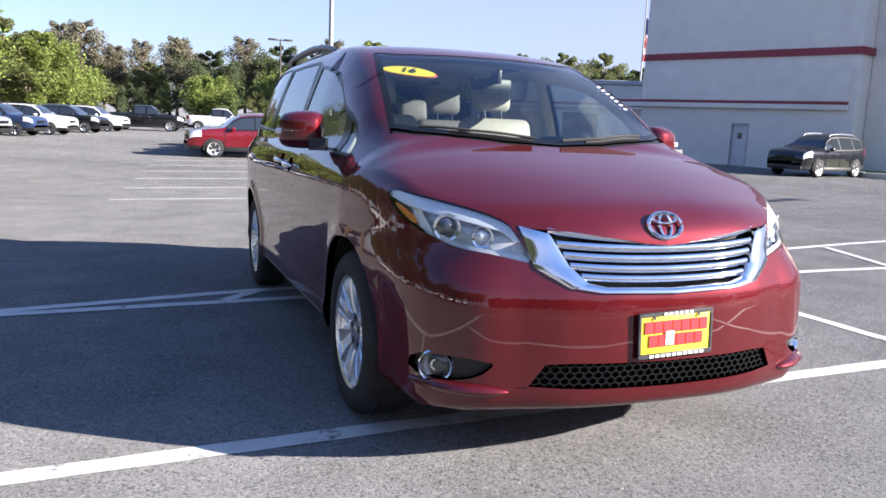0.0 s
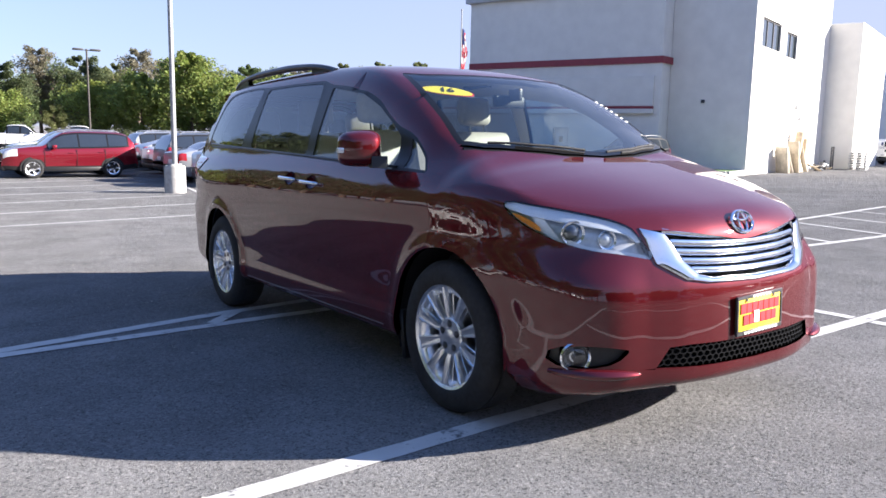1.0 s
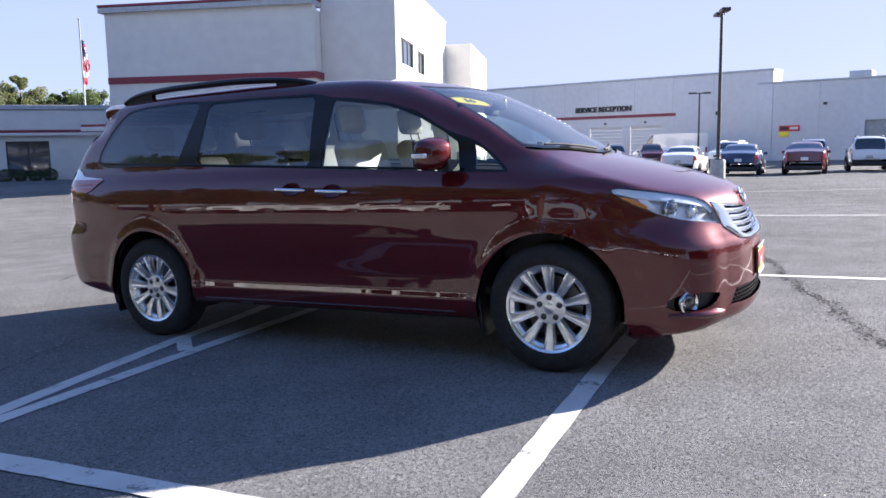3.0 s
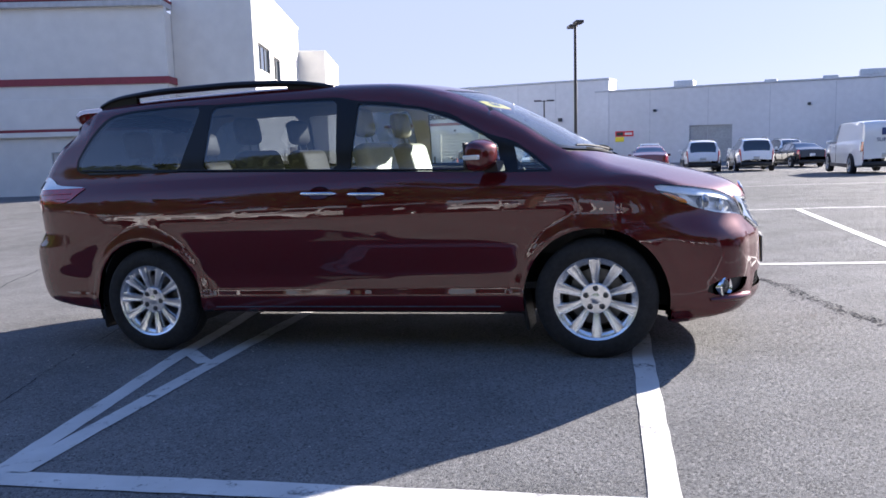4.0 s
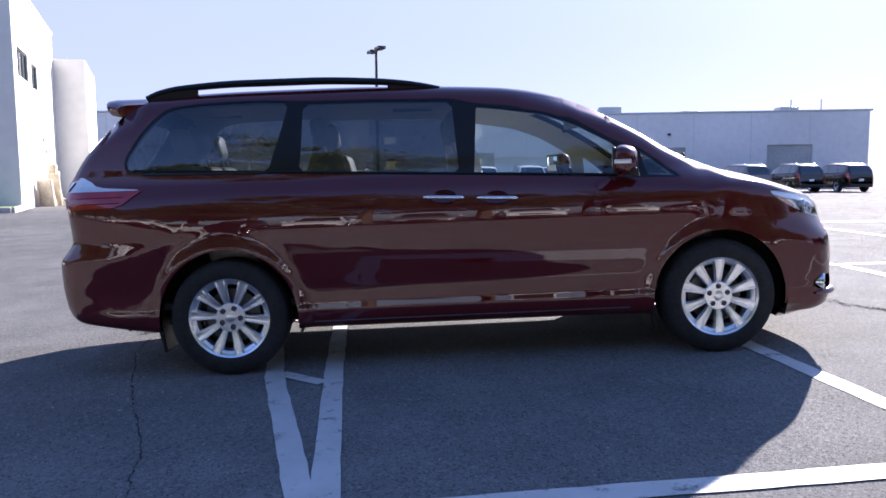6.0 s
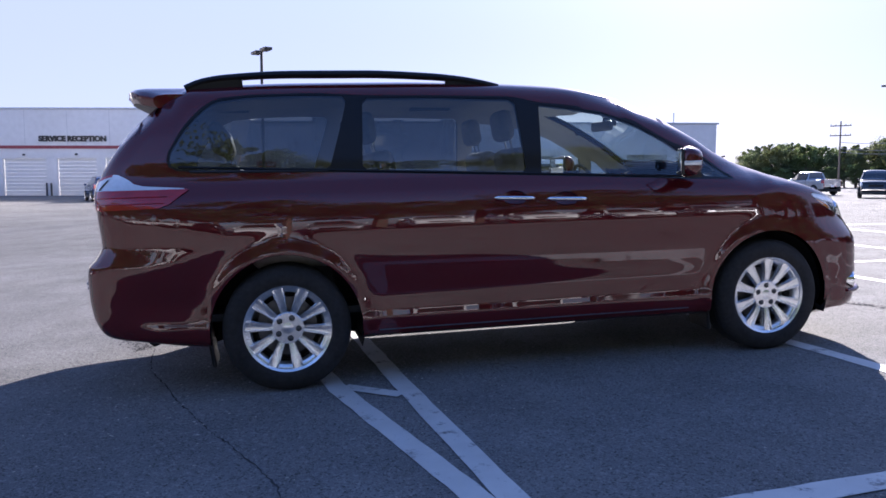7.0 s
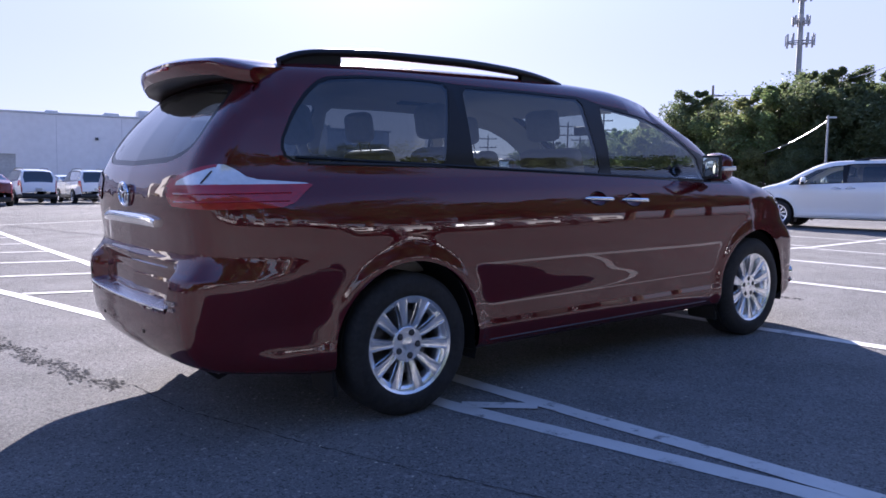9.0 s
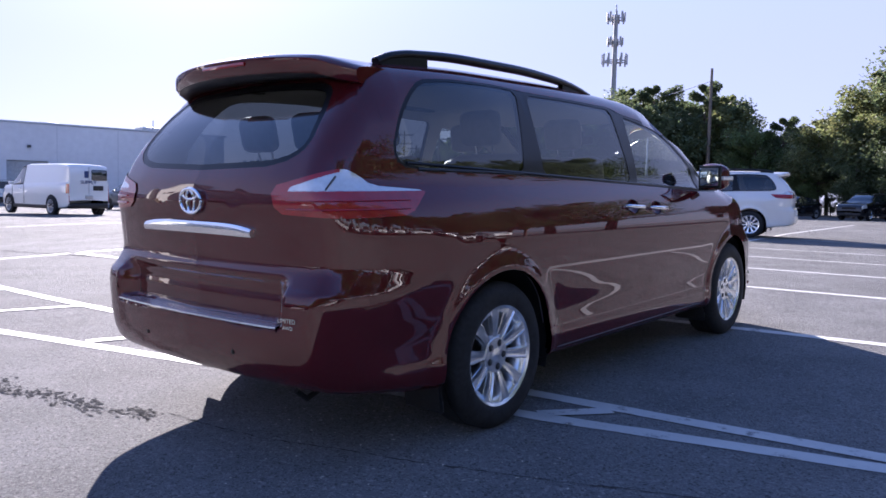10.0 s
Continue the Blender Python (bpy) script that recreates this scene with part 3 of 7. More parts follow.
for x0, x1, lo, hi in holes[1:]:
    d = new("roller_door")
    d.parent = service
    d.matrix_basis = pose(x0, .22, 0)
    for k in range(11):
        z = lo + (hi - lo) * k / 11
        part("slat", boxm(.02, x1 - x0 - .02, -.02 - .03 * (k % 2), .03, z + .01, z + (hi - lo) / 11 - .01, bevel=.01, seg=1), SHUTTER, d)
    part("lamp", boxm((x1 - x0) / 2 - .1, (x1 - x0) / 2 + .1, -.4, -.23, hi + .25, hi + .42, bevel=.02), FRAME_DARK, d, "dark lamp over the door")
    for x in (-.35, x1 - x0 + .25):
        part("bollard", lathe(bmesh.new(), [(.09, -.7), (.09, .65), (.06, .72), (.001, .73)], 14, "z"), FRAME_DARK, d, "dark steel bollard", pose(x, -.8, 0))
x0, x1, lo, hi = holes[0]
part("entrance_frame", wall_with_holes(x1 - x0, lo, hi, [(.1, x1 - x0 - .1, lo, hi - .1)], .1), STUCCO, service, "white door frame", pose(x0, -.02, 0), smooth=False)
part("entrance_glass", boxm(x0 + .1, x1 - .1, .05, .07, lo, hi - .1), WINDOW_DARK, service, "glass entrance door")
part("sign_letters", letters("SERVICE RECEPTION", .65, .06, .03), BLACK_INK, service, "dark raised letters", pose(L - 14.5, -.08, 4.62, 90, 0, 0))
part("wall_lamp", boxm(26.5, 26.85, -.28, 0, 3.68, 4.0, bevel=.03), FRAME_DARK, service, "dark wall lamp")
# long rear hall to the side
hall = building("service_hall", "long low grey hall with rooftop units", 67.2, 4.6, 0, 81.08 + 180)
holes = [(8.25, 11.75, -.7, 2.87), (25.6, 28.7, -.7, 3.15), (35.6, 39.4, -.7, 3.3)]
part("wall_front", wall_with_holes(44, -.9, 6.1, holes, .4), STUCCO_GREY, hall, "pale grey panel wall", smooth=False)
slab(hall, "roof", (0, 44.2, -.1, 30, 6.11, 6.26), ROOF_GREY, "grey roof edge")
slab(hall, "wall_end", (43.7, 44, .42, 30, -.9, 6.1), STUCCO_GREY)
for x0, x1, lo, hi in holes:
    part("shutter", boxm(x0, x1, .2, .25, lo, hi), SHUTTER_DARK, hall, "grey roller shutter")
for x, w, h in ((6.3, 1.7, .8), (21.4, 2.1, .85), (14, 1.0, .45), (18.6, 1.2, .5), (29, 1.6, .35), (37.8, 1.6, .6)):
    part("rooftop_unit", boxm(x, x + w, 4, 6, 6.27, 6.27 + h, bevel=.05), STEEL, hall, "grey rooftop unit")
for x in (38.4, 41.0):
    part("vent_pipe", lathe(bmesh.new(), [(.05, 6.2), (.05, 7.4)], 8, "z"), STEEL, hall, "vent pipe", pose(x, 3, 0))
banner = new("wall_banner", finish(boxm(1.84, 3.46, -.05, -.012, 2.12, 2.60, bevel=.004), "wall_banner", RED_INK))
banner.parent = hall
part("dark_stripe", boxm(1.95, 2.55, -.06, -.0505, 2.2, 2.5), BLACK_INK, banner, "dark lettering bar")
part("pale_stripe", boxm(2.7, 3.35, -.06, -.0505, 2.26, 2.46), STUCCO, banner, "pale lettering bar")
part("yellow_sign", boxm(1.84, 2.62, -.05, -.012, 1.66, 2.08, bevel=.004), STICKER_Y, hall, "yellow sign on the wall")
for k in range(1, 9):
    slab(hall, "wall_joint", (44 * k / 9 - .02, 44 * k / 9 + .02, -.008, -.002, -.5, 6.0), ROOF_GREY, "panel joint", 0)
for x in (5.2, 17.5, 27.1):
    part("wall_lamp", boxm(x, x + .25, -.25, 0, 4.2, 4.4, bevel=.02), FRAME_DARK, hall, "dark wall lamp")

# leaning boards and a bike by the sunlit wall, grass verge and kerb
BOARD = mat("old_plywood", (.55, .45, .30), .8, grain=.15, scale=6, stain=.15, stain_scale=2)
GRASS = mat("grass", (.10, .17, .035), .9, grain=.35, scale=25, stain=.2, stain_scale=1.2, bump=.8, bump_scale=60)
KERB = mat("concrete_kerb", (.46, .45, .42), .85, grain=.12, scale=9, stain=.15, stain_scale=1.5, bump=.3, bump_scale=90)
tower_m = tower.matrix_basis
CUSHION = mat("faded_tan_cloth", (.52, .46, .35), .9, grain=.10, scale=14, stain=.22, stain_scale=2.5, bump=.3, bump_scale=120)
for k, (u, w, h, thick, tilt, turn) in enumerate(((6.1, .75, 1.45, .22, 9, 62), (7.0, .62, 1.25, .20, 16, 38), (7.4, .60, 1.75, .16, 8, 70), (8.0, .95, 1.45, .26, 12, 24), (9.1, .80, 1.25, .22, 18, -8), (10.0, .70, 1.50, .18, 14, 20), (10.9, .55, 1.30, .15, 20, -30))):
    ob = new("seat_cushion", finish(boxm(-w / 2, w / 2, -thick / 2, thick / 2, 0, h, bevel=.05, seg=3), "seat_cushion", CUSHION))
    ob.matrix_basis = tower_m @ pose(u, -4.45 - .12 * (k % 3), -.48, -tilt, 0, turn)
    tagged(ob, "faded tan bench cushion leaning on the white wall", "cushion", "discarded cushions")
for u, v, h, lean in ((9.3, -4.2, 2.25, 4), (10.6, -4.25, 1.9, -7)):
    ob = new("carpet_roll", finish(lathe(bmesh.new(), [(.001, 0), (.20, 0), (.22, .05), (.21, h * .5), (.22, h - .05), (.19, h), (.05, h - .02), (.001, h - .02)], 22, "z"), "carpet_roll", BOARD))
    ob.matrix_basis = tower_m @ pose(u, v, -.48, 5, lean, 0)
    tagged(ob, "rolled tan carpet standing against the white wall", "carpet", "carpet rolls")
rs = random.Random(8)
heap = thing("scrap_heap", "dark heap of scrap metal and cloth on the asphalt", "scrap", tower_m @ pose(12.6, -5.0, -.5))
for k in range(16):
    a, l = rs.uniform(0, 180), rs.uniform(.35, 1.1)
    part("scrap_piece", boxm(-l / 2, l / 2, -.07, .07, -.04, .05, bevel=.03), (FRAME_DARK, FRAME_DARK, STEEL, BOARD)[k % 4], heap, "", pose(rs.uniform(-.6, 1.1), rs.uniform(-.3, .4), .12 + .045 * k * rs.random(), rs.uniform(-18, 18), rs.uniform(-22, 22), a))
for u in (15.6, 16.2):
    ob = new("steel_post", finish(lathe(bmesh.new(), [(.001, 1.45), (.05, 1.45), (.05, 0), (.11, 0), (.11, -.02)], 12, "z"), "steel_post", FRAME_DARK))
    ob.matrix_basis = tower_m @ pose(u, -4.9, -.5)
    tagged(ob, "dark steel post standing by the white wall", "post", "steel posts")
stack = thing("pallet_stack", "stack of grey wooden pallets by the stair block", "pallet", tower_m @ pose(16.5, -6.3, -.55))
for k in range(8):
    part("deck_board", boxm(-.62, .62, -.5, .5, .15 * k + .09, .15 * k + .12, bevel=.006, seg=1), STEEL, stack, "", pose(0, 0, 0, 0, 0, k * 7 % 5 - 2))
    for y in (-.42, 0, .42):
        part("block_row", boxm(-.6, .6, y - .05, y + .05, .15 * k, .15 * k + .09, bevel=.006, seg=1), STEEL, stack, "", pose(0, 0, 0, 0, 0, k * 7 % 5 - 2))
bm = bmesh.new()
verge = [(-1.4, -3.85), (1.10, -3.85), (1.10, -.35), (-.45, -.35), (-1.4, -1.4)]
prism(bm, verge, -.5, -.16)
ob = new("grass_verge", finish(bm, "grass_verge", GRASS, False))
ob.matrix_basis = tower_m
tagged(ob, "mown green grass verge beside the tower", "grass", kind="structure")
for (a, b), (c, e) in zip(verge, verge[1:] + verge[:1]):
    ln = math.hypot(c - a, e - b)
    ob = new("kerb", finish(boxm(0, ln, -.14, -.002, -.5, -.14, bevel=.02), "kerb", KERB))
    ob.matrix_basis = tower_m @ pose(a, b, 0, 0, 0, math.degrees(math.atan2(e - b, c - a)))
    tagged(ob, "pale concrete kerb round the grass", "kerb", kind="structure")

# ---- the minivan: a closed body surface, cut into its panels, panes and lamps ----
def smax(p, q, k):
    h = np.maximum(k - np.abs(p - q), 0) / k
    return np.maximum(p, q) + h * h * k / 4

SIDE = curve([(.20, .86), (.25, .90), (.285, .937), (.33, .953), (.38, .958), (.43, .953), (.50, .952), (.62, .962), (.76, .976), (.88, .983), (.96, .981), (1.04, .966), (1.10, .945), (1.14, .922), (1.18, .899), (1.3, .868), (1.45, .818), (1.6, .762), (1.7, .722), (1.85, .65)])
PLAN = curve([(-2.65, -.12), (-2.4, -.062), (-2.1, -.03), (-1.7, -.008), (-1.3, 0), (.9, 0), (1.3, -.004), (1.6, -.006), (1.85, -.018), (2.05, -.042), (2.3, -.105), (2.5, -.2)])
UPPER = curve([(-2.5, -.03), (-2.0, -.01), (-1.5, 0), (.3, 0), (.8, -.022), (1.1, -.045), (1.4, -.075), (2, -.11)])
TOP = curve([(2.60, .62), (2.52, .78), (2.44, .90), (2.36, .955), (2.25, 1.0), (2.08, 1.055), (1.9, 1.105), (1.72, 1.15), (1.6, 1.18), (1.5, 1.232), (1.3, 1.347), (1.1, 1.463), (.9, 1.57), (.75, 1.637), (.6, 1.682), (.4, 1.72), (.1, 1.747), (-.3, 1.764), (-.8, 1.775), (-1.4, 1.772), (-1.9, 1.755), (-2.3, 1.73), (-2.7, 1.69)])
CROWN = curve([(-2.6, .05), (-1.5, .04), (.2, .038), (.5, .06), (.8, .092), (1.1, .09), (1.25, .10), (1.42, .085), (1.6, .045), (1.85, .052), (2.2, .09), (2.5, .12)])
NOSE_PLAN = curve([(0, 2.485), (.2, 2.479), (.4, 2.448), (.5, 2.416), (.6, 2.375), (.7, 2.31), (.8, 2.205), (.85, 2.125), (.9, 2.0), (.94, 1.85), (.975, 1.6), (1.1, .8)])
NOSE_FULL = curve([(0, 0), (.55, 0), (.7, .035), (.8, .07), (.9, .115), (.96, .135), (1.1, .135)])
NOSE = curve([(.15, -.16), (.19, -.07), (.23, -.03), (.28, -.01), (.35, 0), (.5, .002), (.6, 0), (.66, -.006), (.72, -.028), (.8, -.06), (.88, -.083), (.95, -.115), (1.0, -.16), (1.06, -.26), (1.2, -.5)])
TAIL = curve([(.18, -2.30), (.22, -2.38), (.28, -2.49), (.36, -2.572), (.46, -2.617), (.58, -2.632), (.68, -2.634), (.735, -2.625), (.775, -2.59), (.85, -2.55), (1.0, -2.562), (1.1, -2.567), (1.18, -2.552), (1.25, -2.522), (1.33, -2.478), (1.45, -2.39), (1.57, -2.275), (1.65, -2.19), (1.8, -2.0)])
TAIL_PLAN = curve([(0, 0), (.3, .008), (.5, .02), (.62, .033), (.7, .044), (.78, .064), (.83, .095), (.87, .145), (.905, .23), (.93, .33), (.955, .5), (1.0, .9), (1.1, 1.4)])
FLOOR = curve([(-2.6, .345), (-2.35, .325), (-1.95, .272), (-1.1, .262), (1.0, .245), (1.75, .20), (1.95, .185), (2.15, .215), (2.4, .255), (2.6, .27)])
AXLE, HUB, ARCH = 1.515, .355, .425

def body(a, w, z):
    """Below zero inside the van's body: a forward, w sideways, z up."""
    w = np.abs(w)
    r = np.hypot(np.abs(a) - AXLE, z - HUB)
    flare = .02 * np.exp(-((np.maximum(r, ARCH) - ARCH) / .055) ** 2) * step(.9, 1.0, np.abs(a)) * step(.8, .97, w + .1)
    side = w - (SIDE(z) + PLAN(a) + UPPER(a) * step(1.0, 1.25, z) + .035 * step(1.95, 2.2, a) * (1 - step(.68, .86, z)) + flare)
    top = z - (TOP(a) - CROWN(a) * (w / .75) ** 2.6)
    shrink = 1 - .13 * step(1.15, 1.65, z)
    nose = a - (NOSE_PLAN(w) + NOSE(z) + NOSE_FULL(w) * (1 - step(.68, .86, z)))
    inset = .085 * step(.59, .625, z) * (1 - step(.72, .82, z)) * (1 - step(.56, .66, w))
    tail = TAIL(z) + TAIL_PLAN(w / shrink) + inset - a
    low = FLOOR(a) - z
    f = smax(side, top, .12)
    f = smax(f, tail, .10)
    f = smax(f, nose, .07)
    return smax(f, low, .05)

def along(o, d, lo, hi, n=20):
    """Bisection of body() along o + k d between an inner lo and an outer hi."""
    lo, hi = np.broadcast_to(lo, o.shape[:-1]).astype(float).copy(), np.broadcast_to(hi, o.shape[:-1]).astype(float).copy()
    for _ in range(n):
        k = (lo + hi) / 2
        p = o + k[..., None] * d
        inside = body(p[..., 0], p[..., 1], p[..., 2]) < 0
        lo, hi = np.where(inside, k, lo), np.where(inside, hi, k)
    return o + ((lo + hi) / 2)[..., None] * d


GRAD_STEP = 1e-4


def outward(p):
    """The body surface's normal at points (a, w, z)."""
    g = [body(*(p + GRAD_STEP * np.eye(3)[k]).T) - body(*(p - GRAD_STEP * np.eye(3)[k]).T) for k in range(3)]
    g = np.stack(g, -1)
    return g / np.maximum(np.linalg.norm(g, axis=-1, keepdims=True), 1e-9)


def body_grid():
    """The right half of the body as points (a, w, z) in a net of stations and rays."""
    ring = [(w, .22) for w in np.linspace(0, .86, 9)] + [(.96, z) for z in np.linspace(.24, 1.58, 62)] + [(w, 1.78) for w in np.linspace(.78, 0, 26)]
    ring = np.array(ring) - (0, .8)
    rear, front = -1.55, 1.45
    rows = []
    for s in np.linspace(0, 1, 46)[:-1]:
        rows.append((rear, -1.05, ring * max(s, .004)))
    for s in np.linspace(1, 0, 46)[:-1]:
        rows.append((rear, -1.05 * s, ring))
    for a in np.linspace(rear, front, 122):
        rows.append((a, 0.0, ring))
    for s in np.linspace(0, 1, 46)[1:]:
        rows.append((front, 1.0 * s, ring))
    for s in np.linspace(1, 0, 46)[1:]:
        rows.append((front, 1.0, ring * max(s, .004)))
    o = np.array([[(a, 0, .8)] * len(ring) for a, _, _ in rows])
    d = np.array([[(da, *wz) for wz in r] for _, da, r in rows])
    d = d / np.linalg.norm(d, axis=-1, keepdims=True)
    return along(o, d, 0.0, 2.4, 34)


ROOT2 = math.sqrt(.5)
VIEWS = {  # two axes of a flat view, and the line of sight
    "side": ((1, 0, 0), (0, 0, 1), (0, 1, 0)),
    "end": ((0, 1, 0), (0, 0, 1), (1, 0, 0)),
    "top": ((1, 0, 0), (0, 1, 0), (0, 0, 1)),
    "front_corner": ((ROOT2, -ROOT2, 0), (0, 0, 1), (ROOT2, ROOT2, 0)),
    "rear_corner": ((-ROOT2, -ROOT2, 0), (0, 0, 1), (ROOT2, -ROOT2, 0)),
}


def rounded(poly, turns=2, most=.03):
    """A polygon with its corners cut round, each by a quarter of the edge or by most."""
    for _ in range(turns):
        res = []
        for (p0, p1), (q0, q1) in zip(poly, poly[1:] + poly[:1]):
            f = min(.25, most / max(1e-6, math.hypot(q0 - p0, q1 - p1)))
            res += [(p0 + f * (q0 - p0), p1 + f * (q1 - p1)), (q0 - f * (q0 - p0), q1 - f * (q1 - p1))]
        poly = res
        most *= .35
    return poly


def inside(poly, pts):
    x, y = pts[..., 0], pts[..., 1]
    hit = np.zeros(x.shape, bool)
    for (x0, y0), (x1, y1) in zip(poly, poly[1:] + poly[:1]):
        if y0 != y1:
            hit ^= ((y0 > y) != (y1 > y)) & (x < (x1 - x0) * (y - y0) / (y1 - y0) + x0)
    return hit


def widen(poly, by):
    """A polygon pushed outwards (or, below zero, inwards)."""
    n = len(poly)
    area = sum(p[0] * q[1] - q[0] * p[1] for p, q in zip(poly, poly[1:] + poly[:1]))
    sign = 1 if area > 0 else -1
    res = []
    for i in range(n):
        p, q, r = (Vector(poly[k % n]) for k in (i - 1, i, i + 1))
        e, f = (q - p).normalized(), (r - q).normalized()
        m = Vector((e.y + f.y, -e.x - f.x))
        m = m.normalized() * sign if m.length > 1e-6 else Vector((e.y, -e.x)) * sign
        res.append((q.x + m.x * by, q.y + m.y * by))
    return res


def where(view, where_pts):
    u, v, _ = (np.array(k) for k in VIEWS[view])
    return np.stack([where_pts @ u, where_pts @ v], -1)


def cut(bm, view, poly, near, closed=True):
    """Cuts the faces under a polygon's outline, seen in a flat view; near says which places count."""
    u, v, _ = (Vector(k) for k in VIEWS[view])
    line_of = lambda c: (c.dot(u), c.dot(v))
    us, vs = [p[0] for p in poly], [p[1] for p in poly]
    pool = set()
    for f in bm.faces:
        c = f.calc_center_median()
        x, y = line_of(c)
        if min(us) - .05 < x < max(us) + .05 and min(vs) - .05 < y < max(vs) + .05 and near(c):
            pool.add(f)
    for p, q in list(zip(poly, poly[1:] + poly[:1]))[:None if closed else -1]:
        du, dv = q[0] - p[0], q[1] - p[1]
        if math.hypot(du, dv) < 1e-6:
            continue
        lo, hi = (min(p[0], q[0]), min(p[1], q[1])), (max(p[0], q[0]), max(p[1], q[1]))
        pick = []
        for f in pool:
            xy = [line_of(k.co) for k in f.verts]
            if min(x for x, _ in xy) <= hi[0] and max(x for x, _ in xy) >= lo[0] and min(y for _, y in xy) <= hi[1] and max(y for _, y in xy) >= lo[1]:
                side = [(x - p[0]) * dv - (y - p[1]) * du for x, y in xy]
                if min(side) < 0 < max(side):
                    pick.append(f)
        if not pick:
            continue
        geom = set(pick)
        for f in pick:
            geom.update(f.edges)
            geom.update(f.verts)
        co = u * p[0] + v * p[1]
        got = bmesh.ops.bisect_plane(bm, geom=list(geom), dist=1e-5, plane_co=co, plane_no=u * dv - v * du)
        pool = {f for f in pool if f.is_valid}
        pool.update(g for g in got["geom"] if isinstance(g, bmesh.types.BMFace))


# outlines of the openings and panels
PANE_REAR = rounded([(-2.112, 1.33), (-2.092, 1.262), (-1.9, 1.247), (-1.242, 1.232), (-1.154, 1.508), (-1.115, 1.655), (-1.3, 1.664), (-1.656, 1.657), (-1.845, 1.634), (-1.94, 1.565), (-2.03, 1.465)], 1)
PANE_SLIDING = rounded([(-1.055, 1.226), (-1.026, 1.642), (-.586, 1.641), (-.105, 1.625), (-.078, 1.183)], 1)[0:]
PANE_FRONT = [(.012, 1.172), (.045, 1.575), (.055, 1.588), (.22, 1.566), (.46, 1.527), (.685, 1.450), (.86, 1.352), (.955, 1.285), (.985, 1.12)]
PANE_CORNER = [(1.055, 1.272), (1.085, 1.128), (1.272, 1.118), (1.205, 1.172), (1.10, 1.25)]
WINDOW_BAND = rounded([(-2.128, 1.33), (-2.105, 1.248), (-1.9, 1.23), (-1.24, 1.215), (-.06, 1.163), (.98, 1.11), (1.315, 1.10), (1.215, 1.182), (1.06, 1.297), (.90, 1.348), (.69, 1.470), (.465, 1.548), (.22, 1.586), (.03, 1.606), (-.11, 1.642), (-.586, 1.655), (-1.03, 1.660), (-1.3, 1.677), (-1.66, 1.670), (-1.855, 1.648), (-1.955, 1.578), (-2.045, 1.475)], 1)
DOOR_FRONT = [(-.018, 1.165), (-.022, 1.1), (-.04, .7), (-.052, .335), (-.035, .318), (.92, .298), (.965, .322), (1.045, .60), (1.082, .80), (1.085, .95), (1.06, 1.06), (1.02, 1.109)]
DOOR_SLIDING = [(-.018, 1.165), (-.022, 1.1), (-.04, .7), (-.052, .335), (-.07, .32), (-.93, .33), (-.975, .35), (-1.035, .55), (-1.09, .755), (-1.175, .92), (-1.238, 1.0), (-1.255, 1.135), (-1.245, 1.214)]
HEADLAMP = rounded([(.672, .985), (.70, 1.012), (.86, .990), (.985, .97), (1.107, .947), (1.18, .925), (1.225, .90), (1.318, .768), (1.185, .797), (1.035, .814), (.912, .845), (.81, .882), (.725, .928)], 1)
TAIL_LAMP = rounded([(1.425, 1.165), (1.21, 1.224), (1.13, 1.242), (1.075, 1.215), (1.02, 1.172), (.785, 1.150), (.80, 1.128), (.85, 1.052), (1.12, 1.046), (1.40, 1.06)], 1)
GRILLE = [(.548, .903), (.512, .768), (.40, .702), (.30, .686), (0, .677), (-.1, .677), (-.1, .846), (0, .846), (.09, .853), (.17, .867), (.38, .893)]
LOW_GRILLE = [(.545, .345), (.485, .436), (.40, .442), (0, .437), (-.1, .437), (-.1, .333), (0, .333), (.35, .337)]
TAIL_CLEAR = [(1.345, 1.150), (1.335, 1.166), (1.21, 1.207), (1.145, 1.225), (1.12, 1.30), (.70, 1.30), (.70, 1.150)]
FOG_POCKET = rounded([(.895, .360), (.885, .445), (.80, .456), (.70, .446), (.635, .432), (.70, .372), (.80, .350)], 1)
WINDSCREEN = [(.715, -.1), (.715, 0), (.70, .3), (.655, .48), (.575, .595), (.62, .62), (.9, .668), (1.2, .717), (1.315, .735), (1.40, .64), (1.49, .46), (1.55, .25), (1.575, 0), (1.575, -.1)]
BONNET = [(1.615, -.1), (1.615, 0), (1.59, .25), (1.53, .46), (1.45, .64), (1.365, .752), (1.60, .772), (1.80, .80), (1.86, .842), (2.02, .80), (2.13, .715), (2.24, .64), (2.325, .57), (2.375, .40), (2.415, .17), (2.43, .09), (2.432, 0), (2.432, -.1)]
REAR_PANE = rounded([(-.1, 1.232), (0, 1.232), (.46, 1.245), (.59, 1.275), (.655, 1.34), (.62, 1.49), (.56, 1.60), (.45, 1.63), (0, 1.645), (-.1, 1.645)], 1)
TAILGATE = [(-.1, .60), (0, .60), (.60, .605), (.655, .65), (.725, .85), (.752, 1.03), (.76, 1.2), (.71, 1.45), (.64, 1.64), (.55, 1.70), (0, 1.735), (-.1, 1.735)]
BUMPER_FRONT = [(2.8, 1.0), (1.985, .93), (1.955, .90), (1.925, .80), (1.905, .66), (1.80, .55), (1.80, .10), (2.8, .10)]
BUMPER_REAR = [(-2.8, .845), (-2.42, .842), (-2.2, .832), (-2.0, .68), (-1.90, .56), (-1.90, .10), (-2.8, .10)]
ROOF = [(.60, -.1), (.70, -.1), (.70, .3), (.60, .53), (.45, .605), (-2.25, .605), (-2.25, -.1)]
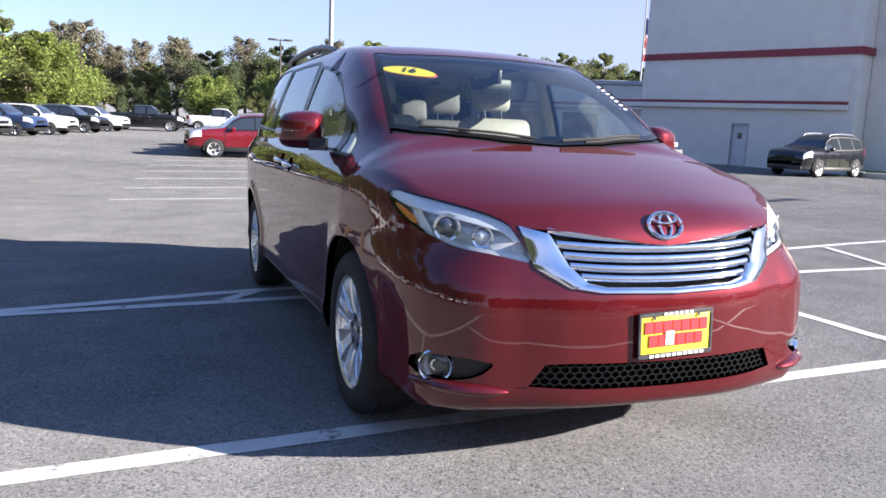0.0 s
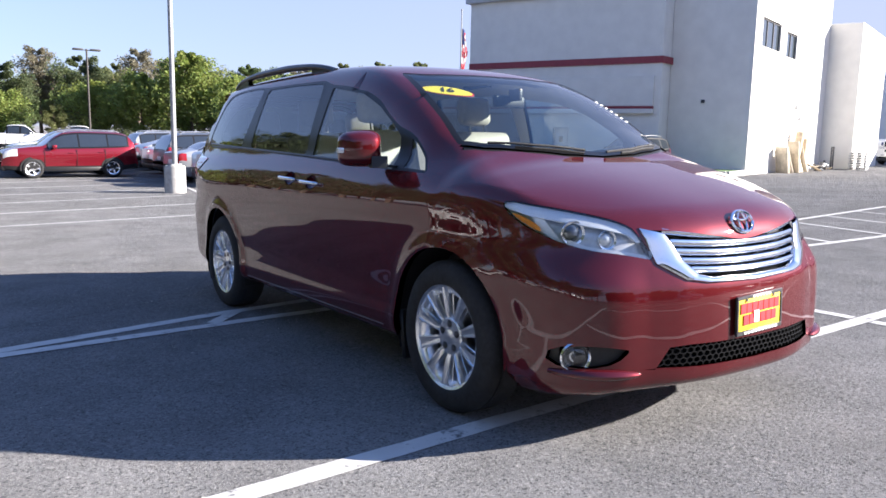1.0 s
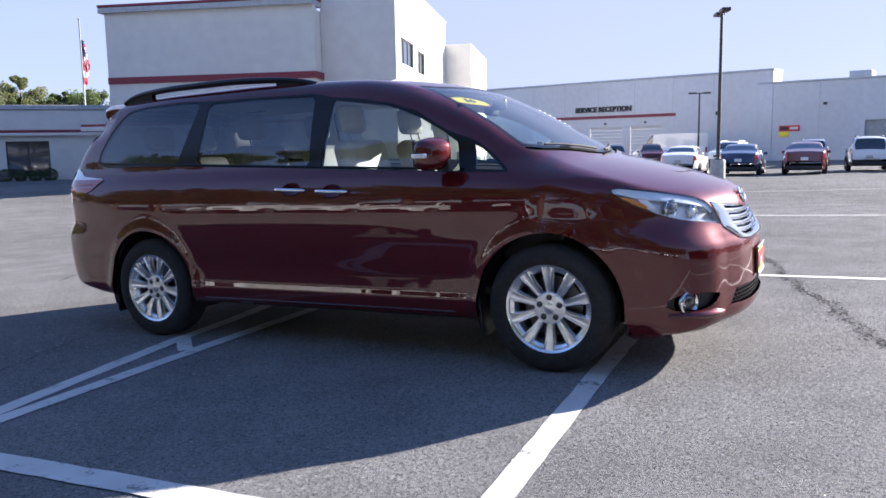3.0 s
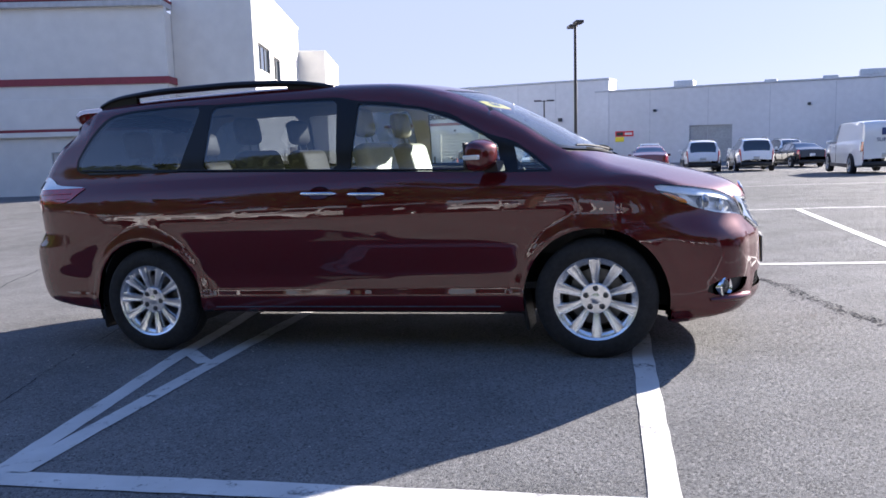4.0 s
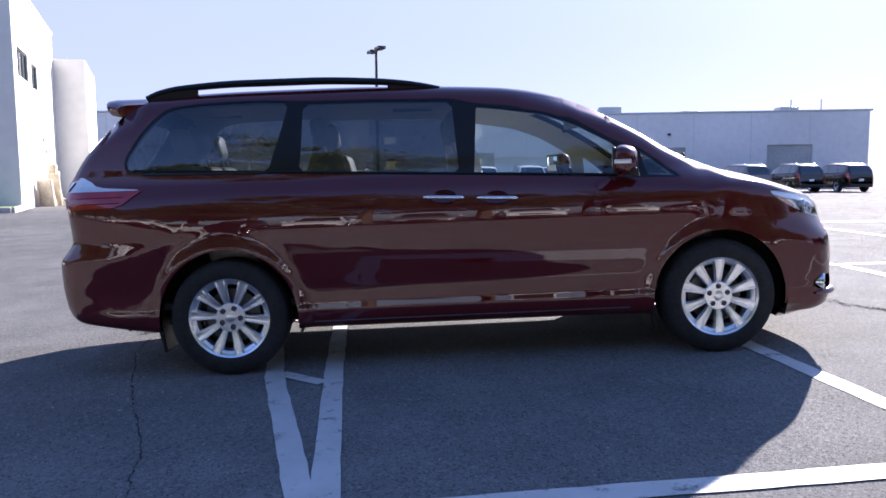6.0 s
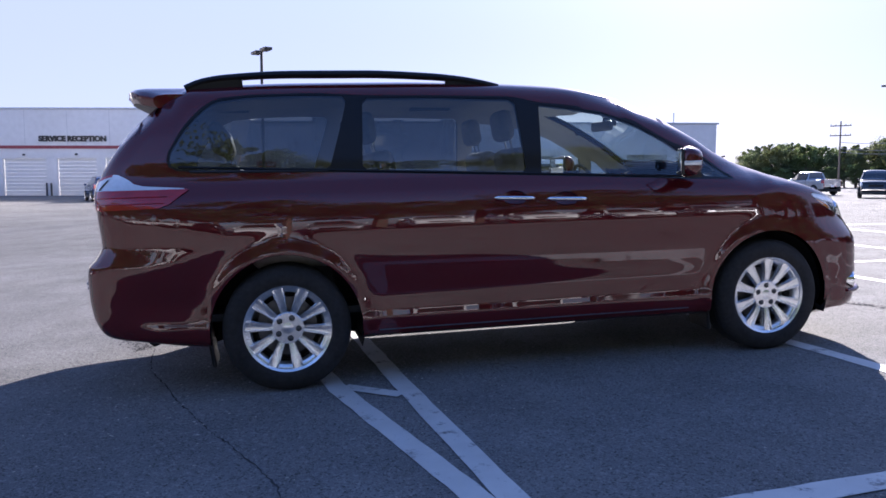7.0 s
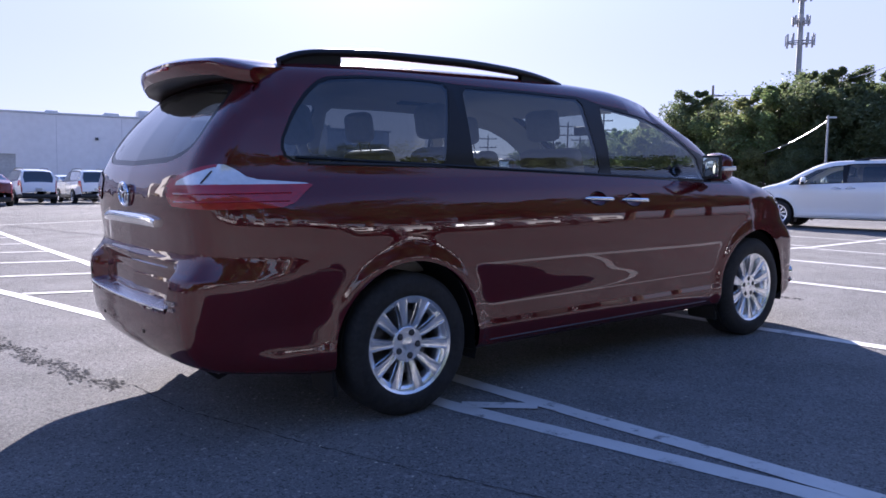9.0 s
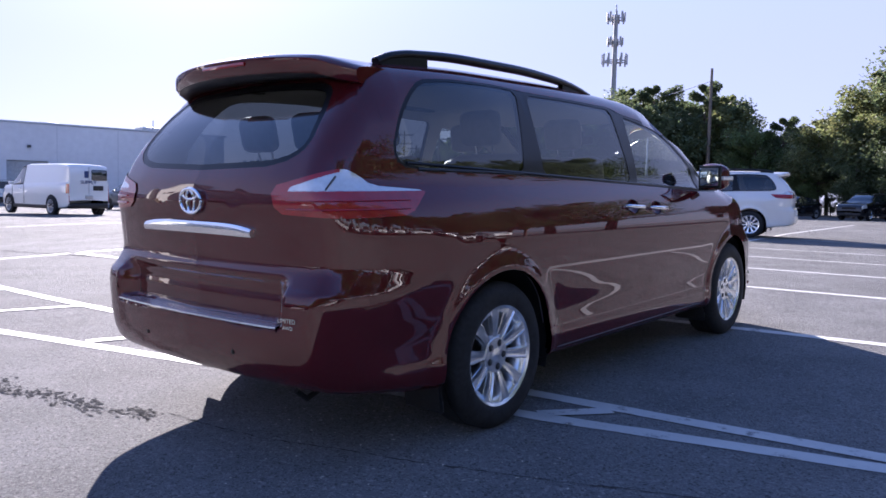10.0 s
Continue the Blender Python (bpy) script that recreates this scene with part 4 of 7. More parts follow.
SILL = [(-1.12, .318), (.98, .298), (1.13, .30), (1.13, .1), (-1.12, .1)]
CUPS = [[(c + .082 * math.cos(t), h + .048 * math.sin(t)) for t in np.linspace(0, 2 * math.pi, 21)[:-1]] for c, h in ((-.178, 1.040), (.138, 1.024))]
ARCHES = [[(c + ARCH * math.cos(t), HUB + ARCH * math.sin(t)) for t in np.linspace(0, 2 * math.pi, 57)[:-1]] for c in (AXLE, -AXLE)]

on_side = lambda c: c.y > .5 and c.z < 1.72
on_front = lambda c: c.x > 1.7
on_rear = lambda c: c.x < -1.7
on_top = lambda c: c.z > .84


def split_body():
    """Cuts the body net along all outlines, and sorts its faces into named lists."""
    p = body_grid()
    bm = bmesh.new()
    vs = [[bm.verts.new(q) for q in row] for row in p.tolist()]
    for r, s in zip(vs, vs[1:]):
        for k in range(len(r) - 1):
            bm.faces.new((r[k], s[k], s[k + 1], r[k + 1]))
    for view, poly, near in (
            [("side", k, on_side) for k in (WINDOW_BAND, PANE_REAR, PANE_SLIDING, PANE_FRONT, PANE_CORNER, DOOR_FRONT, DOOR_SLIDING, BUMPER_FRONT, BUMPER_REAR, SILL, *CUPS, *ARCHES)]
            + [("front_corner", HEADLAMP, on_front), ("rear_corner", TAIL_LAMP, on_rear), ("rear_corner", TAIL_CLEAR, on_rear), ("end", GRILLE, on_front), ("end", LOW_GRILLE, on_front), ("end", FOG_POCKET, on_front),
               ("top", WINDSCREEN, on_top), ("top", widen(WINDSCREEN, -.035), on_top), ("top", BONNET, on_top), ("top", ROOF, lambda c: c.z > 1.5), ("end", REAR_PANE, on_rear), ("end", widen(REAR_PANE, -.03), on_rear), ("end", TAILGATE, on_rear)]):
        cut(bm, view, poly, near)
    bm.verts.ensure_lookup_table()
    bm.verts.index_update()
    co = np.array([v.co[:] for v in bm.verts])
    for _ in range(3):  # the new corners onto the true surface
        n = outward(co)
        co = co - n * body(*co.T)[:, None] * (np.abs(body(*co.T)) < .02)[:, None]
    faces = [[v.index for v in f.verts] for f in bm.faces]
    mid = np.array([co[f].mean(0) for f in faces])
    bm.free()
    side = where("side", mid)
    a, w, z = mid.T
    lateral = (w > .5) & (z < 1.72)
    kind = np.full(len(faces), "", dtype=object)

    def claim(name, mask):
        kind[(kind == "") & mask] = name
    for k in ARCHES:
        claim("none", inside(k, side) & (w > .45))
    claim("none", (z < .42) & (w > .55) & (np.abs(np.abs(a) - AXLE) < ARCH))
    claim("pane_rear", inside(PANE_REAR, side) & lateral)
    claim("pane_sliding", inside(PANE_SLIDING, side) & lateral)
    claim("pane_front", inside(PANE_FRONT, side) & lateral)
    claim("pane_corner", inside(PANE_CORNER, side) & lateral)
    claim("window_trim", inside(WINDOW_BAND, side) & lateral)
    claim("headlamp", inside(HEADLAMP, where("front_corner", mid)) & (a > 1.7) & (w > .3))
    claim("tail_lamp", inside(TAIL_LAMP, where("rear_corner", mid)) & (a < -1.8) & (w > .3))
    end, top = where("end", mid), where("top", mid)
    claim("grille", inside(GRILLE, end) & (a > 1.9))
    claim("low_grille", inside(LOW_GRILLE, end) & (a > 1.9))
    claim("fog_pocket", inside(FOG_POCKET, end) & (a > 1.9))
    claim("windscreen", inside(widen(WINDSCREEN, -.035), top) & (z > 1.0))
    claim("windscreen_border", inside(WINDSCREEN, top) & (z > 1.0))
    claim("bonnet", inside(BONNET, top) & (z > .84))
    claim("rear_pane", inside(widen(REAR_PANE, -.03), end) & (a < -1.9))
    claim("rear_pane_border", inside(REAR_PANE, end) & (a < -1.9))
    claim("cup_rear", inside(CUPS[0], side) & lateral)
    claim("cup_front", inside(CUPS[1], side) & lateral)
    claim("front_door", inside(DOOR_FRONT, side) & lateral)
    claim("sliding_door", inside(DOOR_SLIDING, side) & lateral)
    claim("front_bumper", inside(BUMPER_FRONT, side))
    claim("tailgate", inside(TAILGATE, end) & (a < -1.9))
    claim("rear_bumper", inside(BUMPER_REAR, side))
    claim("cowl", inside([(1.33, -.1), (1.33, .775), (1.36, .758), (1.7, .5), (1.7, -.1)], top) & (z > 1.0) & (w < .735))
    claim("roof", inside(ROOF, top) & (z > 1.5))
    claim("underbody", (z < .30) & (outward(mid)[:, 2] < -.7))
    claim("sill", inside(SILL, side) & lateral)
    claim("fender", (a > .9) & (z < 1.2))
    claim("quarter_panel", (a < -.9) & (z < 1.26))
    claim("roof_rail_panel", np.ones(len(faces), bool))
    return co, faces, kind


def panel_mesh(name, co, faces, materials, sides=(1,), gap=.0055, lip=.02, sink=0.0, flip=False, shape=None):
    """A mesh of some body faces, on one side or both, set in a little from its neighbours, with its rim turned in."""
    used = sorted({i for f in faces for i in f})
    index = {i: k for k, i in enumerate(used)}
    pts = co[used]
    nor = outward(pts)
    fs = [[index[i] for i in f] for f in faces]
    edges = {}
    for f in fs:
        for i, j in zip(f, f[1:] + f[:1]):
            edges.setdefault((min(i, j), max(i, j)), []).append((i, j))
    rim = [v[0] for k, v in edges.items() if len(v) == 1 and not (pts[k[0]][1] < 1e-4 and pts[k[1]][1] < 1e-4)]
    move = np.zeros_like(pts)
    for i, j in rim:
        d = np.cross(nor[i], pts[j] - pts[i])
        d = d / max(np.linalg.norm(d), 1e-9)
        move[i] += d
        move[j] += d
    size = np.linalg.norm(move, axis=1, keepdims=True)
    pts = pts + np.where(size > 1e-6, move / np.maximum(size, 1e-9), 0) * gap - nor * sink
    if shape is not None:
        pts = shape(pts, nor)
    verts, polys, normals = [], [], []
    for s in sides:
        k = len(verts)
        flipped = np.array((1, -s, 1))
        verts += (pts * flipped).tolist()
        turn = (s > 0) != flip
        for f in fs:
            g = [i + k for i in (f if turn else f[::-1])]
            polys.append(g)
            normals += [tuple((-1 if flip else 1) * nor[i - k] * flipped) for i in g]
        if lip:
            top, low = {}, {}
            for i, j in rim:
                for q in (i, j):
                    if q not in top:
                        top[q] = len(verts)
                        verts.append((pts[q] * flipped).tolist())
                        low[q] = len(verts)
                        verts.append(((pts[q] - nor[q] * lip) * flipped).tolist())
                quad = [top[j], top[i], low[i], low[j]]
                polys.append(quad if turn else quad[::-1])
                e = np.cross(nor[i], pts[j] - pts[i])
                e = -e / max(np.linalg.norm(e), 1e-9) * flipped
                normals += [tuple(e)] * 4
    me = bpy.data.meshes.new(name)
    me.from_pydata(verts, [], polys)
    for one in materials if isinstance(materials, (list, tuple)) else [materials]:
        me.materials.append(one)
    me.shade_smooth()
    if shape is None:
        me.normals_split_custom_set(normals)
    return me


VAN_POSE = pose(0, 0, 0, 0, -1.757, -90)
van = thing("minivan", "dark ruby red metallic minivan with roof rails, parked over the lines", "minivan", VAN_POSE)
CO, FACES, KIND = split_body()


def faces_of(*names):
    return [FACES[i] for i in np.nonzero(np.isin(KIND, names))[0]]


def van_part(name, kinds, material, label="", both=False, parent=None, **kw):
    """One panel a side, or one panel across the middle."""
    made = []
    for sides in ((1, -1),) if both else ((1,), (-1,)):
        ob = new(name, panel_mesh(name, CO, faces_of(*kinds), material, sides, **kw))
        ob.parent = parent or van
        if label:
            ob["label"] = label
        made.append(ob)
    return made


bonnet = van_part("bonnet", ["bonnet"], PAINT, both=True)
van_part("roof", ["roof"], PAINT, both=True, gap=.001)
van_part("pillar_and_roof_side", ["roof_rail_panel"], PAINT, gap=.001)
front_doors = van_part("front_door", ["front_door"], PAINT)
sliding_doors = van_part("sliding_door", ["sliding_door"], PAINT)
van_part("front_fender", ["fender"], PAINT, lip=.035)
van_part("quarter_panel", ["quarter_panel"], PAINT, lip=.035)
front_bumper = van_part("front_bumper", ["front_bumper"], PAINT, both=True, lip=.04)[0]
rear_bumper = van_part("rear_bumper", ["rear_bumper"], PAINT, both=True, lip=.04)[0]
tailgate = van_part("tailgate", ["tailgate"], PAINT, both=True)[0]
van_part("sill", ["sill"], PAINT, gap=.001)
van_part("underbody", ["underbody"], DARK, "dark underbody", both=True, gap=0, lip=0)
van_part("window_trim", ["window_trim"], GLOSS_BLACK, "gloss black window surround", gap=.0005, lip=.02, sink=.001)
van_part("cowl", ["cowl"], BLACK, "black plastic cowl below the windscreen", both=True, gap=.001, sink=.012)
van_part("rear_quarter_window", ["pane_rear"], TINT, "dark tinted quarter window", gap=.001, lip=.004, sink=.003)
van_part("sliding_door_window", ["pane_sliding"], TINT, "dark tinted door window", gap=.001, lip=.004, sink=.004)
van_part("front_door_window", ["pane_front"], CLEAR, "clear front door window", gap=.001, lip=.004, sink=.005)
van_part("corner_window", ["pane_corner"], CLEAR, "small triangular corner window", gap=.001, lip=.004, sink=.004)
windscreen = van_part("windscreen", ["windscreen"], CLEAR, "clear windscreen", both=True, gap=0, lip=0, sink=.002)[0]
van_part("windscreen_border", ["windscreen_border"], GLOSS_BLACK, "black windscreen border", both=True, gap=.001, lip=.01, sink=.002)
van_part("rear_window", ["rear_pane"], TINT, "dark tinted tailgate window", both=True, gap=0, lip=0, sink=.003, parent=tailgate)
van_part("rear_window_border", ["rear_pane_border"], GLOSS_BLACK, "black window border", both=True, gap=.001, lip=.01, sink=.002, parent=tailgate)
def cup_shape(c, h):
    def shape(p, n):
        r = np.clip(1 - ((p[:, 0] - c) / .082) ** 2 - ((p[:, 2] - h) / .048) ** 2, 0, 1)
        return p - n * (.03 * np.sqrt(r))[:, None]
    return shape
for k, (c, h, doors) in enumerate(((-.178, 1.040, sliding_doors), (.138, 1.024, front_doors))):
    for ob, door in zip(van_part("handle_recess", [("cup_rear", "cup_front")[k]], PAINT, gap=0, lip=0, shape=cup_shape(c, h)), doors):
        ob.parent = door


# ---- wheels ----
def spoke_wheel(radius, rim, width, spokes, tyre_mat, alloy_mat, name="wheel", fine=True):
    """An Empty at the hub, outer face along -y, with a tyre, a rim, spokes, disc and nuts."""
    hub = new(name)
    hub.empty_display_size = .1
    w = width
    n = 64 if fine else 32
    prof = [(rim - .012, -.42 * w), (rim + .006, -.49 * w), (rim + .03, -.515 * w), (radius * .9, -.5 * w), (radius - .012, -.42 * w), (radius, -.33 * w), (radius, -.2 * w), (radius - .006, -.19 * w), (radius - .006, -.16 * w), (radius, -.15 * w), (radius, .15 * w), (radius, .33 * w), (radius - .012, .42 * w), (rim + .03, .5 * w), (rim - .012, .42 * w)]
    part("tyre", lathe(bmesh.new(), prof, n, "y"), tyre_mat, hub, "black rubber tyre")
    rimp = [(rim * .80, -.16 * w), (rim * .835, -.33 * w), (rim * .86, -.365 * w), (rim - .017, -.39 * w), (rim - .014, -.43 * w), (rim + .002, -.47 * w), (rim + .006, -.43 * w), (rim - .006, -.36 * w), (rim - .03, .4 * w)]
    rim_ob = part("rim", lathe(bmesh.new(), rimp, n, "y"), alloy_mat, hub)
    for k in range(spokes):
        t = 2 * math.pi * k / spokes + math.pi / 2
        bm = bmesh.new()
        rows = []
        for r, half, dep, rise in ((.045, .016, -.30 * w, .0), (rim * .36, .019, -.32 * w, .004), (rim * .44, .0215, -.345 * w, .007), (rim * .62, .025, -.375 * w, .008), (rim * .84, .034, -.405 * w, .008), (rim - .010, .038, -.42 * w, .002)):
            half = .88 * half * rim / .245 * (10 / spokes) ** .4
            rows.append([bm.verts.new((x, y, r)) for x, y in ((-half * 1.10, dep + .036), (-half * 1.08, dep + .015), (-half * .98, dep + .013), (-half * .92, dep - rise), (-half * .70, dep - rise), (-half * .56, dep), (0, dep + .002),
                                                               (half * .56, dep), (half * .70, dep - rise), (half * .92, dep - rise), (half * .98, dep + .013), (half * 1.08, dep + .015), (half * 1.10, dep + .036))])
        for p, q in zip(rows, rows[1:]):
            for i in range(12):
                bm.faces.new((p[i], p[i + 1], q[i + 1], q[i]))
        bm.faces.new(rows[0])
        bmesh.ops.recalc_face_normals(bm, faces=bm.faces[:])
        bmesh.ops.rotate(bm, verts=bm.verts[:], cent=(0, 0, 0), matrix=Matrix.Rotation(t - math.pi / 2, 3, "Y"))
        part("spoke", bm, alloy_mat, rim_ob)
    part("hub_cap", lathe(bmesh.new(), [(.0005, -.352 * w), (.024, -.349 * w), (.031, -.335 * w), (.034, -.335 * w), (.084, -.335 * w), (.090, -.315 * w), (.092, -.20 * w)], 40, "y"), alloy_mat, rim_ob)
    if fine:
        for k in range(5):
            t = 2 * math.pi * k / 5
            bm = lathe(bmesh.new(), [(.0005, -.362 * w), (.0085, -.358 * w), (.0105, -.35 * w), (.0105, -.24 * w)], 10, "y")
            bmesh.ops.translate(bm, verts=bm.verts[:], vec=(.060 * math.sin(t), 0, .060 * math.cos(t)))
            # flat dark ring on the hub face, painting a recess's shade round the nut
            ring = lathe(bmesh.new(), [(.0112, -.341 * w), (.0165, -.341 * w), (.0165, -.24 * w)], 14, "y")
            bmesh.ops.translate(ring, verts=ring.verts[:], vec=(.060 * math.sin(t), 0, .060 * math.cos(t)))
            part("nut_recess", ring, DARK, rim_ob, "dark ring painting the shade round the nut")
            part("lug_nut", bm, STEEL_DARK, rim_ob, "dark wheel nut")
    part("brake_disc", lathe(bmesh.new(), [(.02, -.02 * w), (rim * .68, -.02 * w), (rim * .68, .06 * w), (.02, .06 * w)], 32, "y"), STEEL_DARK, hub, "grey steel brake disc")
    # near-black sheet closing the wheel; paints the shade behind the spokes
    part("inner_barrel", lathe(bmesh.new(), [(.001, .2 * w), (rim * .8, .25 * w), (rim - .03, .4 * w)], 24, "y"), DARK, hub, "near-black disc painting the shade inside the wheel")
    return hub


STEEL_DARK = mat("dark_steel", (.10, .10, .105), .4, metal=.8, grain=.2, scale=30)
wheel = spoke_wheel(.357, .246, .235, 10, RUBBER, ALLOY)
wheel.parent = van
WHEEL_OUT = .845
wheel.matrix_basis = pose(AXLE, -WHEEL_OUT, HUB)
for a, s in ((-AXLE, 1), (AXLE, -1), (-AXLE, -1)):
    other = copy_thing(wheel, pose(a, -s * WHEEL_OUT, HUB, 0, {1: 24, -1: 11}[s] if a < 0 else 0, 0 if s > 0 else 180))
    other.parent = van
for a in (AXLE, -AXLE):
    for s in (1, -1):
        bm = lathe(bmesh.new(), [(ARCH + .012, -.14), (ARCH + .012, .30), (.05, .30)], 30, "y", start=math.radians(-18), sweep=math.radians(216))
        part("wheel_well", bm, DARK, van, "dark wheel housing liner", pose(a, -s * .80, HUB, 0, 0, 0 if s > 0 else 180))
        bm = boxm(-.012, .012, -.115, .115, -.16, .10, bevel=.01, seg=1)
        part("mud_flap", bm, BLACK, van, "black plastic mud flap", pose(a - .425, -s * .815, .315, 0, -8, 0))


# ---- outside fittings ----
def on_body(a, z, out=0.0, s=1):
    """A place on the flank at (a, z), in the van's own axes."""
    p = along(np.array([[a, 0.0, z]]), np.array([[0, 1.0, 0]]), 0.0, 1.3)[0]
    return Vector((p[0], -s * (p[1] + out), p[2]))


def on_nose(w, z, out=0.0, rear=False):
    p = along(np.array([[0.0, abs(w), z]]), np.array([[-1.0 if rear else 1.0, 0, 0]]), 0.0, 2.9)[0]
    return Vector((p[0] + (-out if rear else out), -w, p[2]))


for s, fd, sd in ((1, front_doors[0], sliding_doors[0]), (-1, front_doors[1], sliding_doors[1])):
    for a0, a1, z0, z1, door in ((.02, .262, 1.0285, 1.0195, fd), (-.302, -.062, 1.0445, 1.0345, sd)):
        pts = [on_body(a0 + (a1 - a0) * t, z0 + (z1 - z0) * t, .012 + .022 * math.sin(math.pi * min(1, max(0, t))) ** .35, s) for t in np.linspace(0, 1, 13)]
        part("door_handle", tube(bmesh.new(), pts, [.006] + [.0125] * 11 + [.006], 10, flat=1.0), CHROME, door, "chrome door handle")
    # thin strip added to draw the reflection along the sill's crease
    strip = [on_body(a, .30 + .0 * a, .004, s) for a in np.linspace(-1.0, .95, 40)]
    part("sill_strip", tube(bmesh.new(), [p + Vector((0, 0, .012)) for p in strip], .004, 6), STEEL_DARK, van, "thin grey strip standing in for the glint along the sill edge")
    belt = [on_body(a, 1.2335 + (a + 1.25) * -.0455, -.001, s) for a in np.linspace(-2.06, 1.02, 50)]
    part("belt_moulding", tube(bmesh.new(), belt, .008, 6), GLOSS_BLACK, van, "black moulding under the windows")
    track = [on_body(a, 1.228 - (a + 1.25) * .02, -.004, s) for a in np.linspace(-2.0, -1.25, 20)]
    part("sliding_door_track", tube(bmesh.new(), track, .010, 6), BLACK, van, "black slot of the sliding door track")
    # roof rail
    prof = curve([(-2.02, 1.722), (-1.93, 1.756), (-1.8, 1.777), (-1.4, 1.795), (-1.0, 1.795), (-.6, 1.780), (-.42, 1.764), (-.28, 1.742), (-.17, 1.718)])
    wide = curve([(-2.02, .608), (-1.4, .630), (-.8, .636), (-.17, .628)])
    pts = [(a, -s * float(wide(a)), float(prof(a))) for a in np.linspace(-2.02, -.17, 60)]
    part("roof_rail", tube(bmesh.new(), pts, [.024 + .006 * math.sin(math.pi * k / 59) for k in range(60)], 10, flat=.8), GLOSS_BLACK, van, "black roof rail")
    for a, b in ((-2.0, -1.70), (-.50, -.19)):
        bm = bmesh.new()
        rows = []
        for t in np.linspace(a, b, 9):
            c, h = float(wide(t)), float(prof(t))
            rows.append([bm.verts.new((t, -s * (c + d), hh)) for d, hh in ((-.02, 1.68), (-.016, h), (.016, h), (.02, 1.68))])
        for p, q in zip(rows, rows[1:]):
            for i in range(3):
                bm.faces.new((p[i], p[i + 1], q[i + 1], q[i]))
        bmesh.ops.recalc_face_normals(bm, faces=bm.faces[:])
        part("rail_foot", bm, GLOSS_BLACK, van, "black roof rail foot")
    # door mirror
    mirror = new("door_mirror")
    mirror.parent = van
    mirror.matrix_basis = pose(.895, -s * 1.05, 1.222, 0, 0, -s * 20)
    bm = bmesh.new()
    bmesh.ops.create_uvsphere(bm, u_segments=28, v_segments=16, radius=1)
    for v in bm.verts:
        x, y, z = v.co
        sq = lambda t, e: math.copysign(abs(t) ** e, t)
        x, y, z = sq(x, .70), sq(y, .50), sq(z, .48)
        front = max(0, x)
        outer = max(0, -y * s)
        v.co = (x * .080 * (1 - .25 * outer) if x > 0 else x * .056, y * .112 * (1 - .10 * front), z * .092 * (1 - .20 * front) * (1 - .10 * outer) - .006 * outer)
    part("mirror_housing", bm, PAINT, mirror)
    part("mirror_glass", boxm(-.0605, -.0565, -.080, .080, -.062, .062, bevel=.0015), MIRROR, mirror, "mirror glass")
    part("mirror_bezel", boxm(-.058, -.040, -.096, .096, -.078, .078, bevel=.007), BLACK, mirror, "black bezel round the glass")
    bm = bmesh.new()
    box(bm, -.050, .050, -.016, .016, -.014, .014, bevel=.006)
    part("turn_signal", bm, WHITE_LENS, mirror, "pale turn signal strip", pose(.004, -s * .100, -.010))
    bm = bmesh.new()
    prism(bm, [(-.035, -.030), (.065, -.030), (.055, .03), (-.03, .03)], .05 if s > 0 else -.18, .13, "y")
    part("mirror_foot", bm, BLACK, mirror, "black mirror foot", pose(.02, 0, -.068))


def strip_on_nose(ws, zs, height, depth, out=0.0, rear=False):
    """A bar across the nose through (w, z), as tall as height."""
    bm = bmesh.new()
    rows = []
    sgn = -1 if rear else 1
    for w, z in zip(ws, zs):
        h = height(w) if callable(height) else height
        p = on_nose(w, z, out, rear)
        rows.append([bm.verts.new(p + Vector((dx * sgn, 0, dz))) for dx, dz in ((-depth, -h / 2), (-.004, -h / 2), (.002, -h * .28), (.004, 0), (.002, h * .28), (-.004, h / 2), (-depth, h / 2))])
    for p, q in zip(rows, rows[1:]):
        for i in range(6):
            bm.faces.new((p[i], p[i + 1], q[i + 1], q[i]))
    bm.faces.new(rows[0])
    bm.faces.new(rows[-1][::-1])
    bmesh.ops.recalc_face_normals(bm, faces=bm.faces[:])
    return bm


# grille: dark back, chrome frame, chrome bars
grille = new("grille")
grille.parent = van
ob = new("grille_back", panel_mesh("grille_back", CO, faces_of("grille"), DARK, (1, -1), gap=0, lip=0, sink=.055))
ob.parent = grille
inner = [(.455, .880), (.395, .770), (.335, .716), (.27, .703), (0, .696)]
outer = [(.552, .905), (.515, .765), (.405, .699), (.30, .683), (0, .674)]
bm = bmesh.new()
def frame_row(t):
    k = t * 4
    i = min(3, int(k))
    f = k - i
    pick = lambda c: (c[i][0] * (1 - f) + c[i + 1][0] * f, c[i][1] * (1 - f) + c[i + 1][1] * f)
    return pick(outer), pick(inner)
rows = []
for t in [*np.linspace(0, 1, 41), *np.linspace(1, 0, 41)[1:]]:
    s = 1 if len(rows) <= 40 else -1
    (ow, oz), (iw, iz) = frame_row(t)
    row = []
    for f, out in ((0, -.012), (0, .006), (.15, .012), (.5, .014), (.85, .010), (1, .004), (1, -.05)):
        row.append(bm.verts.new(on_nose(s * (ow + (iw - ow) * f), oz + (iz - oz) * f, out)))
    rows.append(row)
for p, q in zip(rows, rows[1:]):
    for i in range(6):
        bm.faces.new((p[i], p[i + 1], q[i + 1], q[i]))
bmesh.ops.recalc_face_normals(bm, faces=bm.faces[:])
part("grille_frame", bm, CHROME, grille, "chrome grille frame")
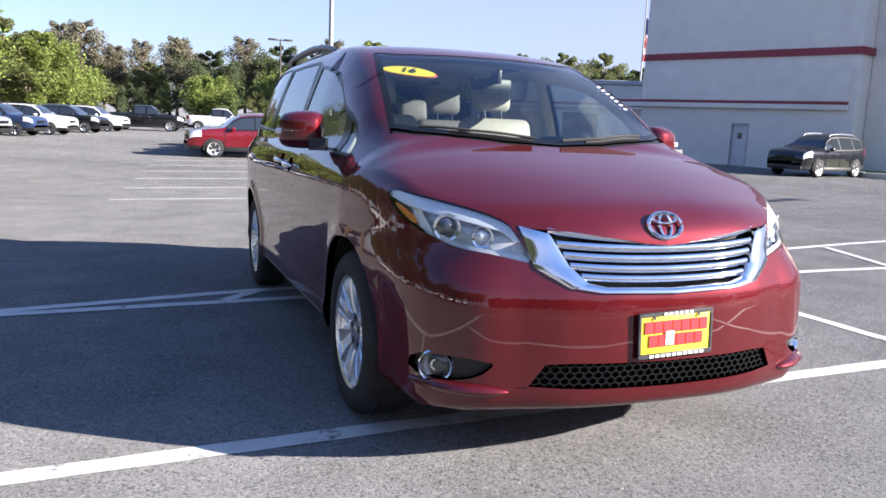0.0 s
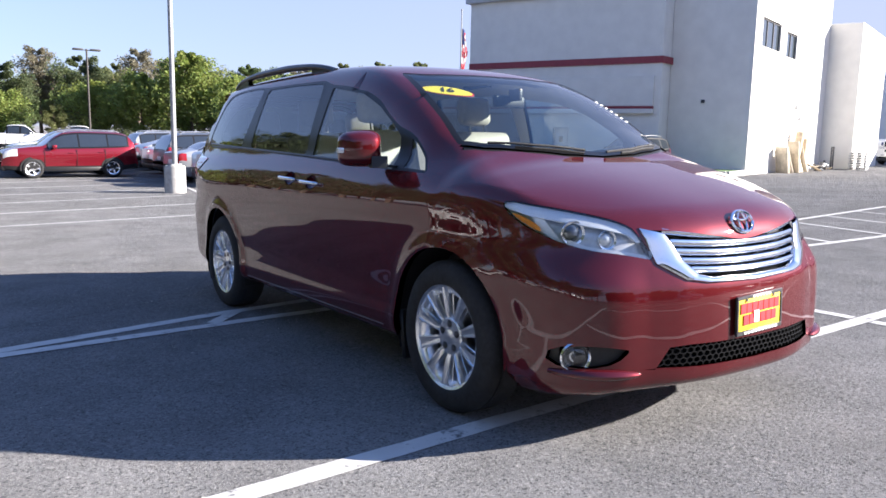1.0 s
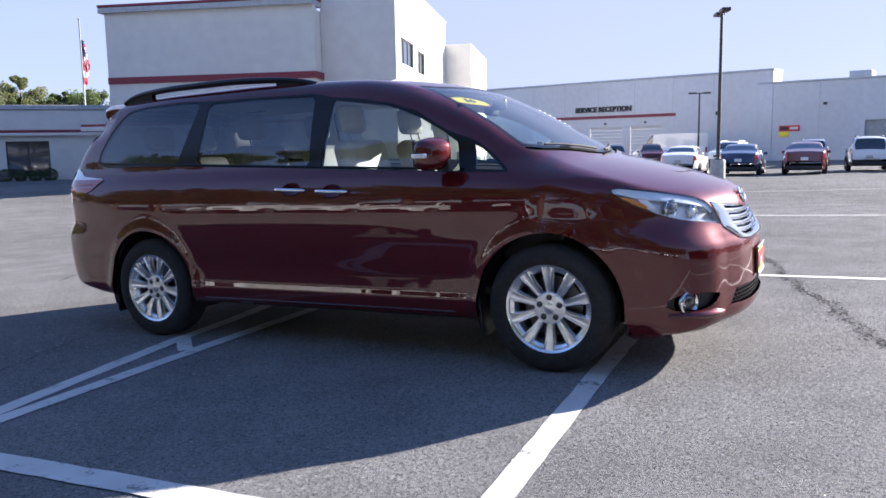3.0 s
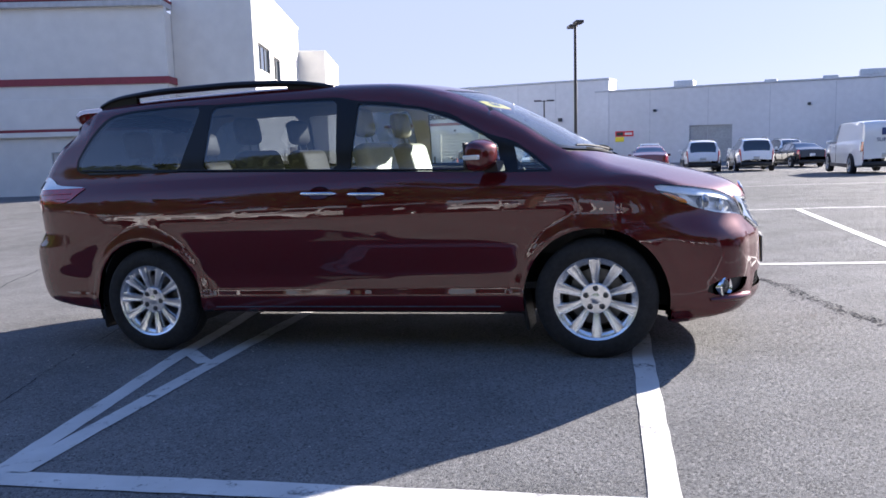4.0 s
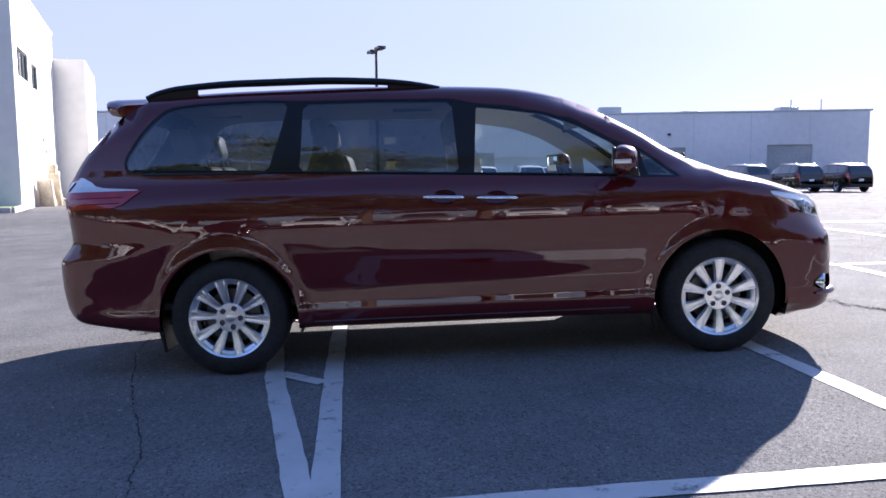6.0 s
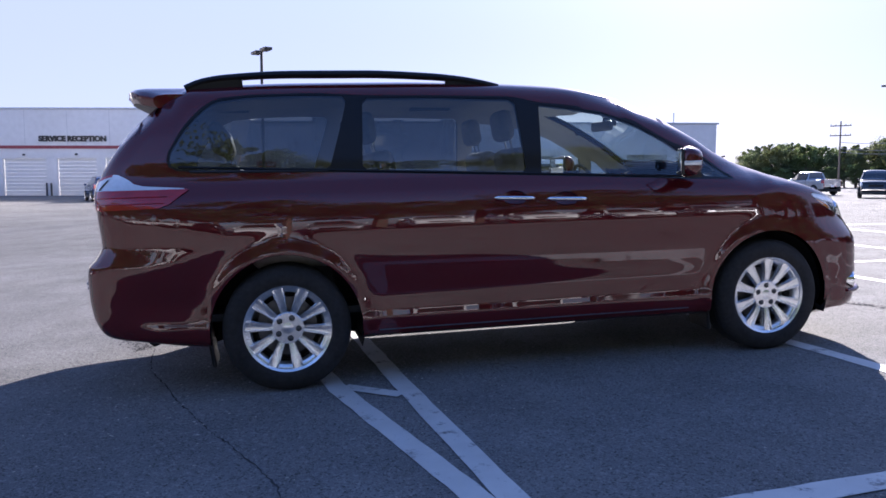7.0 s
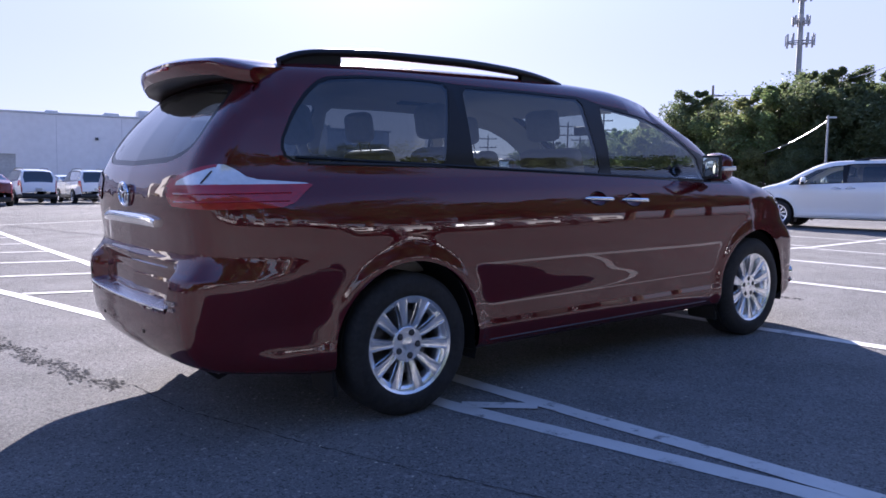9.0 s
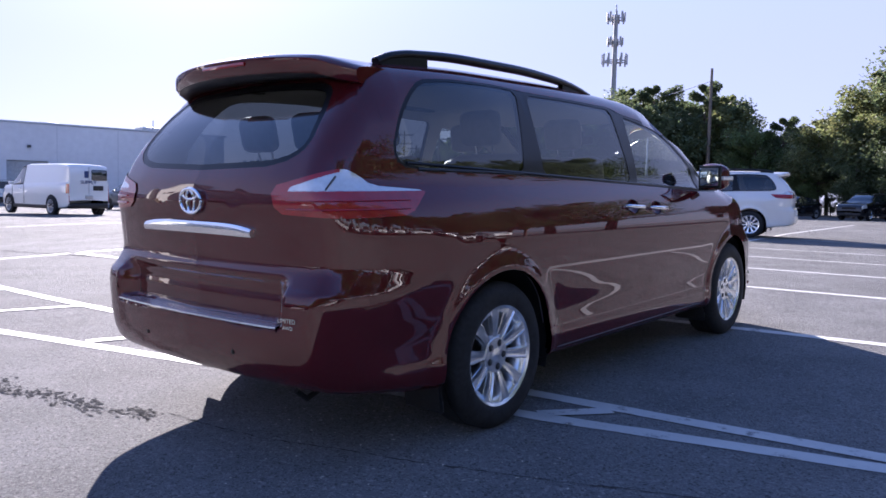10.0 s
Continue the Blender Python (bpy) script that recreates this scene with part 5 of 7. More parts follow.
for z, half, h in ((.860, .455, .026), (.828, .43, .027), (.792, .41, .027), (.757, .39, .026), (.724, .355, .024)):
    ws = np.linspace(-half, half, 41)
    sag = lambda w: z + (.032 if z > .84 else .018) * (abs(w) / .45) ** 2 - (.018 if z > .84 else 0) * (1 - min(1, abs(w) / .2)) ** 2
    part("grille_bar", strip_on_nose(ws, [sag(w) for w in ws], h, .028, -.006), CHROME, grille, "chrome grille bar")
# emblem
def emblem(parent, m, size):
    ob = new("emblem")
    ob.parent = parent
    ob.matrix_basis = m
    ring = lambda rx, rz, cz=0: [(0, rx * math.cos(t), cz + rz * math.sin(t)) for t in np.linspace(0, 2 * math.pi, 41)[:-1]]
    part("outer_oval", tube(bmesh.new(), ring(size, size * .68), size * .10, 8, closed=True), CHROME, ob, "chrome oval")
    part("inner_oval", tube(bmesh.new(), ring(size * .36, size * .62), size * .075, 8, closed=True), CHROME, ob, "chrome oval")
    part("upper_oval", tube(bmesh.new(), ring(size * .70, size * .26, size * .36), size * .075, 8, closed=True), CHROME, ob, "chrome oval")
    return ob
emblem(van, Matrix.Translation(on_nose(.0, .912, .010)) @ pose(0, 0, 0, 0, -24, 0), .071)
emblem(tailgate, Matrix.Translation(on_nose(.0, 1.10, .012, True)) @ pose(0, 0, 0, 0, 4, 180), .08)

# lower grille: dark back and a honeycomb
ob = new("lower_grille_back", panel_mesh("lower_grille_back", CO, faces_of("low_grille"), DARK, (1, -1), gap=0, lip=0, sink=.05))
ob.parent = front_bumper
def on_nose_many(ws, zs, out=0.0):
    o = np.stack([np.zeros(len(ws)), np.abs(ws), np.array(zs)], -1)
    p = along(o, np.array([[1.0, 0, 0]]), 0.0, 2.9)
    return [Vector((q[0] + out, -w, q[2])) for q, w in zip(p, ws)]


bm = bmesh.new()
cell = .034
cells, want_w, want_z = [], [], []
for row in range(-1, 6):
    for col in range(-18, 19):
        cw, cz = (col + .5 * (row % 2)) * cell, .325 + row * cell * .62
        lim = .545 - .07 * (cz - .345) / .09
        if .337 <= cz <= .436 and abs(cw) <= lim - .015:
            cells.append((cw, cz))
            for w, z in [(cw, cz)] + [(cw + .55 * cell * math.sin(t), cz + .42 * cell * math.cos(t)) for t in np.linspace(0, 2 * math.pi, 7)[:-1]]:
                want_w.append(max(-.56, min(.56, w)))
                want_z.append(z)
spots = on_nose_many(np.array(want_w), want_z, -.014)
for k in range(len(cells)):
    c, *six = spots[7 * k:7 * k + 7]
    ring = [(bm.verts.new(p), bm.verts.new(p.lerp(c, .16)), bm.verts.new(p.lerp(c, .16) + Vector((-.02, 0, 0)))) for p in six]
    for i in range(6):
        p, q = ring[i], ring[(i + 1) % 6]
        bm.faces.new((p[0], q[0], q[1], p[1]))
        bm.faces.new((p[1], q[1], q[2], p[2]))
bmesh.ops.recalc_face_normals(bm, faces=bm.faces[:])
part("lower_grille_mesh", bm, GLOSS_BLACK, front_bumper, "black honeycomb mesh")

# headlamps
HOUSING = mat("lamp_housing", (.62, .63, .66), .28, metal=.3, grain=.2, scale=45)
BROW = mat("bright_lamp_trim", (.84, .85, .87), .3, metal=.15, coat=.6, grain=.05, scale=40)
BALL = mat("projector_glass", (.05, .055, .07), .03, coat=1.0, spec=1.0)


def corner_spot(u, z, sink, view):
    """A point of the right-hand body at (u, z) of a corner view, pushed in by sink."""
    e, _, d = (np.array(k, float) for k in VIEWS[view])
    o = np.array([[0, 0, z]]) + e * u + np.array([[0, 0, 0]])
    p = along(o, np.array([d * (1 if view == "front_corner" else -1)]), -.9 if view == "front_corner" else -.9, 2.6)[0]
    n = outward(p[None])[0]
    return p - n * sink, n


def patch(outline, sink, view, flip, thick=.008):
    """A thin curved plate inside an outline (u, z) of a corner view, following the body at a depth of sink."""
    bm = bmesh.new()
    bm.faces.new([bm.verts.new((u, z, 0)) for u, z in outline])
    us, zs = [p[0] for p in outline], [p[1] for p in outline]
    for lo, hi, ax in ((min(us), max(us), 0), (min(zs), max(zs), 1)):
        for k in np.arange(lo + .015, hi, .02):
            co, no = [0, 0, 0], [0, 0, 0]
            co[ax], no[ax] = float(k), 1
            bmesh.ops.bisect_plane(bm, geom=bm.verts[:] + bm.edges[:] + bm.faces[:], plane_co=co, plane_no=no)
    bmesh.ops.triangulate(bm, faces=[f for f in bm.faces if len(f.verts) > 4])
    for v in bm.verts:
        p, n = corner_spot(v.co.x, v.co.y, sink, view)
        v.co = Vector(p) * flip
    bmesh.ops.recalc_face_normals(bm, faces=bm.faces[:])
    bmesh.ops.solidify(bm, geom=bm.faces[:], thickness=thick)
    return bm


for s in (1, -1):
    lamp = new("headlamp")
    lamp.parent = van
    flip = Vector((1, -s, 1))
    ob = new("lamp_cover", panel_mesh("lamp_cover", CO, faces_of("headlamp"), LENS, (s,), gap=.002, lip=.012, sink=.001))
    ob.parent, ob["label"] = lamp, "clear lamp cover"
    ob = new("lamp_housing", panel_mesh("lamp_housing", CO, faces_of("headlamp"), HOUSING, (s,), gap=0, lip=0, sink=.045))
    ob.parent, ob["label"] = lamp, "grey reflector housing"
    for name, material, outline, sink, label in (
            ("chrome_brow", BROW, [(.676, .986), (.705, 1.010), (.86, .988), (.985, .968), (1.107, .945), (1.18, .923), (1.222, .899), (1.25, .85), (1.235, .85), (1.19, .885), (1.09, .908), (.98, .926), (.86, .940), (.78, .952), (.70, .975)], .012, "bright strip along the top"),
            ("amber_reflector", AMBER, rounded([(.715, .957), (.74, .955), (.785, .938), (.838, .910), (.846, .888), (.825, .890), (.75, .930)], 1), .010, "amber side reflector"),
            ("chrome_divider", BROW, [(.80, .955), (.85, .945), (.905, .88), (.93, .848), (.90, .852), (.83, .90)], .022, "bright divider"),
            ("lower_strip", BROW, [(.92, .852), (1.035, .820), (1.185, .803), (1.305, .776), (1.28, .80), (1.18, .818), (1.035, .836), (.94, .866)], .018, "bright strip along the lower edge")):
        bm = patch(outline, sink, "front_corner", flip)
        part(name, bm, material, lamp, label)
    for u, z, r, sink, material, name in ((.965, .892, .038, .036, BALL, "projector_lens"), (1.11, .868, .030, .046, WHITE_LENS, "reflector_bowl")):
        p, n = corner_spot(u, z, sink, "front_corner")
        bm = bmesh.new()
        bmesh.ops.create_uvsphere(bm, u_segments=20, v_segments=12, radius=r)
        part(name, bm, material, lamp, "", Matrix.Translation(Vector(p) * flip))
        ring = lathe(bmesh.new(), [(r * 1.02, -.012), (r * 1.3, .0), (r * 1.36, .006), (r * 1.3, .010), (r * 1.04, .006)], 28, "x")
        part("lens_ring", ring, CHROME, lamp, "chrome lens ring", Matrix.Translation(Vector(p) * flip + Vector((.012, 0, 0))) @ pose(0, 0, 0, 0, 0, -s * 22))
    # fog lamp
    ob = new("fog_lamp_pocket", panel_mesh("fog_lamp_pocket", CO, faces_of("fog_pocket"), BLACK, (s,), gap=0, lip=0, sink=.028))
    ob.parent, ob["label"] = front_bumper, "black fog lamp pocket"
    c = on_nose(s * .818, .398, -.024)
    fog = new("fog_lamp")
    fog.parent = van
    fog.matrix_basis = Matrix.Translation(c) @ pose(0, 0, 0, 0, 0, -s * 30)
    fog.scale = (1.22,) * 3
    pts = [on_nose(s * w, .338 - .008 * k / 23, .002) for k, w in enumerate(np.linspace(.885, .60, 24))]
    part("fog_lamp_ledge", tube(bmesh.new(), pts, [.004 + .026 * math.sin(math.pi * min(1, (k + 1) / 24)) ** .6 for k in range(24)], 10, flat=.8), PAINT, front_bumper)
    part("fog_ring", lathe(bmesh.new(), [(.036, -.02), (.042, .004), (.048, .010), (.053, .004), (.053, -.03)], 32, "x"), CHROME, fog, "chrome ring")
    part("fog_reflector", lathe(bmesh.new(), [(.0005, -.030), (.012, -.030), (.013, -.012), (.018, -.012), (.019, -.028), (.030, -.020), (.039, -.002)], 28, "x"), ALLOY, fog, "bright reflector bowl")
    part("fog_glass", lathe(bmesh.new(), [(.0005, .008), (.020, .006), (.036, .001), (.040, -.004)], 24, "x"), LENS, fog, "clear fog lamp glass")
    # tail lamp
    tail = new("tail_lamp")
    tail.parent = van
    lens = np.nonzero(KIND == "tail_lamp")[0]
    is_clear = inside(TAIL_CLEAR, where("rear_corner", np.array([CO[FACES[i]].mean(0) for i in lens])))
    low = [FACES[i] for i, k in zip(lens, is_clear) if not k]
    high = [FACES[i] for i, k in zip(lens, is_clear) if k]
    for name, fs, material, label in (("red_lens", low, RED_LENS, "red lens"), ("clear_lens", high, WHITE_LENS, "clear upper lens")):
        ob = new(name, panel_mesh(name, CO, fs, material, (s,), gap=.0012, lip=.012, sink=-.006))
        ob.parent, ob["label"] = tail, label
    pts = [Vector(corner_spot(1.195 - .004 * k, 1.154 + .006 * k, -.009, "rear_corner")[0]) * flip for k in range(10)]
    part("lamp_divider", tube(bmesh.new(), pts, .004, 6), STEEL_DARK, tail, "dark divider")
    for z in (1.112, 1.078):
        pts = [Vector(corner_spot(u, z, -.008, "rear_corner")[0]) * flip for u in np.linspace(.86, 1.35, 22)]
        part("lamp_rib", tube(bmesh.new(), pts, .004, 6), RED_LENS, tail)

# number plate with dealer card, in a frame
plate = tagged(new("number_plate"), "yellow dealer plate with red blocks in a grey frame", "number plate")
plate.parent = van
plate.matrix_basis = pose(2.494, .0, .534, 0, -2, 90)
del plate["category"]
part("plate_card", boxm(-.15, .15, -.004, .004, -.074, .074, bevel=.003), PLATE_Y, plate)
bm = bmesh.new()
for d in ((-.160, .160, .068, .084), (-.160, .160, -.084, -.066), (-.160, -.148, -.066, .068), (.148, .160, -.066, .068)):
    box(bm, d[0], d[1], -.008, .004, d[2], d[3], bevel=.002, seg=1)
part("plate_frame", bm, STEEL_DARK, plate, "dark grey plate frame")
def blocks(parent, name, spec, material, label, y=-.0065, depth=.002):
    bm = bmesh.new()
    for x, z, w, h in spec:
        box(bm, x - w / 2, x + w / 2, y - depth, y, z - h / 2, z + h / 2)
    return part(name, bm, material, parent, label, smooth=False)
blocks(plate, "red_print", [(-.117 + .039 * k, .030, .034, .044) for k in range(7)] + [(-.098 + .039 * k, -.020, .034, .044) for k in range(6)], RED_INK, "red print bars")
blocks(plate, "white_print", [(-.03, -.012, .035, .05)], WHITE_INK, "white print patch", y=-.009)
blocks(plate, "frame_print", [(-.105 + .024 * k, -.075, .017, .010) for k in range(10)] + [(-.05 + .022 * k, .076, .015, .009) for k in range(6)], WHITE_INK, "white print bars", y=-.009)
for x in (-.095, .095):
    part("plate_screw", lathe(bmesh.new(), [(.0005, -.011), (.006, -.010), (.007, -.006)], 12, "y"), CHROME, plate, "", pose(x, 0, .062))

# wipers
for pts in ([(1.40, -.62, 1.195), (1.49, -.40, 1.235), (1.555, -.12, 1.262)], [(1.57, .02, 1.188), (1.535, .25, 1.215), (1.45, .52, 1.205)]):
    arm = new("wiper")
    arm.parent = van
    p = [Vector(q) for q in pts]
    path = [p[0].lerp(p[1], t) for t in np.linspace(0, 1, 6)] + [p[1].lerp(p[2], t) for t in np.linspace(0, 1, 8)[1:]]
    on = []
    for q in path:
        top = along(np.array([[q.x, abs(q.y), .8]]), np.array([[0, 0, 1.0]]), 0.0, 1.2)[0]
        on.append(Vector((q.x, q.y, top[2] + .016)))
    part("wiper_arm", tube(bmesh.new(), on, .007, 6), RUBBER, arm, "black wiper arm")
    part("wiper_blade", tube(bmesh.new(), [q - Vector((.004, 0, .014)) for q in on[3:]], .006, 6), RUBBER, arm, "black rubber blade")

# spoiler above the tailgate
bm = bmesh.new()
rows = []
for w in np.linspace(-.665, .665, 37):
    k = (abs(w) / .665) ** 2.6
    drop = float(CROWN(-2.1)) * (abs(w) / .75) ** 2.3 + .035 * float(step(.50, .68, abs(w)))
    tip = -2.395 + .155 * k + .05 * float(step(.58, .665, abs(w)))
    rows.append([bm.verts.new((a, w, z)) for a, z in ((-1.98, 1.752 - drop), (tip + .07, 1.752 - drop), (tip + .02, 1.745 - drop), (tip, 1.731 - drop), (tip + .002, 1.70 - drop), (tip + .022, 1.664 - drop * .8), (tip + .05, 1.648 - drop * .6), (-2.06, 1.662 - drop * .6))])
for p, q in zip(rows, rows[1:]):
    for i in range(7):
        bm.faces.new((p[i], p[i + 1], q[i + 1], q[i]))
bm.faces.new(rows[0])
bm.faces.new(rows[-1][::-1])
bmesh.ops.recalc_face_normals(bm, faces=bm.faces[:])
spoiler = part("rear_spoiler", bm, PAINT, tailgate)
spoiler.data.materials.append(BLACK)
for p in spoiler.data.polygons:
    p.material_index = 1 if p.normal.z < -.72 else 0
part("stop_lamp", boxm(-.006, .006, -.16, .16, -.009, .009, bevel=.003), RED_LENS, tailgate, "high stop lamp", pose(-2.393, 0, 1.708, 0, 4, 0))
ws = np.linspace(-.42, .42, 25)
part("chrome_garnish", strip_on_nose(ws, [.985 - .012 * (abs(w) / .42) ** 4 for w in ws], lambda w: .052 * (1 - .35 * (abs(w) / .42) ** 6), .03, .022, True), CHROME, tailgate, "chrome bar over the plate recess")
ws = np.linspace(-.60, .60, 31)
bm = bmesh.new()
rows = []
for w in np.linspace(-.62, .62, 33):
    e = on_nose(w, .585, .003, True)
    i = on_nose(w, .63, .0, True)
    rows.append([bm.verts.new(v) for v in (Vector((i.x - .004, e.y, .616)), Vector((e.x + .012, e.y, .613)), Vector((e.x - .001, e.y, .609)), Vector((e.x - .002, e.y, .602)))])
for p, q in zip(rows, rows[1:]):
    for i in range(3):
        bm.faces.new((p[i], p[i + 1], q[i + 1], q[i]))
bmesh.ops.recalc_face_normals(bm, faces=bm.faces[:])
part("bumper_step", bm, ALLOY, rear_bumper, "silver bumper step plate")
for text, w, z, size in (("LIMITED", .685, .640, .026), ("AWD", .69, .612, .022)):
    bm = letters(text, size, .002)
    part("trim_lettering", bm, CHROME, tailgate, "chrome lettering", Matrix.Translation(on_nose(w, z, .004, True)) @ pose(0, 0, 0, 90, 0, -90 + 8))
for s in (1, -1):
    part("reversing_sensor", lathe(bmesh.new(), [(.0005, -.004), (.010, -.003), (.011, .004)], 14, "x"), GLOSS_BLACK, rear_bumper, "", Matrix.Translation(on_nose(s * .34, .47, .0, True)))
part("tow_eye", tube(bmesh.new(), [(-2.2, -.45, .26), (-2.3, -.45, .22), (-2.36, -.45, .27)], .014, 8), BLACK, van, "black tow hook")

# sticker on the windscreen: a yellow oval with the year
def on_screen(a, w, out=.004):
    p = along(np.array([[a, abs(w), .8]]), np.array([[0, 0, 1.0]]), 0.0, 1.2)[0]
    n = outward(p[None])[0]
    return Vector((p[0], -w if w >= 0 else -w, p[2])) + Vector((n[0], -math.copysign(1, w) * n[1], n[2])) * out
lean = lambda w: .882 - .52 * (w - .50)  # the oval leans towards the middle of the screen
oval = lambda k, out: [on_screen(lean(.50 + .132 * k * math.cos(t)) + .058 * k * math.sin(t), .50 + .132 * k * math.cos(t), out) for t in np.linspace(0, 2 * math.pi, 33)[:-1]]
for name, k, out, material, label in (("year_sticker", 1.0, -.0145, STICKER_BACK, "yellow oval year sticker with a red edge"), ("sticker_edge", .995, -.012, RED_INK, "red edge"), ("sticker_face", .93, -.0095, STICKER_Y, "yellow face")):
    bm = bmesh.new()
    c = bm.verts.new(on_screen(lean(.50), .50, out))
    rim = [bm.verts.new(p) for p in oval(k, out)]
    for i in range(32):
        bm.faces.new((c, rim[i], rim[(i + 1) % 32]))
    bmesh.ops.recalc_face_normals(bm, faces=bm.faces[:])
    bmesh.ops.solidify(bm, geom=bm.faces[:], thickness=.001)
    if name == "year_sticker":
        sticker = part(name, bm, material, windscreen, label)
    else:
        part(name, bm, material, sticker, label)
x_axis = (on_screen(lean(.40), .40) - on_screen(lean(.60), .60)).normalized()
y_axis = (on_screen(.83, .50) - on_screen(.92, .50)).normalized()
nrm = x_axis.cross(y_axis).normalized()
y_axis = nrm.cross(x_axis)
m = Matrix((x_axis, y_axis, nrm)).transposed().to_4x4()
m.translation = on_screen(lean(.50), .50, -.0065)
part("year_digits", letters("16", .085, .001), BLACK_INK, sticker, "dark digits", m)
for k in range(7):
    a, w = .92 + .035 * k, -(.600 + .007 * k)
    part("marker_writing", boxm(-.008, .008, -.010, .010, -.0006, .0006), WHITE_INK, windscreen, "white marker strokes", Matrix.Translation(on_screen(a, w, .005)) @ pose(0, 0, 0, 12, 28, 20))

# ---- cabin ----
def seat(parent, a, y, z, width=.52, recline=14, scale=1.0):
    st = new("seat")
    st.parent = parent
    st.matrix_basis = pose(a, y, z)
    part("cushion", boxm(-.08, .46, -width / 2, width / 2, 0, .16, bevel=.055, seg=3), LEATHER, st)
    part("backrest", boxm(-.075, .075, -width / 2 + .01, width / 2 - .01, 0, .60 * scale, bevel=.06, seg=3), LEATHER, st, "", pose(-.05, 0, .10, 0, -recline, 0))
    part("headrest", boxm(-.05, .05, -.135, .135, 0, .20, bevel=.05, seg=3), LEATHER, st, "", pose(-.05 - .165 * scale - .02, 0, .10 + .60 * scale + .03, 0, -recline + 6, 0))
    for dy in (-.06, .06):
        part("headrest_post", lathe(bmesh.new(), [(.006, -.06), (.006, .05)], 8, "z"), CHROME, st, "", pose(-.05 - .155 * scale, dy, .10 + .60 * scale, 0, -recline, 0))
    part("seat_base", boxm(-.05, .40, -width / 2 + .05, width / 2 - .05, -.22, .01, bevel=.01, seg=1), DASH, st, "dark seat base")
    return st
cabin = new("cabin")
cabin.parent = van
for y in (-.40, .40):
    seat(cabin, .17, y, .66)
    seat(cabin, -.72, y, .66)
for y in (-.45, 0, .45):
    seat(cabin, -1.62, y, .66, .44, 18, .92)
part("cabin_floor", boxm(-2.2, 1.35, -.82, .82, .40, .44), DASH, cabin, "dark cabin floor")
ob = new("headliner", panel_mesh("headliner", CO, faces_of("roof"), HEADLINER, (1, -1), gap=0, lip=0, sink=.045, flip=True))
ob.parent, ob["label"] = cabin, "pale cloth headliner"
for s in (1, -1):
    ob = new("pillar_trim", panel_mesh("pillar_trim", CO, faces_of("window_trim", "roof_rail_panel"), HEADLINER, (s,), gap=0, lip=0, sink=.030, flip=True))
    ob.parent, ob["label"] = cabin, "pale pillar trim"
    inner = [FACES[i] for i in np.nonzero(np.isin(KIND, ["front_door", "sliding_door", "quarter_panel"]))[0] if CO[FACES[i]].mean(0)[2] > .45]
    ob = new("door_trim", panel_mesh("door_trim", CO, inner, TRIM, (s,), gap=0, lip=0, sink=.05, flip=True))
    ob.parent, ob["label"] = cabin, "grey door trim"
ob = new("tailgate_trim", panel_mesh("tailgate_trim", CO, [f for f in faces_of("tailgate") if CO[f].mean(0)[2] < 1.6], TRIM, (1, -1), gap=0, lip=0, sink=.04, flip=True))
ob.parent, ob["label"] = cabin, "grey tailgate trim"
bm = bmesh.new()
prism(bm, [(1.02, .80), (1.0, 1.0), (1.06, 1.075), (1.25, 1.095), (1.50, 1.12), (1.56, 1.12), (1.56, .6), (1.15, .6)], -.72, .72, "y")
bmesh.ops.bevel(bm, geom=bm.edges[:], offset=.02, segments=2, affect="EDGES")
part("dashboard", bm, DASH, cabin, "dark dashboard")
wheel_ring = [(0, .185 * math.cos(t), .185 * math.sin(t)) for t in np.linspace(0, 2 * math.pi, 33)[:-1]]
steer = part("steering_wheel", tube(bmesh.new(), wheel_ring, .014, 8, closed=True), DASH, cabin, "dark steering wheel", pose(.86, .40, 1.06, 0, -28, 0))
part("wheel_boss", boxm(-.02, .03, -.17, .17, -.035, .05, bevel=.015), DASH, steer)
part("rear_view_mirror", boxm(-.02, .02, -.125, .125, -.035, .035, bevel=.015), BLACK, cabin, "black rear-view mirror", pose(.80, 0, 1.50, 0, 0, 8))
part("mirror_stalk", boxm(0, .10, -.012, .012, -.01, .06, bevel=.005), BLACK, cabin, "", pose(.81, 0, 1.51))
part("console", boxm(.35, 1.05, -.14, .14, .44, .80, bevel=.04), DASH, cabin, "dark centre console")

# ---- parked vehicles ----
GREYMETAL = mat("grey_alloy", (.45, .46, .48), .3, metal=.8, grain=.1, scale=30)
BLUE_INK = mat("blue_ink", (.03, .05, .16), .5, grain=.1, scale=30)


def words(text, size, x, y, z):
    """Flat raised lettering facing -x, its first letter at (y, z)."""
    cu = bpy.data.curves.new("lettering", "FONT")
    cu.body, cu.size, cu.extrude = text, size, .004
    ob = bpy.data.objects.new("lettering", cu)
    me = bpy.data.meshes.new_from_object(ob)
    bpy.data.objects.remove(ob)
    bm = bmesh.new()
    bm.from_mesh(me)
    bpy.data.meshes.remove(me)
    bm.transform(pose(x, y, z, 90, 0, -90))
    return bm


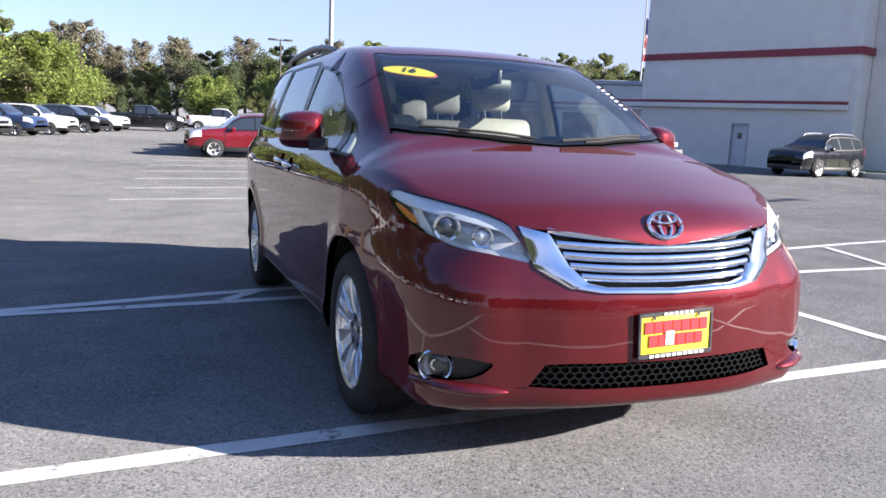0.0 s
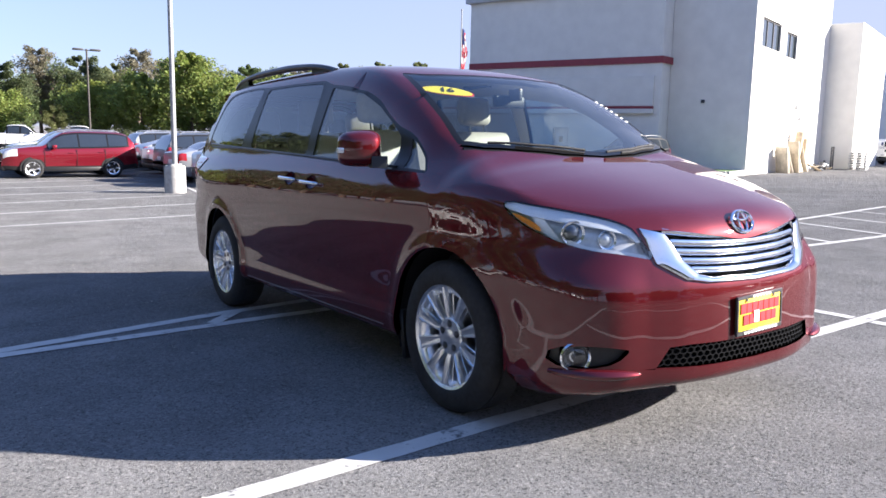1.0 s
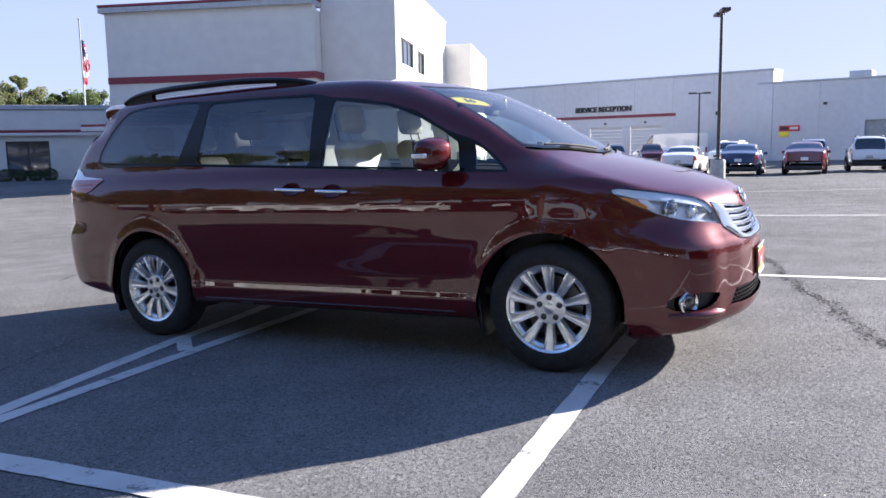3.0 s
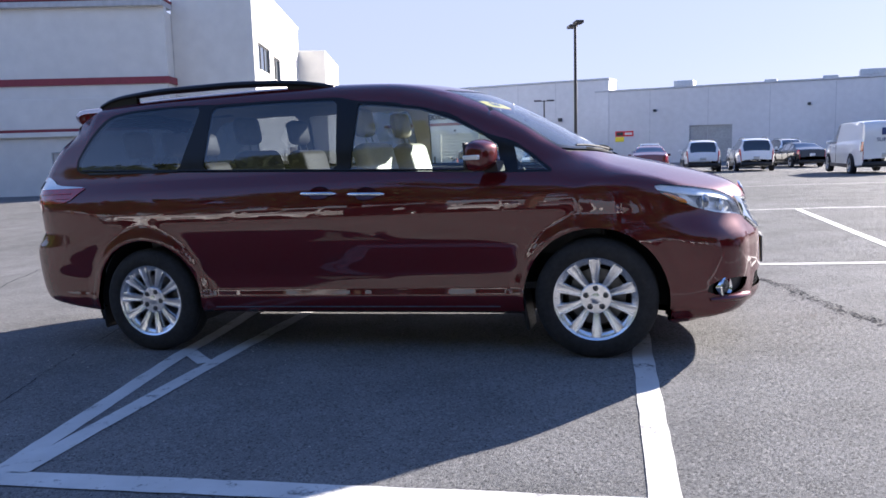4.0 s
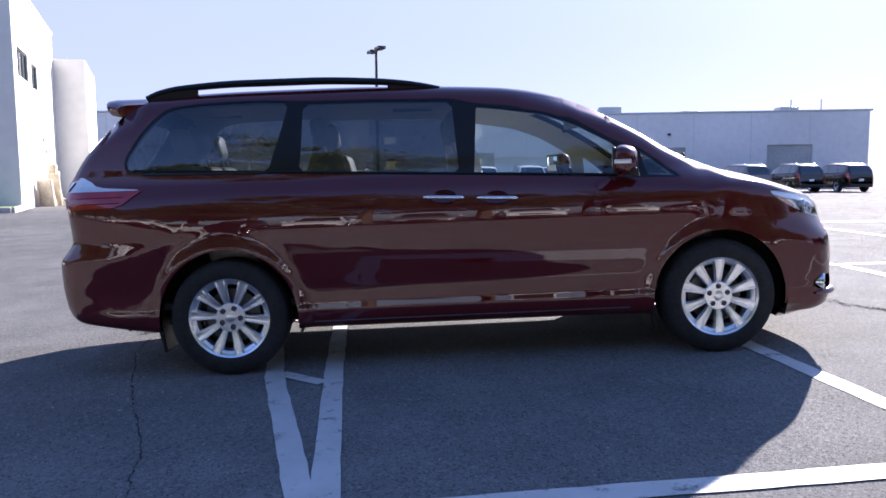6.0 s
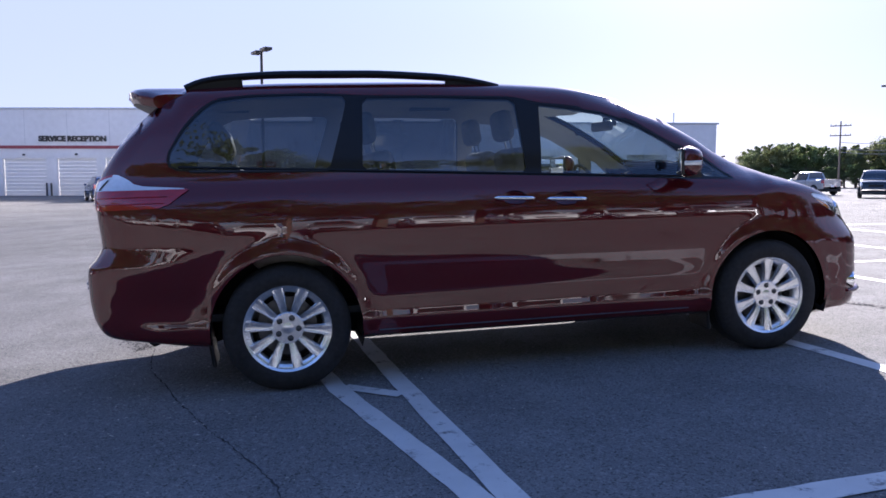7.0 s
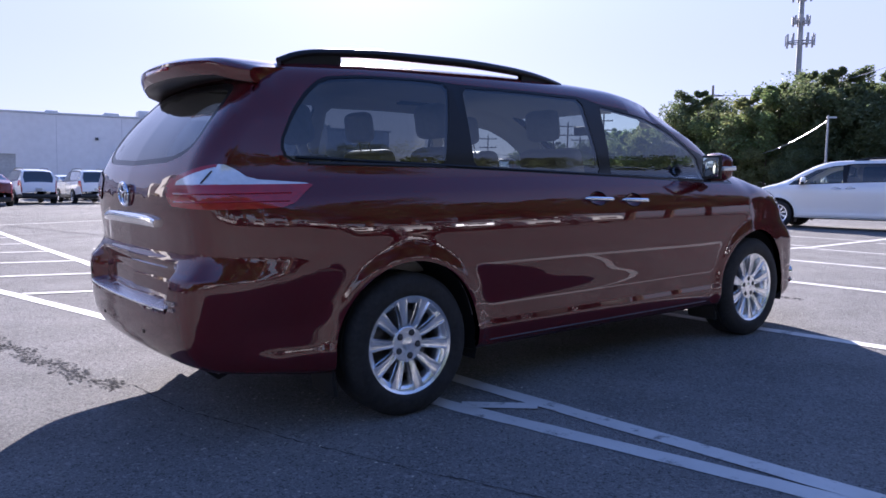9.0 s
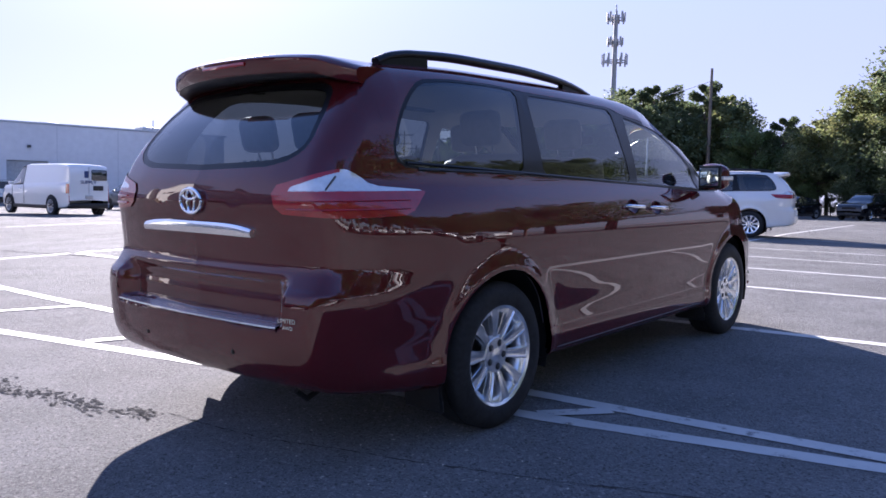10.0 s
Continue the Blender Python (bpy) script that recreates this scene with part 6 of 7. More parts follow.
STYLES = {  # length, width, wheelbase, wheel radius, roof outline (a, z), belt line (a, z), cabin width at the roof, pillars
    "suv": dict(L=4.62, W=.93, B=2.70, R=.355, top=[(-2.31, .62), (-2.27, 1.0), (-2.15, 1.30), (-1.95, 1.58), (-1.5, 1.67), (-.4, 1.69), (.25, 1.63), (.55, 1.49), (1.0, 1.17), (1.4, 1.12), (1.95, 1.05), (2.2, .95), (2.29, .80), (2.31, .6)], belt=[(-2.3, 1.17), (-1.5, 1.10), (1.0, 1.04)], roof_w=.60, glass=(-1.98, .86), handles=(-0.95, 0.08), seams=(-1.1, -0.12, 0.95), pillars=(-1.22, -.22)),
    "sedan": dict(L=4.75, W=.90, B=2.78, R=.335, top=[(-2.38, .62), (-2.33, 1.0), (-2.05, 1.08), (-1.75, 1.14), (-1.1, 1.40), (-.5, 1.46), (.15, 1.43), (.55, 1.27), (1.05, .98), (1.6, .90), (2.1, .80), (2.32, .68), (2.38, .5)], belt=[(-2.3, 1.02), (-1.7, 1.0), (1.05, .90)], roof_w=.55, glass=(-1.68, .97), handles=(-0.75, 0.15), seams=(-0.98, -0.02, 1.05), pillars=(-.95, -.05)),
    "hatch": dict(L=4.60, W=.89, B=2.75, R=.32, top=[(-2.30, .62), (-2.28, 1.02), (-2.1, 1.12), (-1.6, 1.27), (-.9, 1.43), (-.25, 1.47), (.3, 1.41), (.75, 1.22), (1.35, .94), (1.8, .83), (2.15, .70), (2.30, .5)], belt=[(-2.2, 1.06), (-1.5, .99), (1.3, .88)], roof_w=.53, glass=(-1.95, 1.22), handles=(-0.85, 0.1), seams=(-1.05, -0.1, 1.15), pillars=(-1.02, -.12)),
    "pickup": dict(L=5.75, W=.98, B=3.68, R=.40, top=[(-2.87, .70), (-2.85, 1.26), (-2.6, 1.28), (-1.0, 1.28), (-.92, 1.36), (-.80, 1.84), (-.2, 1.91), (.35, 1.88), (.68, 1.70), (1.12, 1.30), (1.7, 1.25), (2.5, 1.16), (2.78, 1.02), (2.87, .7)], belt=[(-2.8, 1.25), (-.9, 1.22), (1.12, 1.20)], roof_w=.68, glass=(-.86, 1.06), handles=(-0.35, 0.4), seams=(-0.85, 0.08, 1.1), pillars=(-.78, .1)),
    "high_van": dict(L=6.4, W=1.02, B=3.9, R=.36, top=[(-3.2, .6), (-3.19, 2.2), (-3.15, 2.46), (-3.0, 2.54), (.9, 2.54), (1.35, 2.42), (1.9, 1.75), (2.25, 1.32), (2.8, 1.15), (3.1, .92), (3.2, .6)], belt=[(-3.2, 1.4), (2.2, 1.2)], roof_w=.84, glass=(1.25, 2.12), handles=(1.2,), seams=(1.1, 2.0), pillars=(1.2, 5)),
    "cargo": dict(L=5.5, W=.96, B=3.5, R=.37, top=[(-2.75, .6), (-2.74, 1.55), (-2.70, 1.84), (-2.60, 1.93), (-1.5, 1.98), (.4, 1.98), (.85, 1.92), (1.35, 1.55), (1.75, 1.22), (2.3, 1.10), (2.63, .92), (2.75, .6)], belt=[(-2.8, 1.25), (1.8, 1.12)], roof_w=.74, glass=(.55, 1.62), handles=(.75,), seams=(.45, 1.45), pillars=(.5, 5)),
}
PAINTS = {k: car_paint(k + "_paint", c, f, .35) for k, c, f in (("white", (.78, .78, .77), .05), ("silver", (.42, .43, .45), .6), ("black", (.010, .010, .012), .3), ("grey", (.14, .145, .155), .5), ("red", (.15, .010, .017), .35), ("blue", (.035, .055, .13), .4), ("darkred", (.12, .015, .015), .4))}
BODY_WORD = dict(suv="sport utility car", sedan="saloon car", hatch="hatchback car", pickup="pickup truck", cargo="cargo van", high_van="high-roofed delivery van")


def build_car(style, paint, extra=""):
    """A parked vehicle of a style: body, panes, lamps, bumpers, mirrors and wheels under one Empty; +x is its front."""
    s = STYLES[style]
    car = thing({"suv": "parked_suv", "sedan": "parked_saloon", "hatch": "parked_hatchback", "pickup": "pickup_truck", "cargo": "cargo_van", "high_van": "delivery_van"}[style],
                "%s %s parked on the asphalt%s" % (paint, BODY_WORD[style], extra), {"cargo": "van", "high_van": "van", "pickup": "truck"}.get(style, "car"), group="parked vehicles")
    top, belt, half = curve(s["top"]), curve(s["belt"]), s["L"] / 2
    a_list = sorted({*np.linspace(-half, half, 84), *[p[0] for p in s["top"]]})
    low = .26 if style in ("suv", "pickup", "cargo", "high_van") else .20
    rows = []
    for a in a_list:
        e = 1 - (abs(a) / half) ** 9 * .16 - (abs(a) / half) ** 3 * .04
        W, t = s["W"] * e, float(top(a))
        b = min(float(belt(a)), t - .02)
        up = max(0.0, (t - b) / .6)
        rw = s["roof_w"] if t - b > .25 else s["W"] * .80
        rw = min(rw + (1 - min(1, up)) * (s["W"] * .84 - rw), W * .9)
        zl = low + .10 * (abs(a) / half) ** 8
        h = b - zl
        edge = (rw + .02, t - .05 * min(1, up + .2))
        pane = [(W * .95 + (edge[0] - W * .95) * f, b + (edge[1] - b) * f) for f in (.10, .90)]
        rows.append([(a, w, z) for w, z in ((0, zl), (W * .84, zl), (W * .95, zl + h * .05), (W * .978, zl + h * .22), (W * .982, zl + h * .40), (W, zl + h * .56), (W * 1.004, zl + h * .68), (W * .99, zl + h * .82), (W * .972, b - .03 * min(1, h)), (W * .95, b), *pane, edge, (rw * .88, t - .012), (rw * .45, t + .01), (0, t + .015))])
    bodies = {"body": [], "windscreen": [], "rear_window": [], "side_window": [], "window_trim": [], "lower_cladding": [], "headlight": [], "tail_light": []}
    g0, g1 = s["glass"]
    for p, q in zip(rows, rows[1:]):
        mid = (p[0][0] + q[0][0]) / 2
        for k in range(15):
            quad = (p[k], q[k], q[k + 1], p[k + 1])
            slope = (q[15][2] - p[15][2]) / max(1e-6, q[0][0] - p[0][0])
            glazed = g0 < mid < g1 and max(p[12][2] - p[9][2], q[12][2] - q[9][2]) > .14
            name = "body"
            if k in (9, 10, 11) and glazed:
                name = "side_window" if k == 10 and all(abs(mid - c) > .05 for c in s["pillars"]) and g0 + .05 < mid < g1 - .04 else "window_trim"
            elif k >= 13 and slope < -.38 and 0 < mid < 1.75 and p[15][2] > float(belt(mid)) + .02:
                name = "windscreen"
            elif k >= 13 and slope > .38 and mid < 0 and q[15][2] > float(belt(mid)) + .06 and style not in ("pickup", "cargo", "high_van"):
                name = "rear_window"
            elif k >= 13 and style == "pickup" and slope > 1 and -1.2 < mid < -.7:
                name = "rear_window"
            elif k in (1, 2) and style in ("suv", "pickup"):
                name = "lower_cladding"
            elif k in (6, 7, 8) and half - .50 < mid < half - .07 + .0:
                name = "headlight"
            elif (k in (6, 7, 8) if "van" not in style and style != "cargo" else k in (5, 6, 7)) and mid < -half + (.12 if style in ("cargo", "high_van") else .26):
                name = "tail_light"
            bodies[name].append(quad)
    def mesh_of(quads, sides):
        bm = bmesh.new()
        for sd in sides:
            for f in quads:
                pts = [(x, -sd * y, z) for x, y, z in f]
                if len({(round(x, 5), round(y, 5), round(z, 5)) for x, y, z in pts}) > 2:
                    bm.faces.new([bm.verts.new(v) for v in pts])
        bmesh.ops.remove_doubles(bm, verts=bm.verts[:], dist=1e-4)
        bmesh.ops.recalc_face_normals(bm, faces=bm.faces[:])
        return bm
    part("body", mesh_of(bodies["body"], (1, -1)), PAINTS[paint], car)
    for name in ("windscreen", "rear_window"):
        if bodies[name]:
            part(name, mesh_of(bodies[name], (1, -1)), CAR_GLASS, car, "dark glass")
    for sd in (1, -1):
        part("side_window", mesh_of(bodies["side_window"], (sd,)), CAR_GLASS, car, "dark glass")
        part("window_trim", mesh_of(bodies["window_trim"], (sd,)), GLOSS_BLACK, car, "black window surround")
        if bodies["lower_cladding"]:
            part("lower_cladding", mesh_of(bodies["lower_cladding"], (sd,)), BLACK, car, "black lower cladding")
        part("headlight", mesh_of(bodies["headlight"], (sd,)), WHITE_LENS, car, "clear headlight")
        part("tail_light", mesh_of(bodies["tail_light"], (sd,)), RED_LENS, car, "red tail light")
    W, R, B = s["W"], s["R"], s["B"]
    nose = float(top(half - .2))
    for sd in (1, -1):
        for a in s["handles"]:
            part("door_handle", boxm(a - .10, a + .10, -.018, .018, float(belt(a)) - .17, float(belt(a)) - .14, bevel=.01, seg=1), CHROME if paint in ("white", "silver", "black") else PAINTS[paint], car, "", pose(0, -sd * W * .995, 0))
        for a in s["seams"]:
            part("door_seam", boxm(a - .006, a + .006, -.006, .006, low + .16, float(belt(a)) - .02), DARK, car, "dark door gap", pose(0, -sd * (W * 1.0), 0))
        part("wing_mirror", boxm(g1 - .30, g1 - .14, -.09, .09, float(belt(g1)) + .02, float(belt(g1)) + .15, bevel=.04), PAINTS[paint] if paint != "black" else BLACK, car, "", pose(0, -sd * (W + .06), 0))
        part("sill", boxm(-B / 2 + R, B / 2 - R, -.02, .02, low, low + .14, bevel=.012), BLACK, car, "dark sill", pose(0, -sd * (W * .985), 0))
        for a in (B / 2, -B / 2):
            # the flank is uncut: a black disc paints the opening's shade round the tyre
            arch = lathe(bmesh.new(), [(.001, -.006), (R * 1.16, -.006), (R * 1.16, .05)], 26, "y", start=math.radians(-12), sweep=math.radians(204))
            part("wheel_arch", arch, DARK, car, "black disc painting the shade of the wheel opening", pose(a, -sd * W * .985, R, 0, 0, 0 if sd > 0 else 180))
            w = copy_thing(CAR_WHEEL[style in ("suv", "pickup")], pose(a, -sd * (W - .085), R, 0, (a * 40) % 36, 0 if sd > 0 else 180))
            w.parent = car
            w.scale = (R / .34,) * 3
    part("front_bumper", boxm(half - .22, half + .01, -W * .80, W * .80, low + .02, low + .22, bevel=.05), BLACK, car, "dark lower bumper")
    part("rear_bumper", boxm(-half - .01, -half + .22, -W * .80, W * .80, low + .04, low + .24, bevel=.05), BLACK, car, "dark lower bumper")
    part("grille", boxm(half - .06, half + .012, -W * .45, W * .45, nose - .30, nose - .15, bevel=.03), GLOSS_BLACK, car, "black grille")
    part("plate", boxm(-half - .012, -half + .02, -.15, .15, .66, .80, bevel=.01), WHITE_INK if paint != "white" else GREYMETAL, car, "blank number plate")
    if style == "suv":
        for sd in (1, -1):
            part("roof_rail", tube(bmesh.new(), [(a, -sd * s["roof_w"] * .92, float(top(a)) + z) for a, z in ((-1.7, .0), (-1.55, .05), (-.6, .055), (.1, .05), (.25, .0))], .018, 6), GREYMETAL if paint != "white" else BLACK, car, "roof rail")
    if style == "pickup":
        part("load_bed", boxm(-2.75, -1.0, -W * .78, W * .78, 1.285, 1.30), BLACK, car, "dark bed cover")
    if style == "cargo":
        part("rear_door_window", boxm(-2.765, -2.72, -.30, .30, 1.36, 1.76, bevel=.04), CAR_GLASS, car, "dark glass", pose(0, -.40, 0))
        part("blue_sticker", boxm(-2.765, -2.735, -.07, .07, 1.45, 1.70), BLUE_INK, car, "blue sticker", pose(0, .10, 0))
        part("rear_lettering", words("SUPPLY", .19, -2.762, .34, 1.22), BLUE_INK, car, "dark blue lettering")
        part("rear_door_seam", boxm(-2.757, -2.73, -.006, .006, .62, 1.86), GREYMETAL, car, "grey door seam")
        part("rear_plate_recess", boxm(-2.763, -2.73, -.20, .20, .98, 1.16, bevel=.01), BLACK, car, "dark plate recess", pose(0, -.36, 0))
    return car


CAR_GLASS = mat("car_glass", (.02, .024, .028), .03, coat=.8, spec=.9, grain=.1, scale=2)
CAR_WHEEL = [spoke_wheel(.34, .235, .21, 10, RUBBER, GREYMETAL, "wheel", False), spoke_wheel(.34, .235, .21, 5, RUBBER, ALLOY, "wheel", False)]
for w in CAR_WHEEL:
    w.matrix_basis = pose(0, 0, -4)

FLEET = [  # style, paint, x, y, heading in degrees
    ("suv", "red", 2.1, 27.6, 183), ("suv", "silver", 2.5, 30.4, 183), ("sedan", "grey", 2.8, 33.2, 184), ("suv", "white", 3.2, 36.0, 184),
    ("hatch", "white", 7.1, 20.7, 2), ("sedan", "silver", 7.0, 23.4, 4), ("suv", "grey", 7.3, 26.2, 4), ("sedan", "white", 7.6, 28.9, 5), ("hatch", "silver", 7.8, 31.7, 5), ("suv", "silver", 8.0, 34.4, 5), ("sedan", "silver", 8.2, 37.2, 5), ("hatch", "grey", 8.5, 40.0, 5),
    ("sedan", "white", 13.4, 34.2, 10), ("suv", "silver", 14.0, 37.0, 10),
    ("pickup", "black", -1.4, 60.5, -12), ("pickup", "white", 4.6, 64.0, -14), ("pickup", "white", 9.5, 67.0, -14),
    ("suv", "silver", -10.3, 40.3, -22), ("suv", "blue", -9.0, 43.6, -22), ("suv", "white", -7.7, 46.5, -20), ("suv", "black", -6.2, 51.5, -20), ("suv", "white", -5.0, 56.0, -20), ("pickup", "grey", -14.0, 48.0, -22),
    ("suv", "black", 24.3, 20.6 - .6, 193), 
    ("suv", "blue", 52.2, 13.0, 20), ("suv", "darkred", 54.6, 10.6, 195), ("sedan", "silver", 53.3, 7.9, 8), ("sedan", "white", 35.2, 4.5, 2), ("sedan", "blue", 34.6, 1.75, 2), ("sedan", "darkred", 34.8, -.95, 2), ("suv", "white", 49.5, 4.3, 172), ("suv", "silver", 50.5, -.5, 5),
    ("suv", "white", 39.3, -3.5, 2), ("suv", "white", 39.0, -6.05, 2),
    ("sedan", "white", 47.0, -6.6, 8), ("sedan", "black", 45.8, -9.3, 12), ("suv", "white", 53.0, -9.8, 188), ("suv", "white", 62.0, -21.0, 200),
    ("suv", "grey", 41.0, -19.4, 6), ("suv", "black", 41.3, -22.7, 4), ("suv", "black", 41.2, -25.6, 4),
    ("pickup", "silver", 52.0, -42.5, -1), ("pickup", "black", 40.5, -38.8, 140), ("suv", "silver", 42.5, -45.0, 100), ("sedan", "silver", 41.0, -48.6, 100), ("suv", "grey", 36.0, -47.0, 98), ("suv", "black", 32.5, -49.0, 98), ("sedan", "grey", 29.5, -52.5, 100),
    ("sedan", "black", 12.0, -49.0, 75), ("suv", "black", 8.2, -51.5, 78), ("suv", "grey", 4.6, -52.5, 80), ("sedan", "silver", 0.5, -53.0, 80),
    ("cargo", "white", 28.7, -9.3, 2.0), ("cargo", "white", 61.0, 24.9, -15), ("high_van", "white", 63.1, 10.9, 86),
    ("suv", "white", -18.2, -17.4, 3), ("sedan", "white", -18.4, -14.4, 2), ("suv", "silver", -18.3, -11.5, 4), ("sedan", "white", -18.5, -8.6, 3), ("suv", "white", -18.4, -5.7, 3), ("suv", "white", -18.6, -2.9, 4), ("sedan", "silver", -18.6, .1, 2), ("hatch", "white", -18.8, 3.0, 3), ("suv", "black", -18.6, 5.9, 3), ("sedan", "white", -18.8, 8.9, 4), ("suv", "white", -18.7, 11.8, 3), ("pickup", "white", -18.9, 15.0, 3), ("suv", "silver", -19.0, 18.0, 3),
]
first = {}
for style, paint, x, y, yaw in FLEET:
    m = pose(x, y, float(ground_z(x, y)), 0, 0, yaw)
    key = (style, paint)
    if key in first:
        copy_thing(first[key], m)
    else:
        first[key] = build_car(style, paint)
        first[key].matrix_basis = m
for w in CAR_WHEEL:
    for o in w.children_recursive:
        bpy.data.objects.remove(o)
    bpy.data.objects.remove(w)



def white_sibling(m):
    """A parked white minivan of the same make: the ruby van's panels in white, without its dealer card and stickers."""
    car = thing("parked_minivan", "white minivan with dark windows parked on the asphalt", "car", m, "parked vehicles")
    made, swapped = {van: car}, {}
    for o in van.children_recursive:
        if o.parent not in made or o.name.split(".")[0] in ("number_plate", "year_sticker", "marker_writing", "trim_lettering", "emblem", "tow_eye"):
            continue
        c = o.copy()
        if o.data and PAINT.name in o.data.materials:
            if o.data not in swapped:
                swapped[o.data] = o.data.copy()
                for k, one in enumerate(o.data.materials):
                    if one is PAINT:
                        swapped[o.data].materials[k] = PAINTS["white"]
            c.data = swapped[o.data]
        scene.collection.objects.link(c)
        c.parent = made[o.parent]
        made[o] = c
    return car


white_sibling(pose(5.5, -16.85, float(ground_z(5.5, -16.85)), 0, 0, 13))

# ---- lamp posts, poles, wires, flag, antenna mast ----
POLE = mat("bronze_pole", (.06, .055, .05), .5, metal=.4, grain=.2, scale=12)
POLE_GREY = mat("grey_pole", (.36, .37, .38), .5, metal=.5, grain=.12, scale=12)
CONCRETE = mat("concrete_base", (.42, .41, .39), .85, grain=.12, scale=8, stain=.18, stain_scale=2, bump=.3, bump_scale=90)
WOOD_POLE = mat("wood_pole", (.16, .13, .10), .85, grain=.25, scale=10)


def lamp_post(x, y, height, material, heads=2, yaw=0.0, base=True):
    z = float(ground_z(x, y))
    p = thing("street_lamp", "tall %s lamp post with flat heads%s" % ("dark bronze" if material is POLE else "grey steel", " on concrete base" if base else ""), "lamp post", pose(x, y, z, 0, 0, yaw), "car park lamp posts")
    part("pole", lathe(bmesh.new(), [(.075, .6 if base else 0), (.06, height), (.001, height + .01)], 12, "z"), material, p)
    if base:
        part("concrete_base", lathe(bmesh.new(), [(.001, .78), (.26, .78), (.29, .74), (.30, -.2)], 28, "z"), CONCRETE, p, "round concrete base")
        part("base_plate", boxm(-.15, .15, -.15, .15, .78, .82, bevel=.01), material, p)
    for k in range(heads):
        sgn = 1 if k == 0 else -1
        part("lamp_arm", boxm(0, .30, -.03, .03, height - .10, height - .04, bevel=.008), material, p, "", pose(0, 0, 0, 0, 0, 0 if sgn > 0 else 180))
        part("lamp_head", boxm(.22, .85, -.17, .17, height - .10, height + .02, bevel=.03), material, p, "flat lamp head", pose(0, 0, 0, 0, 0, 0 if sgn > 0 else 180))
    return p


lamp_post(28.0, 1.9, 6.55, POLE, 2, 20)
lamp_post(3.4, 18.3, 8.6, POLE_GREY, 2, 5)
lamp_post(7.4, 52.0, 6.9, POLE, 2, 0, False)
lamp_post(40.2, -39.8, 7.65, POLE, 2, 48, False)
lamp_post(60.4, 8.2, 5.65, POLE, 2, 100, False)
for x, y, h, arms, material in ((71.9, -61.6, 7.8, (.5, 1.6), WOOD_POLE), (65.1, -69, 9.5, (.5, 1.6), WOOD_POLE), (64, -70.1, 7.8, (.5, 1.6), WOOD_POLE), (58.4, -68, 10.2, (.9, 2.0, 3.1), WOOD_POLE), (44.9, -69.6, 12.4, (1.1,), WOOD_POLE), (23, -62.6, 12.6, (), WOOD_POLE), (23.6, -51.8, 6.5, (), POLE_GREY)):
    label = "weathered wooden utility pole with crossarms" if arms else "tall weathered bare wooden utility pole" if material is WOOD_POLE else "pale grey utility pole with a small bracket"
    p = thing("utility_pole", label, "utility pole", pose(x, y, float(ground_z(x, y)), 0, 0, 40), "utility poles")
    part("pole", lathe(bmesh.new(), [(.015 * h + .01, -.2), (.0085 * h + .01, h), (.001, h + .01)], 10, "z"), material, p)
    for drop in arms:
        z = h - drop
        part("crossarm", boxm(-1.1, 1.1, -.06, .06, z - .06, z + .06), WOOD_POLE, p)
        for side in (-1.02, -.5, .5, 1.02):
            part("insulator", lathe(bmesh.new(), [(.02, 0), (.05, .05), (.03, .10), (.045, .14), (.001, .17)], 8, "z"), STEEL, p, "", pose(side, 0, z + .06))
    if material is POLE_GREY:
        part("bracket", boxm(-.55, .12, -.05, .05, h - .22, h - .10, bevel=.01), STEEL, p)
WIRE = mat("cable", (.30, .30, .31), .35, metal=.6, grain=.1, scale=5)
for a, b, sag in (((71.9, -61.6, 5.2), (64, -70.1, 5.9), .5), ((71.9, -61.6, 4.5), (64, -70.1, 5.0), .5), ((71.9, -61.6, 4.1), (64, -70.1, 4.6), .5), ((64, -70.1, 5.9), (44.9, -69.6, 5.6), 1.0), ((44.9, -69.6, 5.0), (23.6, -51.8, 6.2), 1.3), ((44.9, -69.6, 11.2), (23, -62.6, 11.6), 1.0)):
    pts = [Vector(a).lerp(Vector(b), t) - Vector((0, 0, 4 * sag * t * (1 - t))) for t in np.linspace(0, 1, 25)]
    ob = new("overhead_cable", finish(tube(bmesh.new(), pts, .03, 5), "overhead_cable", WIRE))
    tagged(ob, "dark overhead cable sagging between poles", "cable", "overhead cables")
MAST_GREY = mat("mast_grey", (.20, .205, .21), .6, metal=.3, grain=.12, scale=4)
PANEL_GREY = mat("antenna_panel_grey", (.26, .26, .265), .6, grain=.1, scale=4)
mast = thing("antenna_mast", "tall grey antenna mast with three rings of panels", "antenna mast", pose(54.9, -105.2, 0))
part("mast_pole", lathe(bmesh.new(), [(.55, -1), (.30, 29.4), (.10, 29.6), (.08, 31)], 14, "z"), MAST_GREY, mast)
for z, reach, count, tall in ((22.6, 1.9, 12, .85), (25.4, 1.15, 9, .65), (29.0, 1.35, 9, .80)):
    ring = [(reach * .9 * math.cos(t), reach * .9 * math.sin(t), z - .2) for t in np.linspace(0, 2 * math.pi, 13)[:-1]]
    part("platform_ring", tube(bmesh.new(), ring, .09, 6, closed=True), MAST_GREY, mast)
    for t in (0.3, 2.4, 4.5):
        part("platform_arm", tube(bmesh.new(), [(0, 0, z - .2), (reach * math.cos(t), reach * math.sin(t), z - .2)], .09, 6), MAST_GREY, mast)
    for k, t in enumerate(np.linspace(0, 2 * math.pi, count + 1)[:-1]):
        part("antenna_panel", boxm(-.15, .15, -.08, .08, -tall * (1 - .2 * (k % 2)), tall, bevel=.02, seg=1), PANEL_GREY, mast, "", pose(reach * math.cos(t), reach * math.sin(t), z, 0, 0, math.degrees(t) + 90))
